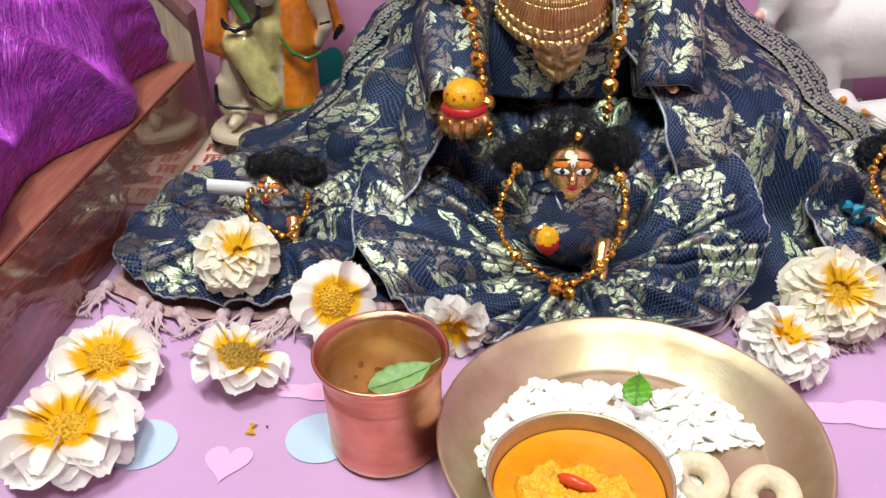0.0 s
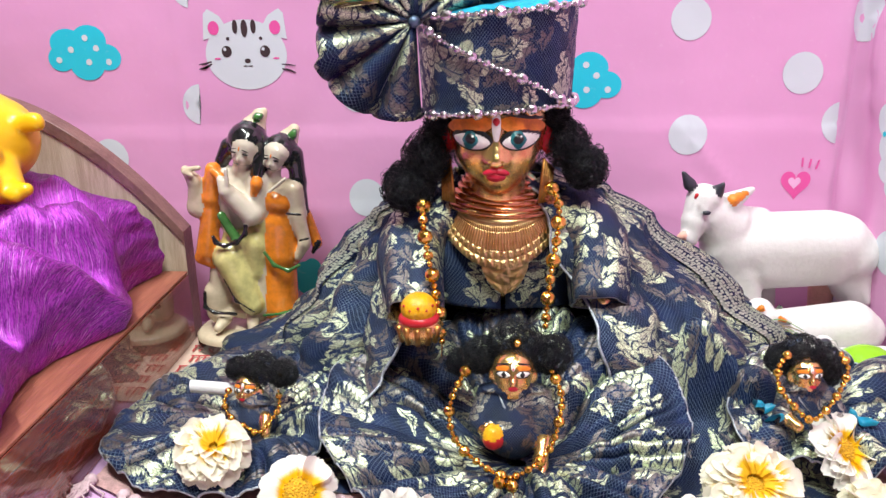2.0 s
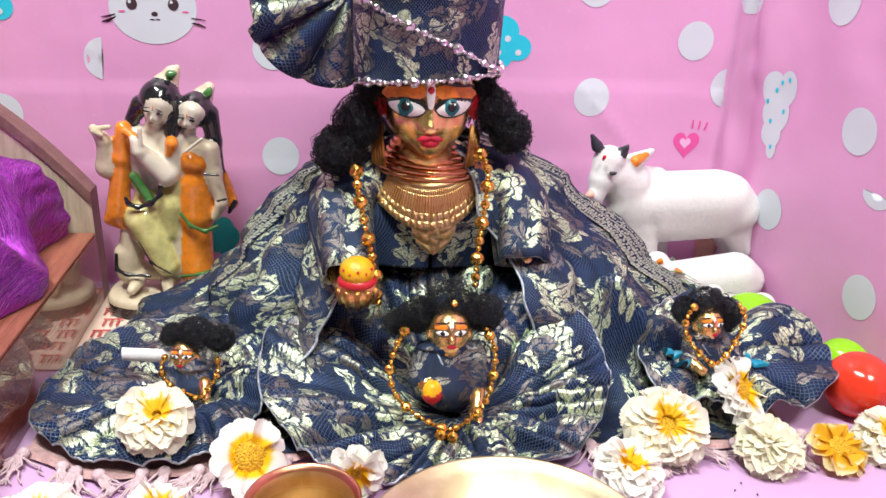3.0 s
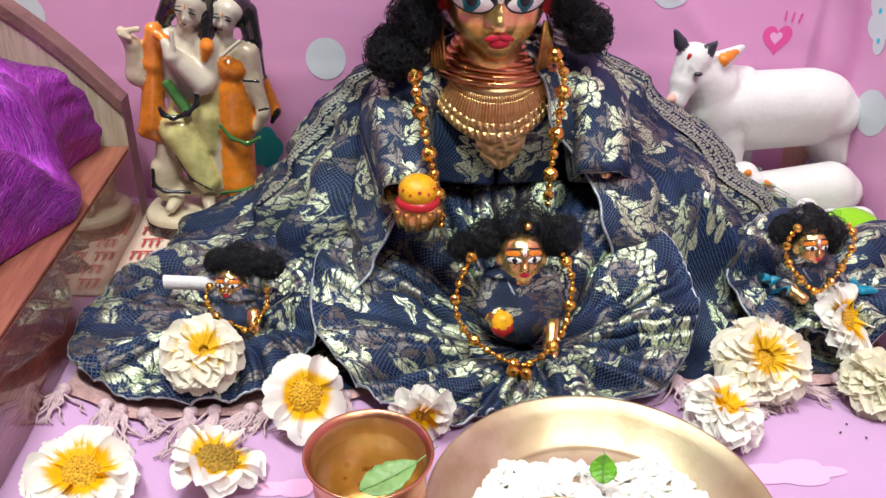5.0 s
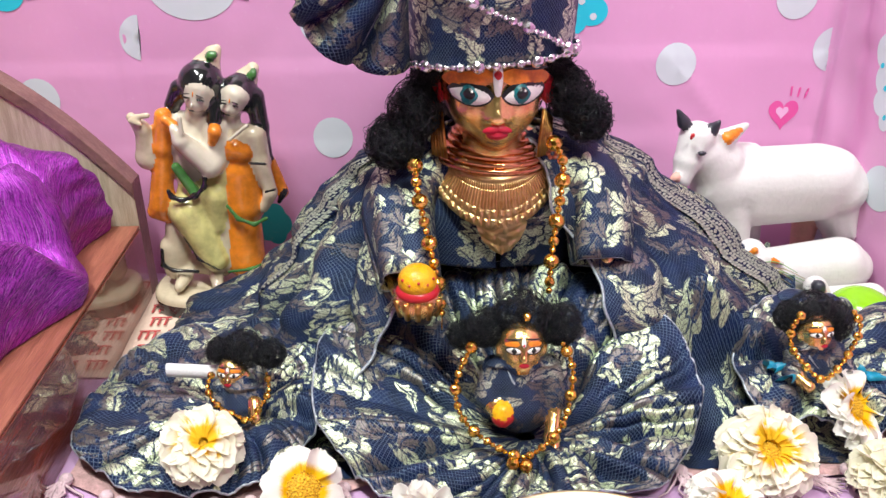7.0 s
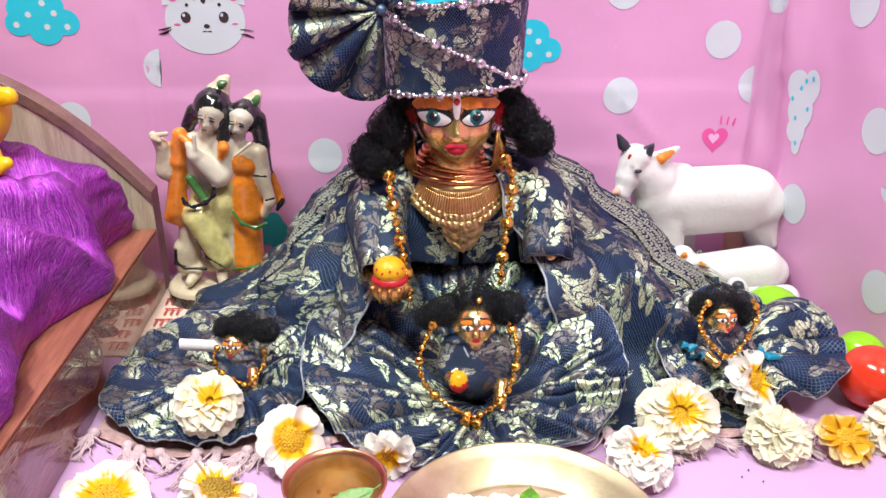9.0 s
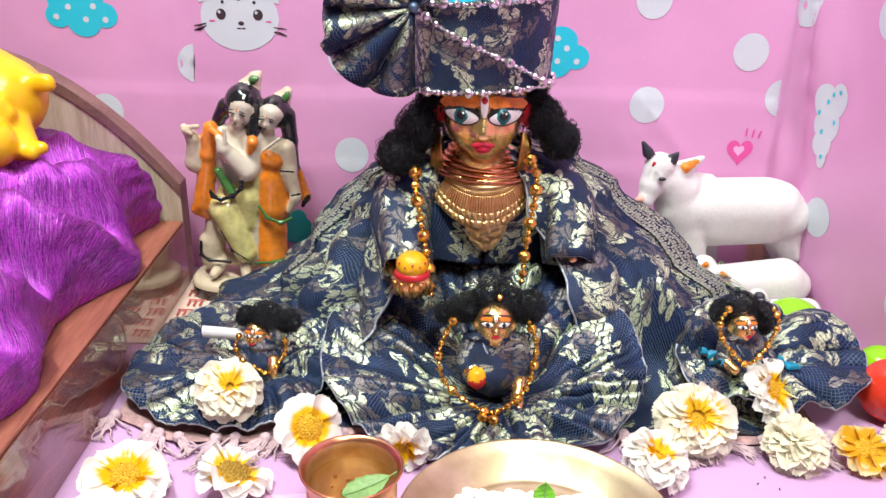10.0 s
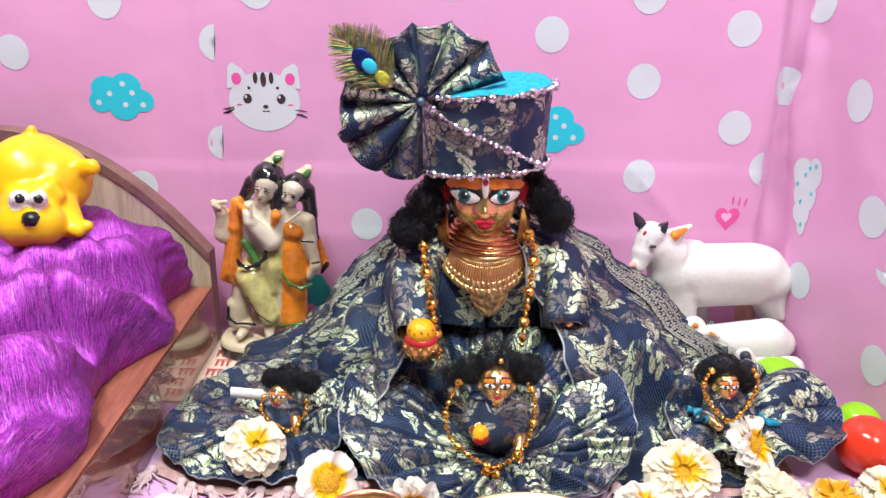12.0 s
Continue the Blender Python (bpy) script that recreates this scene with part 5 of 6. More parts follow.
PLATE_C = (0.0965, 0.302)
bm = bmesh.new()
lathe(bm, [(0.0006, 0.0010), (0.060, 0.0010), (0.066, 0.0018), (0.074, 0.0080), (0.0800, 0.0150), (0.0848, 0.0205), (0.0862, 0.0212), (0.0866, 0.0220), (0.0860, 0.0227), (0.0846, 0.0224),
           (0.0788, 0.0165), (0.0725, 0.0098), (0.0655, 0.0044), (0.0635, 0.0034), (0.0622, 0.0040), (0.0608, 0.0033), (0.050, 0.0030), (0.0006, 0.0030)], 120)
plate = tagged(finish(bm, "bronze_plate", BRONZE), "round bronze plate with sloping rim holding food", "plate")
plate.location = (*PLATE_C, 0)

bowl = thing("bronze_bowl", pose(0.0715, 0.2615, 0.0034), "small bronze bowl filled with orange lentil curry", "bowl")
bm = bmesh.new()
lathe(bm, [(0.0005, 0.0), (0.022, 0.0), (0.029, 0.004), (0.0345, 0.013), (0.0366, 0.024), (0.0372, 0.0306), (0.0378, 0.0318), (0.0370, 0.0324), (0.0360, 0.0312), (0.0352, 0.024), (0.033, 0.013), (0.028, 0.006), (0.0005, 0.004)], 90)
part("bowl_body", bm, BRONZE, bowl)
bm = bmesh.new()
rows = []
for i in range(70):
    r = 0.0345 * i / 69 + 0.0002
    row = []
    for j in range(180):
        a = 2 * math.pi * j / 180
        x, y = r * math.cos(a), r * math.sin(a)
        heap = smooth_step(0.0, 0.22, lump(x, y, 41, 90) * 0.45 + 0.80 - math.hypot(x + 0.002, y + 0.008) / 0.030)
        row.append((x, y, 0.0235 + heap * (0.0030 + 0.0018 * lump(x, y, 42, 230, 4) + 0.0008 * lump(x, y, 43, 600))))
    rows.append(row)
grid(bm, rows, True)
for f in bm.faces:
    if f.calc_center_median().z > 0.0246:
        f.material_index = 1
curry = tagged(finish(bm, "lentil_curry", [DAL, DAL_SOLID]), "orange lentil curry with yellow lumps in the bowl", "curry")
curry.matrix_world = bowl.matrix_world.copy()
bm = bmesh.new()
tube(bm, spline([(0.063, 0.2640, 0.0318), (0.070, 0.2600, 0.0325), (0.078, 0.2575, 0.0312)], 9), [0.0006, 0.0018, 0.0024, 0.0026, 0.0026, 0.0025, 0.0022, 0.0016, 0.0006], 8)
tagged(finish(bm, "chilli_slice", CHILLI), "shiny red slice of chilli on the curry", "chilli")

rnd = random.Random(9)
bm = bmesh.new()
count = 0
while count < 420:
    x, y = rnd.uniform(0.018, 0.160), rnd.uniform(0.262, 0.352)
    dx, dy = x - PLATE_C[0], y - PLATE_C[1]
    if math.hypot(dx, dy) > 0.066 or math.hypot(x - 0.0715, y - 0.2615) < 0.040 or (x > 0.115 and y < 0.305 + 0.3 * (x - 0.115)):
        continue
    d = math.hypot(x - 0.0715, y - 0.2615)
    heap = 0.018 * smooth_step(0.085, 0.045, d) * smooth_step(0.068, 0.050, math.hypot(dx, dy))
    z = 0.0045 + heap * rnd.uniform(0.55, 1.0)
    m = Matrix.LocRotScale((x, y, z), Euler((rnd.gauss(0, 0.28), rnd.gauss(0, 0.28), rnd.uniform(0, 6.28))), None)
    L, W = rnd.uniform(0.0042, 0.0066), rnd.uniform(0.0030, 0.0044)
    n = 9
    up, lo = [], []
    bend = rnd.uniform(-0.0007, 0.0009)
    for k in range(n):
        a = 2 * math.pi * k / n
        w = 1 + 0.18 * rnd.uniform(-1, 1)
        p = Vector((L * w * math.cos(a), W * w * math.sin(a), bend * math.cos(2 * a)))
        up.append(bm.verts.new(m @ (p + Vector((0, 0, 0.0004)))))
        lo.append(bm.verts.new(m @ (p * 0.97 - Vector((0, 0, 0.0002)))))
    c = bm.verts.new(m @ Vector((0, 0, 0.0009)))
    for k in range(n):
        q = (k + 1) % n
        bm.faces.new((up[k], up[q], c))
        bm.faces.new((lo[k], lo[q], up[q], up[k]))
    count += 1
rows = []
for i in range(14):
    for_row = []
    for j in range(30):
        x, y = 0.030 + 0.125 * j / 29, 0.270 + 0.080 * i / 13
        rr, d = math.hypot(x - PLATE_C[0], y - PLATE_C[1]), math.hypot(x - 0.0715, y - 0.2615)
        top = 0.0155 * smooth_step(0.085, 0.045, d) * smooth_step(0.064, 0.046, rr) * smooth_step(0.034, 0.040, d) * smooth_step(0.16, 0.11, x - (y - 0.30) * 0.6)
        for_row.append((x, y, 0.0032 + top * 0.7 - 0.002 * (top <= 0.0004)))
    rows.append(for_row)
grid(bm, rows)
tagged(finish(bm, "flattened_rice", RICE, None, False), "heap of white flattened rice flakes on the plate", "rice", kind="stuff")
leaf("basil_leaf", "small bright green basil leaf standing on the rice", pose(0.1025, 0.327, 0.0250, 0, -55, 78), 0.0150, 0.0068, LEAF_DARK, 0.002, 0.002)

bm = bmesh.new()
rows = []
for i in range(28):
    a = 2 * math.pi * i / 28
    rows.append([((0.0090 + 0.0055 * math.cos(b) * (1 + 0.10 * lump(a, b, 3, 0.9))) * math.cos(a), (0.0090 + 0.0055 * math.cos(b)) * math.sin(a) * (1 + 0.05 * math.sin(3 * a)), 0.0054 * math.sin(b) * (1 + 0.12 * lump(a, b, 4, 1.2))) for b in (2 * math.pi * k / 18 for k in range(19))])
rows.append(rows[0])
grid(bm, rows)
fritter = tagged(finish(bm, "ring_fritter", FRITTER), "pale fried ring-shaped lentil fritter on the plate", "fritter", "fritters on the plate")
fritter.matrix_world = pose(0.1245, 0.2850, 0.0110, 14, 8, 0)
for m in (pose(0.1520, 0.2760, 0.0125, 4, -16, 40), pose(0.1150, 0.2480, 0.0125, 0, 8, 80), pose(0.1400, 0.2470, 0.0105, -6, 12, 100)):
    copy_thing(fritter, m)


# ---- flowers ----
def petal_mesh(mt, width, cup, curl, seed):
    rnd = random.Random(seed)
    bm = bmesh.new()
    uv = bm.loops.layers.uv.verify()
    nl, nw = 8, 7
    vs = []
    ph = rnd.uniform(0, 6)
    for i in range(nl + 1):
        f = i / nl
        w = width * (0.34 + 0.66 * smooth_step(0, 0.62, f)) * math.sqrt(max(0.0, 1 - max(0, (f - 0.72) / 0.30) ** 2.2))
        row = []
        for j in range(nw):
            u = (j - (nw - 1) / 2) / ((nw - 1) / 2)
            tip = 0.035 * (math.cos(u * 9 + ph) - 1) * smooth_step(0.75, 1, f)
            row.append(bm.verts.new((f + tip, w * u, cup * u * u * w * 2 + curl * f * f + 0.10 * math.sin(f * math.pi) + 0.018 * math.sin(6 * u + ph) * f)))
        vs.append(row)
    for i in range(nl):
        for j in range(nw - 1):
            fc = bm.faces.new((vs[i][j], vs[i + 1][j], vs[i + 1][j + 1], vs[i][j + 1]))
            for lp, (a, b) in zip(fc.loops, ((j, i), (j, i + 1), (j + 1, i + 1), (j + 1, i))):
                lp[uv].uv = (a / (nw - 1), b / nl)
    me = bpy.data.meshes.new("petal")
    bm.to_mesh(me)
    bm.free()
    me.materials.append(mt)
    me.polygons.foreach_set("use_smooth", [True] * len(me.polygons))
    return me


PETALS = {mt.name: [petal_mesh(mt, 0.30 + 0.05 * k, 0.12 + 0.12 * k, -0.16 + 0.07 * k, k) for k in range(3)] for mt in (WHITE_PETAL, CREAM_PETAL, PALE_PETAL, GOLD_PETAL)}


def floret_disc(r, mt, seed):
    rnd = random.Random(seed)
    bm = bmesh.new()
    lathe(bm, [(0.0002, r * 0.42), (r * 0.35, r * 0.40), (r * 0.7, r * 0.27), (r * 0.95, r * 0.02), (r * 0.9, -r * 0.15)], 20)
    for k in range(110):
        q = math.sqrt((k + 0.5) / 110)
        a = k * 2.39996
        h = r * 0.42 * (1 - q ** 2.2)
        blob(bm, (q * r * math.cos(a), q * r * math.sin(a), h), (r * 0.075, r * 0.075, r * 0.11 * rnd.uniform(0.5, 1.6)), 0, None, 1)
    return bm


def flower(label, m, radius, rings, disc, mt, seed, disc_mat=FLORET):
    """rings: (petals, reach, lift in degrees, height)."""
    rnd = random.Random(seed)
    th = thing("daisy_flower", m, label, "flower", "white and yellow flowers")
    for n, reach, lift, h in rings:
        off = rnd.uniform(0, 6)
        for k in range(n):
            ob = new("petal", rnd.choice(PETALS[mt.name]))
            ob.parent = th
            s = radius * reach * rnd.uniform(0.88, 1.06)
            inner = disc * 0.55 * radius
            ob.matrix_local = pose(0, 0, h * radius, 0, 0, math.degrees(off) + 360 * k / n + rnd.gauss(0, 4)) @ Matrix.Translation((inner, 0, 0)) @ pose(0, 0, 0, rnd.gauss(0, 10), -lift + rnd.gauss(0, 8), 0) @ Matrix.Diagonal((s - inner, s * rnd.uniform(0.85, 1.1), s, 1))
    if disc:
        ob = part("flower_disc", floret_disc(disc * radius, disc_mat, seed), disc_mat, th, "yellow floret disc")
        ob.location = (0, 0, 0.06 * radius)
    bm = bmesh.new()
    lathe(bm, [(0.0003, -0.14 * radius), (0.22 * radius, -0.10 * radius), (0.30 * radius, 0.0), (0.1 * radius, 0.02 * radius)], 14)
    part("calyx", bm, LEAF_PALE, th)
    return th


SEMI = [(14, 1.0, 0, 0.0), (13, 0.95, 6, 0.07), (8, 0.80, 14, 0.12)]
FULL = [(17, 1.0, -10, 0.0), (17, 0.97, -2, 0.09), (16, 0.88, 5, 0.16), (14, 0.76, 13, 0.22), (12, 0.62, 22, 0.27)]
OPEN = [(11, 1.0, 4, 0.0), (5, 0.92, 9, 0.05)]
flower("large white and yellow daisy lying on the pink sheet", pose(-0.162, 0.293, 0.014, 8, 4, 20), 0.033, SEMI, 0.42, WHITE_PETAL, 1)
flower("white and yellow daisy lying beside the bed panel", pose(-0.166, 0.345, 0.014, 14, -6, 60), 0.030, SEMI[:2], 0.40, WHITE_PETAL, 2)
flower("white daisy with a browned yellow middle", pose(-0.099, 0.352, 0.012, 20, 0, 110), 0.027, OPEN, 0.52, WHITE_PETAL, 3, FLORET_OLIVE)
flower("open white and yellow daisy leaning on the skirt hem", pose(-0.055, 0.394, 0.022, 48, 4, 30), 0.027, OPEN, 0.42, WHITE_PETAL, 4)
flower("full creamy white daisy lying on the small skirt", pose(-0.115, 0.420, 0.034, 26, 6, 10), 0.026, FULL, 0.20, CREAM_PETAL, 5)
flower("white daisy standing behind the copper tumbler", pose(0.012, 0.384, 0.018, 100, 42, 10), 0.020, SEMI, 0.34, WHITE_PETAL, 6)
flower("white and yellow daisy beside the bronze plate", pose(0.183, 0.378, 0.014, 22, 4, 80), 0.026, FULL[:4], 0.34, WHITE_PETAL, 7)
flower("full cream and yellow daisy leaning on another flower", pose(0.219, 0.417, 0.020, 32, 2, 15), 0.031, FULL, 0.34, CREAM_PETAL, 8)
flower("white and yellow daisy leaning on the small idol", pose(0.281, 0.446, 0.030, 52, 2, 45), 0.027, SEMI, 0.40, WHITE_PETAL, 9)
flower("full pale cream chrysanthemum lying on the tassels", pose(0.288, 0.402, 0.012, 16, -4, 15), 0.025, FULL + [(9, 0.45, 34, 0.31), (6, 0.3, 48, 0.33)], 0.0, PALE_PETAL, 10)
flower("wilted flower with yellow drooping petals", pose(0.337, 0.402, 0.010, 24, 10, 15), 0.023, [(13, 1.0, -2, 0.0), (9, 0.85, 10, 0.05)], 0.45, GOLD_PETAL, 11)
flower("white chrysanthemum lying beside the red balloon", pose(0.376, 0.410, 0.012, 20, -8, 15), 0.024, FULL, 0.2, CREAM_PETAL, 12)
for x, y, r in ((-0.0855, 0.312, 20), (-0.0835, 0.315, 80)):
    ob = new("loose_petal", PETALS[GOLD_PETAL.name][0])
    tagged(ob, "small yellow petal fallen on the pink sheet", "petal")
    ob.matrix_world = pose(x, y, 0.0012, 0, 10, r) @ Matrix.Diagonal((0.006, 0.006, 0.006, 1))
for x, y in ((-0.076, 0.318), (0.255, 0.375), (0.268, 0.370), (0.262, 0.382)):
    bm = bmesh.new()
    blob(bm, (0, 0, 0), (0.0012, 0.0006, 0.0004), 0, (0, 0, 30 * x * 100), 1)
    ob = tagged(finish(bm, "crumb", HAIR), "tiny dark crumb on the pink sheet", "crumb")
    ob.location = (x, y, 0.0003)

# ---- statues, toys and balloons; each limb: two ends, two radii and a colour ----
pair = []
pair += [((-0.147, 0.651, 0.187), (-0.147, 0.651, 0.183), 0.0167, 0.0158, 4),
         ((-0.163, 0.652, 0.182), (-0.171, 0.652, 0.17), 0.0081, 0.0059, 4),
         ((-0.136, 0.65, 0.183), (-0.138, 0.64, 0.162), 0.0077, 0.0054, 4),
         ((-0.147, 0.643, 0.183), (-0.149, 0.64, 0.177), 0.0117, 0.0086, 1),
         ((-0.152, 0.646, 0.171), (-0.154, 0.646, 0.164), 0.0068, 0.0068, 1),
         ((-0.142, 0.659, 0.199), (-0.137, 0.659, 0.207), 0.0108, 0.0059, 0),
         ((-0.137, 0.659, 0.207), (-0.133, 0.659, 0.211), 0.0059, 0.0028, 0),
         ((-0.137, 0.651, 0.207), (-0.134, 0.651, 0.208), 0.0034, 0.0024, 5),
         ((-0.166, 0.652, 0.155), (-0.145, 0.652, 0.155), 0.0104, 0.0108, 1)]
pair += [((-0.16, 0.656, 0.144), (-0.162, 0.656, 0.114), 0.019, 0.0158, 1),
         ((-0.176, 0.65, 0.158), (-0.193, 0.646, 0.132), 0.0086, 0.0095, 0),
         ((-0.193, 0.646, 0.131), (-0.192, 0.64, 0.154), 0.0095, 0.0059, 0),
         ((-0.193, 0.64, 0.157), (-0.199, 0.64, 0.165), 0.0059, 0.0038, 0),
         ((-0.195, 0.634, 0.167), (-0.185, 0.634, 0.168), 0.0022, 0.0022, 0),
         ((-0.198, 0.632, 0.165), (-0.191, 0.632, 0.162), 0.0018, 0.0018, 0),
         ((-0.177, 0.643, 0.165), (-0.181, 0.643, 0.14), 0.0059, 0.0072, 2),
         ((-0.181, 0.645, 0.139), (-0.189, 0.645, 0.092), 0.0068, 0.0099, 2),
         ((-0.195, 0.645, 0.086), (-0.186, 0.645, 0.082), 0.0063, 0.0059, 2)]
pair += [((-0.139, 0.644, 0.154), (-0.141, 0.64, 0.13), 0.0099, 0.0095, 1),
         ((-0.144, 0.634, 0.128), (-0.16, 0.63, 0.147), 0.0099, 0.0072, 1),
         ((-0.162, 0.627, 0.151), (-0.165, 0.627, 0.159), 0.0061, 0.0034, 1),
         ((-0.159, 0.624, 0.157), (-0.159, 0.624, 0.169), 0.0018, 0.0018, 1),
         ((-0.172, 0.632, 0.165), (-0.166, 0.632, 0.161), 0.0036, 0.0036, 2),
         ((-0.137, 0.632, 0.155), (-0.14, 0.632, 0.147), 0.0054, 0.0028, 2),
         ((-0.17, 0.634, 0.127), (-0.16, 0.634, 0.108), 0.0038, 0.0043, 5),
         ((-0.177, 0.628, 0.11), (-0.175, 0.628, 0.105), 0.0018, 0.0018, 4),
         ((-0.175, 0.628, 0.105), (-0.168, 0.628, 0.102), 0.0018, 0.0018, 4)]
pair += [((-0.168, 0.628, 0.102), (-0.157, 0.628, 0.105), 0.0018, 0.0018, 4),
         ((-0.157, 0.628, 0.105), (-0.149, 0.628, 0.113), 0.0018, 0.0018, 4),
         ((-0.149, 0.628, 0.113), (-0.148, 0.628, 0.12), 0.0018, 0.0018, 4),
         ((-0.162, 0.65, 0.099), (-0.147, 0.65, 0.105), 0.0149, 0.0135, 3),
         ((-0.167, 0.642, 0.086), (-0.151, 0.636, 0.047), 0.0163, 0.0104, 3),
         ((-0.145, 0.642, 0.1), (-0.147, 0.642, 0.076), 0.0122, 0.009, 3),
         ((-0.18, 0.65, 0.07), (-0.185, 0.65, 0.04), 0.0108, 0.0104, 0),
         ((-0.187, 0.65, 0.052), (-0.187, 0.65, 0.033), 0.0108, 0.0104, 0),
         ((-0.174, 0.652, 0.035), (-0.149, 0.652, 0.03), 0.0081, 0.0068, 0)]
pair += [((-0.178, 0.64, 0.03), (-0.181, 0.628, 0.026), 0.0063, 0.0041, 0),
         ((-0.153, 0.64, 0.032), (-0.15, 0.628, 0.025), 0.0059, 0.0045, 0),
         ((-0.129, 0.642, 0.03), (-0.13, 0.63, 0.027), 0.0063, 0.0041, 0),
         ((-0.191, 0.632, 0.058), (-0.192, 0.632, 0.044), 0.0016, 0.0016, 4),
         ((-0.192, 0.632, 0.044), (-0.184, 0.632, 0.039), 0.0016, 0.0016, 4),
         ((-0.184, 0.632, 0.039), (-0.165, 0.632, 0.038), 0.0016, 0.0016, 4),
         ((-0.168, 0.618, 0.076), (-0.159, 0.618, 0.056), 0.001, 0.001, 4),
         ((-0.159, 0.618, 0.056), (-0.144, 0.618, 0.046), 0.001, 0.001, 4),
         ((-0.12, 0.652, 0.18), (-0.119, 0.652, 0.176), 0.0131, 0.0122, 4)]
pair += [((-0.109, 0.654, 0.175), (-0.107, 0.654, 0.151), 0.0077, 0.0068, 4),
         ((-0.107, 0.654, 0.151), (-0.102, 0.654, 0.125), 0.0063, 0.0024, 4),
         ((-0.131, 0.652, 0.18), (-0.134, 0.652, 0.164), 0.0054, 0.0028, 4),
         ((-0.121, 0.644, 0.178), (-0.124, 0.641, 0.171), 0.0099, 0.007, 1),
         ((-0.125, 0.648, 0.165), (-0.126, 0.648, 0.157), 0.0054, 0.0059, 1),
         ((-0.114, 0.66, 0.188), (-0.109, 0.66, 0.195), 0.009, 0.005, 0),
         ((-0.108, 0.653, 0.192), (-0.107, 0.653, 0.194), 0.0034, 0.0024, 5),
         ((-0.131, 0.65, 0.146), (-0.119, 0.65, 0.145), 0.0104, 0.0099, 0),
         ((-0.126, 0.644, 0.137), (-0.121, 0.644, 0.135), 0.0099, 0.009, 2)]
pair += [((-0.127, 0.634, 0.148), (-0.113, 0.634, 0.159), 0.0016, 0.0016, 1),
         ((-0.111, 0.648, 0.146), (-0.109, 0.648, 0.125), 0.0081, 0.0077, 0),
         ((-0.109, 0.646, 0.125), (-0.102, 0.642, 0.102), 0.0074, 0.0054, 0),
         ((-0.103, 0.64, 0.099), (-0.108, 0.64, 0.088), 0.0052, 0.0028, 0),
         ((-0.114, 0.634, 0.129), (-0.102, 0.634, 0.128), 0.0012, 0.0012, 4),
         ((-0.104, 0.632, 0.106), (-0.096, 0.632, 0.108), 0.0012, 0.0012, 4),
         ((-0.126, 0.65, 0.116), (-0.125, 0.65, 0.09), 0.0158, 0.0176, 2),
         ((-0.134, 0.644, 0.118), (-0.136, 0.644, 0.092), 0.0081, 0.0081, 3),
         ((-0.128, 0.65, 0.079), (-0.13, 0.65, 0.04), 0.0149, 0.0163, 2)]
pair += [((-0.139, 0.645, 0.081), (-0.143, 0.645, 0.04), 0.0081, 0.009, 0),
         ((-0.134, 0.629, 0.096), (-0.127, 0.629, 0.085), 0.0016, 0.0016, 5),
         ((-0.127, 0.629, 0.085), (-0.115, 0.629, 0.08), 0.0016, 0.0016, 5),
         ((-0.115, 0.629, 0.08), (-0.105, 0.629, 0.085), 0.0016, 0.0016, 5),
         ((-0.14, 0.63, 0.038), (-0.123, 0.63, 0.04), 0.0014, 0.0014, 5),
         ((-0.123, 0.63, 0.04), (-0.108, 0.63, 0.046), 0.0014, 0.0014, 5),
         ((-0.102, 0.656, 0.122), (-0.095, 0.656, 0.096), 0.0041, 0.005, 2),
         ((-0.093, 0.652, 0.098), (-0.098, 0.652, 0.089), 0.002, 0.002, 4)]
cow = []
cow.append(((0.261, 0.652, 0.098), (0.333, 0.652, 0.1), 0.027, 0.0279, 0))
cow.append(((0.344, 0.652, 0.1), (0.353, 0.652, 0.092), 0.0252, 0.0234, 0))
cow.append(((0.281, 0.652, 0.087), (0.335, 0.652, 0.09), 0.0261, 0.0252, 0))
cow.append(((0.263, 0.652, 0.121), (0.277, 0.652, 0.12), 0.0108, 0.0108, 0))
cow.append(((0.249, 0.648, 0.117), (0.233, 0.64, 0.128), 0.0216, 0.0162, 0))
cow.append(((0.227, 0.636, 0.141), (0.22, 0.63, 0.127), 0.014, 0.0103, 0))
cow.append(((0.22, 0.63, 0.124), (0.216, 0.626, 0.113), 0.0099, 0.0077, 0))
cow.append(((0.238, 0.64, 0.117), (0.249, 0.644, 0.089), 0.0108, 0.0126, 0))
cow.append(((0.209, 0.62, 0.116), (0.207, 0.62, 0.115), 0.0036, 0.0027, 1))
cow.append(((0.245, 0.642, 0.099), (0.263, 0.642, 0.064), 0.0162, 0.0126, 0))
cow.append(((0.266, 0.64, 0.077), (0.275, 0.64, 0.023), 0.0135, 0.0108, 0))
cow.append(((0.29, 0.668, 0.053), (0.297, 0.668, -0.004), 0.0117, 0.009, 0))
cow.append(((0.354, 0.655, 0.079), (0.368, 0.655, 0.043), 0.0198, 0.0135, 0))
cow.append(((0.368, 0.655, 0.046), (0.377, 0.655, -0.008), 0.0126, 0.0108, 0))
cow.append(((0.341, 0.67, 0.054), (0.341, 0.67, 0.016), 0.0108, 0.0081, 1))
cow.append(((0.34, 0.67, 0.022), (0.345, 0.67, -0.01), 0.0081, 0.0072, 1))
cow.append(((0.357, 0.64, 0.094), (0.368, 0.64, 0.053), 0.0027, 0.0027, 0))
cow.append(((0.215, 0.634, 0.155), (0.209, 0.632, 0.165), 0.0054, 0.0018, 2))
cow.append(((0.237, 0.632, 0.15), (0.24, 0.628, 0.157), 0.0054, 0.0018, 2))
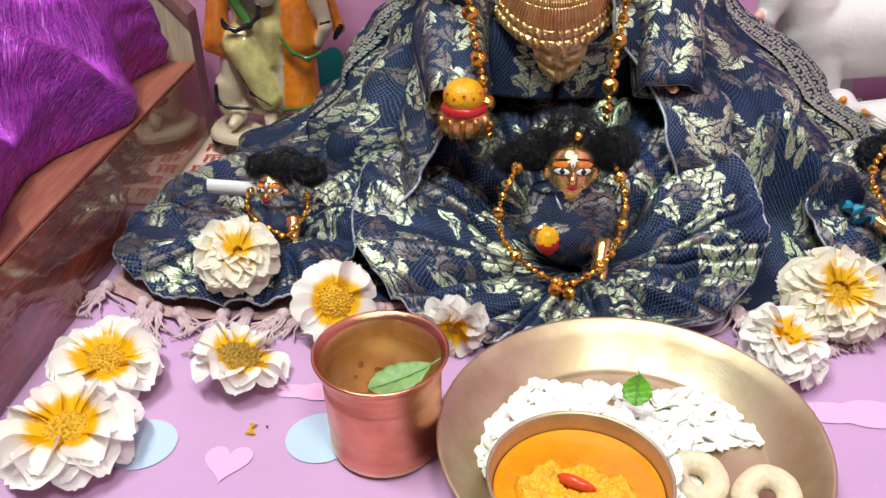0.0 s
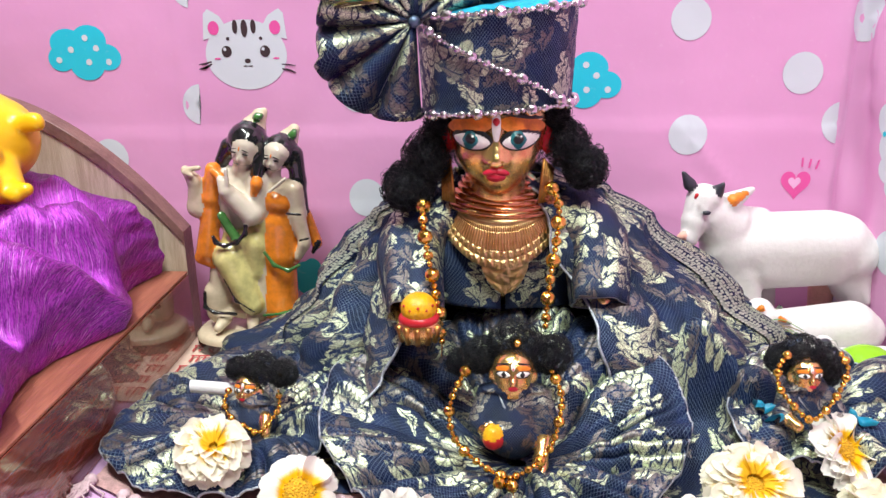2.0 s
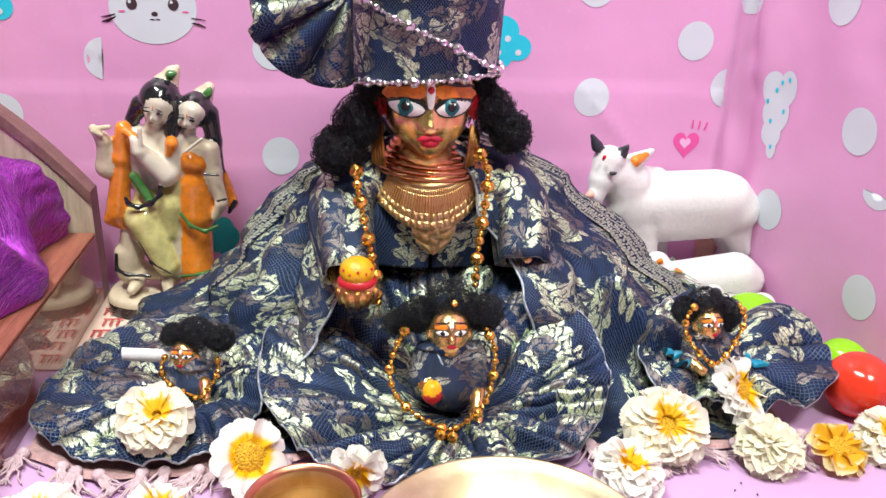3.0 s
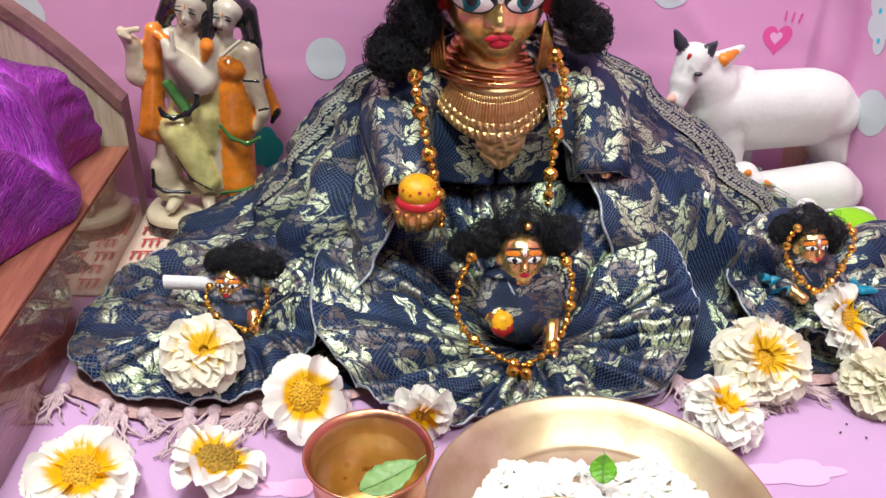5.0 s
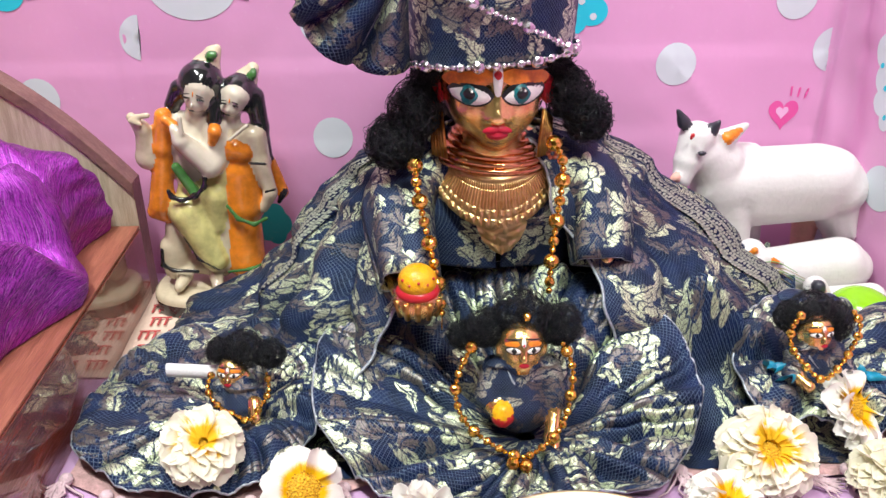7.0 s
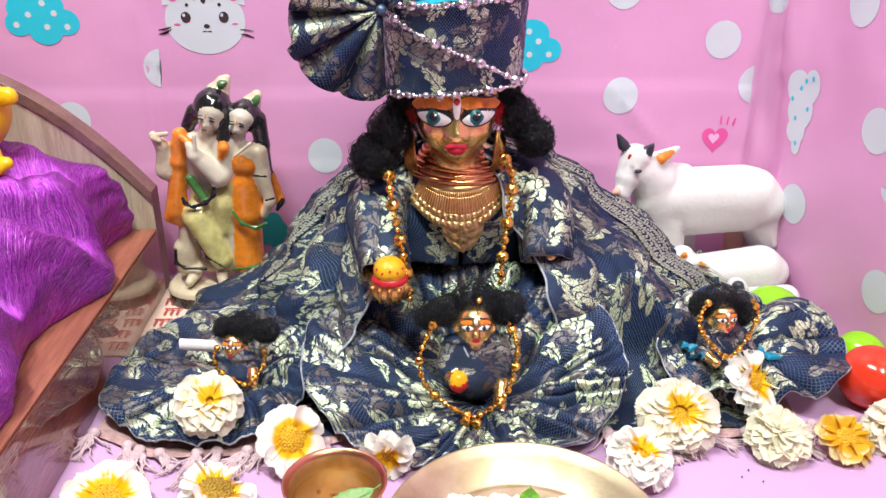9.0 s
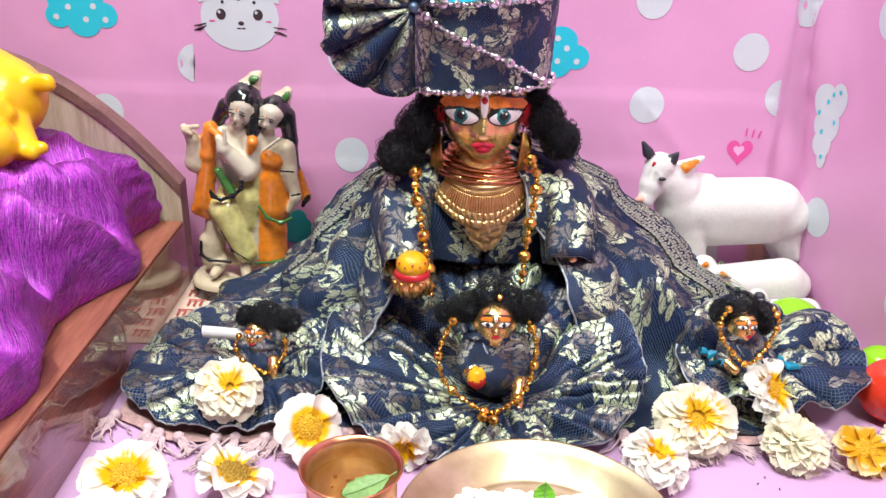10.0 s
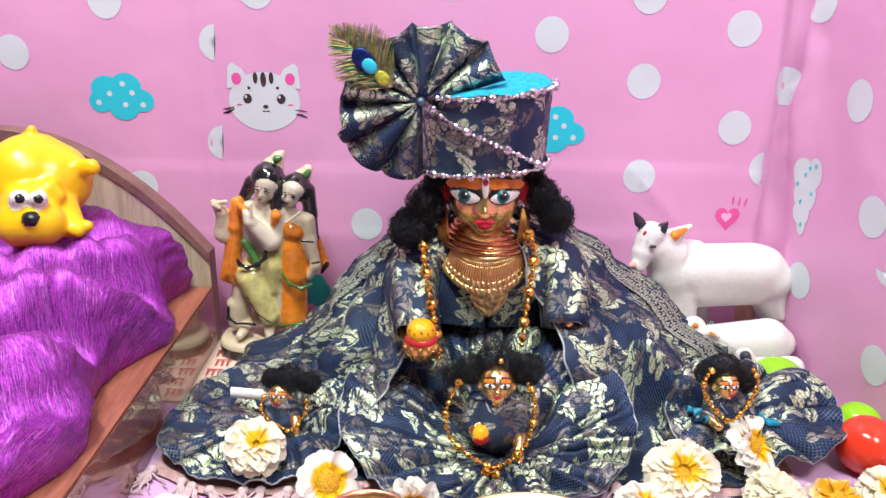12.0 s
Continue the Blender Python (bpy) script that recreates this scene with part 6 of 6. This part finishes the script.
cow.append(((0.235, 0.642, 0.126), (0.262, 0.646, 0.085), 0.0175, 0.0195, 0))
cow.append(((0.249, 0.64, 0.138), (0.267, 0.645, 0.148), 0.009, 0.0027, 0))
cow.append(((0.25, 0.634, 0.142), (0.261, 0.64, 0.146), 0.0045, 0.0018, 3))
cow.append(((0.218, 0.618, 0.151), (0.216, 0.618, 0.147), 0.0018, 0.0013, 4))
cow.append(((0.225, 0.618, 0.136), (0.228, 0.618, 0.136), 0.002, 0.002, 2))
calf = []
calf.append(((0.287, 0.615, 0.036), (0.347, 0.615, 0.042), 0.018, 0.0207, 0))
calf.append(((0.347, 0.615, 0.043), (0.358, 0.615, 0.038), 0.018, 0.0162, 0))
calf.append(((0.278, 0.606, 0.046), (0.271, 0.606, 0.057), 0.0126, 0.0117, 0))
calf.append(((0.27, 0.6, 0.054), (0.281, 0.592, 0.038), 0.0099, 0.0072, 0))
calf.append(((0.279, 0.598, 0.057), (0.294, 0.598, 0.052), 0.0054, 0.0018, 0))
calf.append(((0.284, 0.594, 0.057), (0.289, 0.594, 0.055), 0.0016, 0.0009, 3))
calf.append(((0.269, 0.594, 0.066), (0.267, 0.594, 0.064), 0.0027, 0.0018, 4))
calf.append(((0.27, 0.592, 0.057), (0.274, 0.592, 0.056), 0.0018, 0.0018, 2))
calf.append(((0.298, 0.605, 0.029), (0.311, 0.605, 0.014), 0.009, 0.0072, 0))
calf.append(((0.348, 0.61, 0.028), (0.358, 0.61, 0.016), 0.0108, 0.009, 0))
lamb = []
lamb.append(((0.335, 0.59, 0.022), (0.365, 0.59, 0.024), 0.0117, 0.0117, 0))
lamb.append(((0.315, 0.582, 0.039), (0.322, 0.582, 0.03), 0.009, 0.0081, 0))
lamb.append(((0.313, 0.573, 0.045), (0.314, 0.573, 0.041), 0.0049, 0.0036, 2))
lamb.append(((0.317, 0.572, 0.039), (0.319, 0.572, 0.038), 0.0027, 0.0018, 1))
lamb.append(((0.363, 0.59, 0.021), (0.375, 0.59, 0.015), 0.0099, 0.0072, 0))
toy = []
toy.append(((-0.342, 0.585, 0.208), (-0.327, 0.585, 0.202), 0.036, 0.034, 0))
toy.append(((-0.347, 0.575, 0.208), (-0.349, 0.575, 0.195), 0.034, 0.033, 0))
toy.append(((-0.331, 0.545, 0.185), (-0.328, 0.54, 0.181), 0.026, 0.024, 0))
toy.append(((-0.335, 0.53, 0.178), (-0.314, 0.53, 0.179), 0.019, 0.019, 0))
toy.append(((-0.342, 0.585, 0.238), (-0.339, 0.585, 0.248), 0.007, 0.004, 0))
toy.append(((-0.304, 0.58, 0.216), (-0.284, 0.575, 0.216), 0.009, 0.006, 0))
toy.append(((-0.288, 0.575, 0.22), (-0.284, 0.575, 0.221), 0.004, 0.003, 0))
toy.append(((-0.309, 0.56, 0.184), (-0.301, 0.552, 0.172), 0.013, 0.012, 0))
toy.append(((-0.301, 0.548, 0.171), (-0.28, 0.54, 0.174), 0.009, 0.005, 0))
toy.append(((-0.297, 0.542, 0.171), (-0.287, 0.536, 0.17), 0.007, 0.005, 0))
toy.append(((-0.349, 0.55, 0.204), (-0.353, 0.55, 0.196), 0.01, 0.008, 0))
toy.append(((-0.314, 0.55, 0.203), (-0.308, 0.55, 0.198), 0.01, 0.007, 0))
toy.append(((-0.328, 0.524, 0.203), (-0.328, 0.524, 0.202), 0.0078, 0.0078, 1))
toy.append(((-0.324, 0.518, 0.205), (-0.324, 0.518, 0.205), 0.0028, 0.0028, 2))
toy.append(((-0.311, 0.524, 0.203), (-0.311, 0.524, 0.203), 0.0078, 0.0078, 1))
toy.append(((-0.308, 0.518, 0.205), (-0.308, 0.518, 0.205), 0.0028, 0.0028, 2))
toy.append(((-0.317, 0.514, 0.189), (-0.313, 0.514, 0.189), 0.0045, 0.0045, 2))
toy.append(((-0.315, 0.512, 0.188), (-0.314, 0.512, 0.186), 0.0035, 0.002, 2))
toy.append(((-0.327, 0.519, 0.214), (-0.319, 0.519, 0.215), 0.0012, 0.0012, 2))
toy.append(((-0.309, 0.519, 0.215), (-0.303, 0.519, 0.214), 0.0012, 0.0012, 2))
sculpted_pair = sculpted("couple_figurine", pair, [GLAZE_CREAM, GLAZE_WHITE, GLAZE_ORANGE, GLAZE_YELLOW, GLAZE_BLACK, GLAZE_GREEN], 0.0014, 0.0030)
me = sculpted_pair.data
bm = bmesh.new()
bm.from_mesh(me)
rows = []
for r, z in ((0.0, 0.019), (0.92, 0.019), (0.99, 0.017), (1.0, 0.013), (0.99, 0.008), (1.02, 0.004), (1.0, 0.002), (0.0, 0.002)):
    rows.append([(-0.160 + 0.046 * r * math.copysign(abs(math.cos(a)) ** 0.8, math.cos(a)), 0.650 + 0.034 * r * math.copysign(abs(math.sin(a)) ** 0.8, math.sin(a)), z) for a in (2 * math.pi * k / 64 for k in range(64))])
for cx, cy, cz, k in ((-0.1490, 0.6300, 0.1795, 1.0), (-0.1240, 0.6335, 0.1735, 0.85)):
    tilt = 14
    for sx in (-1, 1):
        ex, ez = cx + sx * 0.0050 * k, cz + 0.0012 - sx * 0.0012
        yf = cy + 0.0012
        blob(bm, (ex, yf, ez), (0.0030 * k, 0.0012, 0.0008), 4, (0, tilt, 0), 2)
        blob(bm, (ex, yf - 0.0002, ez + 0.0030 * k), (0.0034 * k, 0.0012, 0.0004), 4, (0, tilt + sx * 12, 0), 2)
    blob(bm, (cx - 0.0014 * k, cy - 0.0006, cz - 0.0034 * k), (0.0010 * k, 0.0016, 0.0022 * k), 1, (0, tilt, 0), 2)
    blob(bm, (cx - 0.0022 * k, cy + 0.0002, cz - 0.0072 * k), (0.0022 * k, 0.0012, 0.0007), 4, (0, tilt, 0), 2)
    blob(bm, (cx + 0.0004, cy + 0.0002, cz + 0.0050 * k), (0.0005, 0.0012, 0.0024 * k), 2, (0, tilt, 0), 2)
vs = grid(bm, rows, True, 0)
for i, row in enumerate(vs):
    for v in row:
        for f in v.link_faces:
            if f.calc_center_median().z < 0.012:
                f.material_index = 4
bm.to_mesh(me)
bm.free()
me.polygons.foreach_set("use_smooth", [True] * len(me.polygons))
tagged(sculpted_pair, "glazed ceramic couple figurine in white, orange and yellow", "figurine")
tagged(sculpted("cow_figurine", cow, [COW_WHITE, COW_PINK, COW_DARK, ORANGE_PAINT, RED_PAINT], 0.0018, 0.003), "white painted standing cow figurine with dark horns", "figurine")
tagged(sculpted("calf_figurine", calf, [COW_WHITE, COW_PINK, COW_DARK, ORANGE_PAINT, ORANGE_PAINT], 0.0016, 0.003), "small white calf figurine lying below the cow", "figurine")
tagged(sculpted("lamb_figurine", lamb, [COW_WHITE, COW_PINK, COW_DARK], 0.0016, 0.004), "tiny white animal figurine with black ear", "figurine")
tagged(sculpted("squeaky_toy", toy, [TOY_YELLOW, WHITE_PAINT, BLACK_PAINT], 0.0022, 0.005), "yellow soft plastic animal toy lying on the bedding", "toy")


straw = thing("dry_grass", pose(0.268, 0.592, 0.050), "few thin dry grass blades before the calf", "grass")
rnd = random.Random(17)
for k in range(7):
    bm = bmesh.new()
    a, L = rnd.uniform(-0.5, 0.35), rnd.uniform(0.022, 0.044)
    tube(bm, spline([(0, 0, 0.002 * k - 0.006), (L * 0.5, -0.004, L * 0.5 * math.sin(a) + 0.004), (L, -0.006 - 0.001 * k, L * math.sin(a) * 0.7 - 0.004 * rnd.random())], 8), [0.0005, 0.0005, 0.00045, 0.0004, 0.0004, 0.0003, 0.0003, 0.0002], 4)
    part("blade", bm, LEAF_PALE if k % 2 else PEACOCK_TAN, straw)


def balloon(label, c, r, mt, turn=(0, 0, 0)):
    bm = bmesh.new()
    prof = [(r[0] * math.sin(math.pi * i / 24) * (1 + 0.10 * math.cos(math.pi * i / 24)), -r[1] * math.cos(math.pi * i / 24)) for i in range(25)]
    prof[0], prof[-1] = (0.0012, -r[1] * 1.03), (0.0003, r[1])
    lathe(bm, [(0.0026, -r[1] * 1.13), (0.0012, -r[1] * 1.07)] + prof, 40)
    ob = tagged(finish(bm, "balloon", mt), label, "balloon", "balloons")
    ob.matrix_world = pose(*c, *turn)


balloon("shiny red round balloon on the floor", (0.381, 0.458, 0.0245), (0.0245, 0.0245), BALLOON_RED, (70, 20, 0))
balloon("lime green balloon behind the red one", (0.392, 0.500, 0.020), (0.018, 0.020), BALLOON_GREEN, (80, 10, 40))
balloon("lime green balloon by the side sheet", (0.338, 0.552, 0.028), (0.025, 0.027), BALLOON_GREEN, (60, 40, 0))
balloon("long lime green balloon lying on the floor", (0.372, 0.520, 0.014), (0.012, 0.030), BALLOON_GREEN, (90, 0, 30))

# ---- small idols ----
DOLL_MATS = [BRASS, COAT, WHITE_PAINT, BLACK_PAINT, LIP_RED, ORANGE_PAINT, HAIR, LADDU, RED_PAINT, TRIM]


def small_idol(label, c, k, limbs, turn=0.0):
    """A small brass idol in a brocade coat: one plain mesh. c: the middle of the face, k: the face's half width."""
    bm = bmesh.new()
    cx, cy, cz = c
    add_skin(bm, [((cx, cy, cz + 0.25 * k), (cx, cy, cz - 0.15 * k), k, 0.86 * k, 0), ((cx, cy - 0.35 * k, cz - 0.50 * k), (cx, cy - 0.48 * k, cz - 0.85 * k), 0.52 * k, 0.30 * k, 0),
                  ((cx, cy - 0.95 * k, cz + 0.1 * k), (cx, cy - 1.08 * k, cz - 0.25 * k), 0.10 * k, 0.17 * k, 0),
                  ((cx - k, cy + 0.1 * k, cz), (cx - 1.05 * k, cy + 0.1 * k, cz - 0.25 * k), 0.22 * k, 0.16 * k, 0), ((cx + k, cy + 0.1 * k, cz), (cx + 1.05 * k, cy + 0.1 * k, cz - 0.25 * k), 0.22 * k, 0.16 * k, 0)] + limbs, max(0.0010, k * 0.11), k * 0.25)
    uv = bm.loops.layers.uv.verify()
    for f in bm.faces:
        for lp in f.loops:
            lp[uv].uv = (lp.vert.co.x * 1.2 + 0.31, lp.vert.co.z * 1.2 + lp.vert.co.y * 0.7)

    def front(x, z):
        dx, dz = (x - cx) / k, (z - cz) / (1.2 * k)
        return cy - k * math.sqrt(max(0.05, 1 - 0.85 * dx * dx - 0.5 * dz * dz)) * 0.99

    for sx in (-1, 1):
        ex, ez = cx + sx * 0.45 * k, cz + 0.16 * k
        almond(bm, (ex, 0, ez + 0.28 * k), 0.40 * k, 0.15 * k, front, 5, sx * -0.1, 0.03 * k, 14)
        almond(bm, (ex, 0, ez + 0.50 * k), 0.40 * k, 0.04 * k, front, 3, sx * -0.15, 0.05 * k, 14)
        almond(bm, (ex, 0, ez), 0.40 * k, 0.20 * k, front, 3, sx * 0.05, 0.06 * k, 14)
        almond(bm, (ex, 0, ez), 0.35 * k, 0.17 * k, front, 2, sx * 0.05, 0.09 * k, 14)
        almond(bm, (ex, 0, ez), 0.17 * k, 0.16 * k, front, 3, 0, 0.13 * k, 10)
    almond(bm, (cx, 0, cz + 0.48 * k), 0.12 * k, 0.26 * k, front, 2, 0, 0.05 * k, 12)
    almond(bm, (cx, 0, cz + 0.42 * k), 0.06 * k, 0.09 * k, front, 8, 0, 0.09 * k, 10)
    almond(bm, (cx, 0, cz - 0.52 * k), 0.24 * k, 0.13 * k, lambda x, z: front(x, z) - 0.12 * k, 4, 0, 0.06 * k, 14)
    for sx in (-1, 1):
        tube(bm, [(cx + sx * 0.75 * k, cy - 0.15 * k, cz - 0.95 * k), (cx + sx * 0.45 * k, cy - 0.75 * k, cz - 1.35 * k), (cx + 0.05 * k, cy - 1.05 * k, cz - 1.95 * k)], 0.07 * k, 5, 9)
    m = Matrix.Translation(c) @ pose(0, 0, 0, -14, 0, turn) @ Matrix.Translation(-Vector(c))
    bmesh.ops.transform(bm, matrix=m, verts=[v for v in bm.verts if v.co.z > cz - 0.9 * k])
    return tagged(finish(bm, "small_idol", DOLL_MATS), label, "statue", "small brass idols")


small_idol("small brass idol with painted face in brocade coat", (0.0745, 0.452, 0.077), 0.0130,
           [((0.075, 0.458, 0.062), (0.075, 0.452, 0.038), 0.015, 0.020, 1), ((0.060, 0.456, 0.060), (0.055, 0.448, 0.046), 0.009, 0.009, 1), ((0.090, 0.456, 0.060), (0.096, 0.448, 0.044), 0.009, 0.009, 1),
            ((0.056, 0.446, 0.045), (0.060, 0.436, 0.040), 0.0055, 0.0050, 0), ((0.062, 0.434, 0.0425), (0.0625, 0.434, 0.044), 0.0056, 0.0050, 7), ((0.062, 0.4335, 0.039), (0.062, 0.4335, 0.0385), 0.0058, 0.0055, 8),
            ((0.095, 0.445, 0.040), (0.092, 0.430, 0.026), 0.0050, 0.0045, 0), ((0.092, 0.430, 0.025), (0.093, 0.424, 0.022), 0.0048, 0.0038, 0)])
wig("fluffy black hair on the small brass idol", [((0.076, 0.465, 0.093), (0.018, 0.011, 0.008)), ((0.054, 0.466, 0.083), (0.013, 0.010, 0.010)), ((0.099, 0.466, 0.084), (0.014, 0.010, 0.012)), ((0.040, 0.470, 0.076), (0.009, 0.008, 0.007))], 60, 260, 0.0030, 0.00028, base=0.62)
bm = bmesh.new()
blob(bm, (0.077, 0.452, 0.0985), 0.0028, 0, None, 2)
tagged(finish(bm, "hair_pin", GOLD, None, False), "round gold pin in the black hair", "hair pin")
small_idol("tiny brass idol with painted face on a round skirt", (-0.1045, 0.466, 0.054), 0.0088,
           [((-0.102, 0.469, 0.045), (-0.100, 0.463, 0.032), 0.011, 0.015, 1), ((-0.112, 0.464, 0.044), (-0.114, 0.456, 0.036), 0.006, 0.006, 1), ((-0.092, 0.464, 0.042), (-0.090, 0.456, 0.036), 0.006, 0.006, 1), ((-0.090, 0.454, 0.040), (-0.089, 0.446, 0.033), 0.0036, 0.0036, 0)], -8)
wig("curly black hair on the tiny brass idol", [((-0.098, 0.474, 0.066), (0.014, 0.010, 0.008)), ((-0.082, 0.474, 0.063), (0.010, 0.008, 0.008)), ((-0.112, 0.474, 0.066), (0.008, 0.007, 0.007))], 80, 200, 0.0024, 0.00030, base=0.70)
small_idol("tiny brass idol with painted face and gold beads", (0.263, 0.471, 0.070), 0.0100,
           [((0.265, 0.476, 0.060), (0.266, 0.474, 0.036), 0.013, 0.018, 1), ((0.253, 0.470, 0.056), (0.248, 0.460, 0.046), 0.007, 0.007, 1), ((0.277, 0.470, 0.056), (0.283, 0.462, 0.046), 0.007, 0.007, 1), ((0.250, 0.456, 0.047), (0.254, 0.449, 0.045), 0.004, 0.004, 0)], 6)
wig("curly black hair on the tiny brass idol", [((0.262, 0.480, 0.082), (0.014, 0.011, 0.010)), ((0.279, 0.482, 0.072), (0.009, 0.009, 0.014)), ((0.249, 0.482, 0.076), (0.008, 0.008, 0.010))], 95, 200, 0.0024, 0.00030, base=0.70)
RING = ("mid", "small", "small", "mid", "tiny", "small")
bead_string("bead_garland", "gold faceted bead garland round the small idol", [(0.046, 0.452, 0.082), (0.037, 0.446, 0.066), (0.034, 0.440, 0.052), (0.039, 0.430, 0.040), (0.053, 0.421, 0.031), (0.071, 0.413, 0.026), (0.086, 0.418, 0.030), (0.098, 0.428, 0.038), (0.104, 0.440, 0.052), (0.105, 0.447, 0.066), (0.098, 0.453, 0.082)], GOLD, ("big", "small", "mid", "small", "mid", "small"), 0.86)
bead_string("bead_garland", "gold bead garland with hanging end beads", [(0.067, 0.412, 0.027), (0.066, 0.408, 0.020), (0.068, 0.405, 0.016)], GOLD, ("big",), 0.9)
bead_string("bead_garland", "gold bead garland with hanging end beads", [(0.073, 0.411, 0.026), (0.075, 0.406, 0.020), (0.076, 0.403, 0.015)], GOLD, ("big",), 0.9)
bead_string("bead_garland", "gold bead garland round the tiny idol", [(-0.116, 0.465, 0.056), (-0.119, 0.460, 0.050), (-0.117, 0.455, 0.044), (-0.110, 0.449, 0.040), (-0.100, 0.444, 0.038), (-0.092, 0.441, 0.036), (-0.086, 0.448, 0.040), (-0.081, 0.456, 0.047), (-0.083, 0.464, 0.058)], GOLD, RING, 0.82)
bead_string("bead_garland", "gold bead garland round the tiny idol", [(0.249, 0.464, 0.090), (0.242, 0.461, 0.080), (0.243, 0.458, 0.068), (0.251, 0.453, 0.058), (0.262, 0.449, 0.050), (0.272, 0.452, 0.057), (0.281, 0.458, 0.068), (0.285, 0.462, 0.080), (0.280, 0.466, 0.090)], GOLD, RING, 0.95)
bm = bmesh.new()
rows = [[Vector((-0.148 + 0.034 * f, 0.476 - 0.004 * f, 0.0505)) + Vector((0, 0.0035 * math.cos(a), 0.0048 * math.sin(a))) for a in (2 * math.pi * k / 10 for k in range(11))] for f in (0, 0.3, 0.6, 0.9, 1.0)]
grid(bm, rows)
tagged(finish(bm, "cotton_tape", STRAP_WHITE), "white folded cotton tape beside the tiny idol", "tape")
for c, t in (((0.236, 0.462, 0.052), 20), ((0.243, 0.458, 0.046), 70), ((0.297, 0.460, 0.046), -20)):
    bm = bmesh.new()
    rows = []
    for i in range(12):
        f = i / 11
        rows.append([(0.018 * (f - 0.5), 0.006 * (j / 5 - 0.5) * (1 + 0.4 * math.sin(f * 5)), 0.004 * math.sin(f * 7 + j * 0.4) + 0.002 * math.sin(j)) for j in range(6)])
    grid(bm, rows)
    ob = tagged(finish(bm, "satin_ribbon", RIBBON_BLUE), "crumpled turquoise satin ribbon by the tiny idol", "ribbon")
    ob.matrix_world = pose(*c, 30, 20, t)

# ---- printed paper and the fringed shawl below ----
paper = thing("printed_paper", pose(-0.165, 0.615, 0.0015), "cream paper with red printed marks under the figurine", "paper")
bm = bmesh.new()
grid(bm, [[(-0.050 + 0.11 * i / 12, -0.075 + 0.145 * j / 12, 0.0015 * lump(i * 0.3, j * 0.3, 2, 1) + 0.0012) for i in range(13)] for j in range(13)])
part("sheet", bm, PAPER, paper).modifiers.new("thickness", "SOLIDIFY").thickness = 0.0006
rnd = random.Random(8)
for i in range(5):
    for j in range(7):
        x, y = -0.042 + 0.022 * i + 0.004 * (j % 2), -0.068 + 0.020 * j
        bm = bmesh.new()
        box(bm, x, y + 0.0085, 0.0032, x + 0.016, y + 0.0100, 0.0038)
        for k in range(3):
            box(bm, x + 0.001 + 0.0055 * k, y - 0.002, 0.0032, x + 0.0026 + 0.0055 * k, y + 0.0080, 0.0037)
        part("ink_bar", bm, PAPER_RED, paper, smooth=False)

fringe = thing("fringed_shawl", pose(0.05, 0.43, 0), "pale pink fringed shawl spread under the brocade", "shawl")
FINV = fringe.matrix_world.inverted()
bm = bmesh.new()


def fringe_edge(x):
    return lerp_table([(-0.21, 0.428), (-0.15, 0.402), (-0.06, 0.404), (0.0, 0.425), (0.15, 0.425), (0.20, 0.410), (0.24, 0.414), (0.33, 0.425)], x)


grid(bm, [[FINV @ Vector((x, fringe_edge(x) + 0.08 * f, 0.0015 + 0.0022 * (1 + lump(x, f * 0.1, 15, 45)) * max(0, math.sin(math.pi * min(1, f * 6 + 0.15))))) for x in (-0.205 + 0.525 * i / 120 for i in range(121))] for f in (0, 0.03, 0.07, 0.12, 0.2, 0.35, 0.6, 1.0)])
part("shawl_cloth", bm, SHAWL_EDGE, fringe, "dusty pink woven edge")
rnd = random.Random(21)
for k in range(30):
    x = -0.198 + 0.515 * k / 29 + rnd.uniform(-0.008, 0.008)
    if -0.03 < x < 0.165:
        continue
    bm = bmesh.new()
    y0 = fringe_edge(x)
    d = rnd.gauss(0, 0.55)
    L = rnd.uniform(0.018, 0.036)
    blob(bm, FINV @ Vector((x, y0, 0.006)), (0.0045, 0.0045, 0.004), 0, None, 2)
    for t in range(16):
        a = d + rnd.gauss(0, 0.28)
        w = rnd.uniform(-0.4, 0.4)
        pts = [FINV @ Vector((x + rnd.uniform(-0.003, 0.003) + math.sin(a + w * f) * L * f, y0 - math.cos(a + w * f) * L * f, 0.0012 + 0.006 * (1 - f) ** 1.5 + 0.0010 * rnd.random())) for f in (0, 0.2, 0.4, 0.6, 0.8, 1.0)]
        tube(bm, pts, [0.0011, 0.0010, 0.0009, 0.0008, 0.0007, 0.0005], 4)
    part("tassel", bm, TASSEL, fringe)
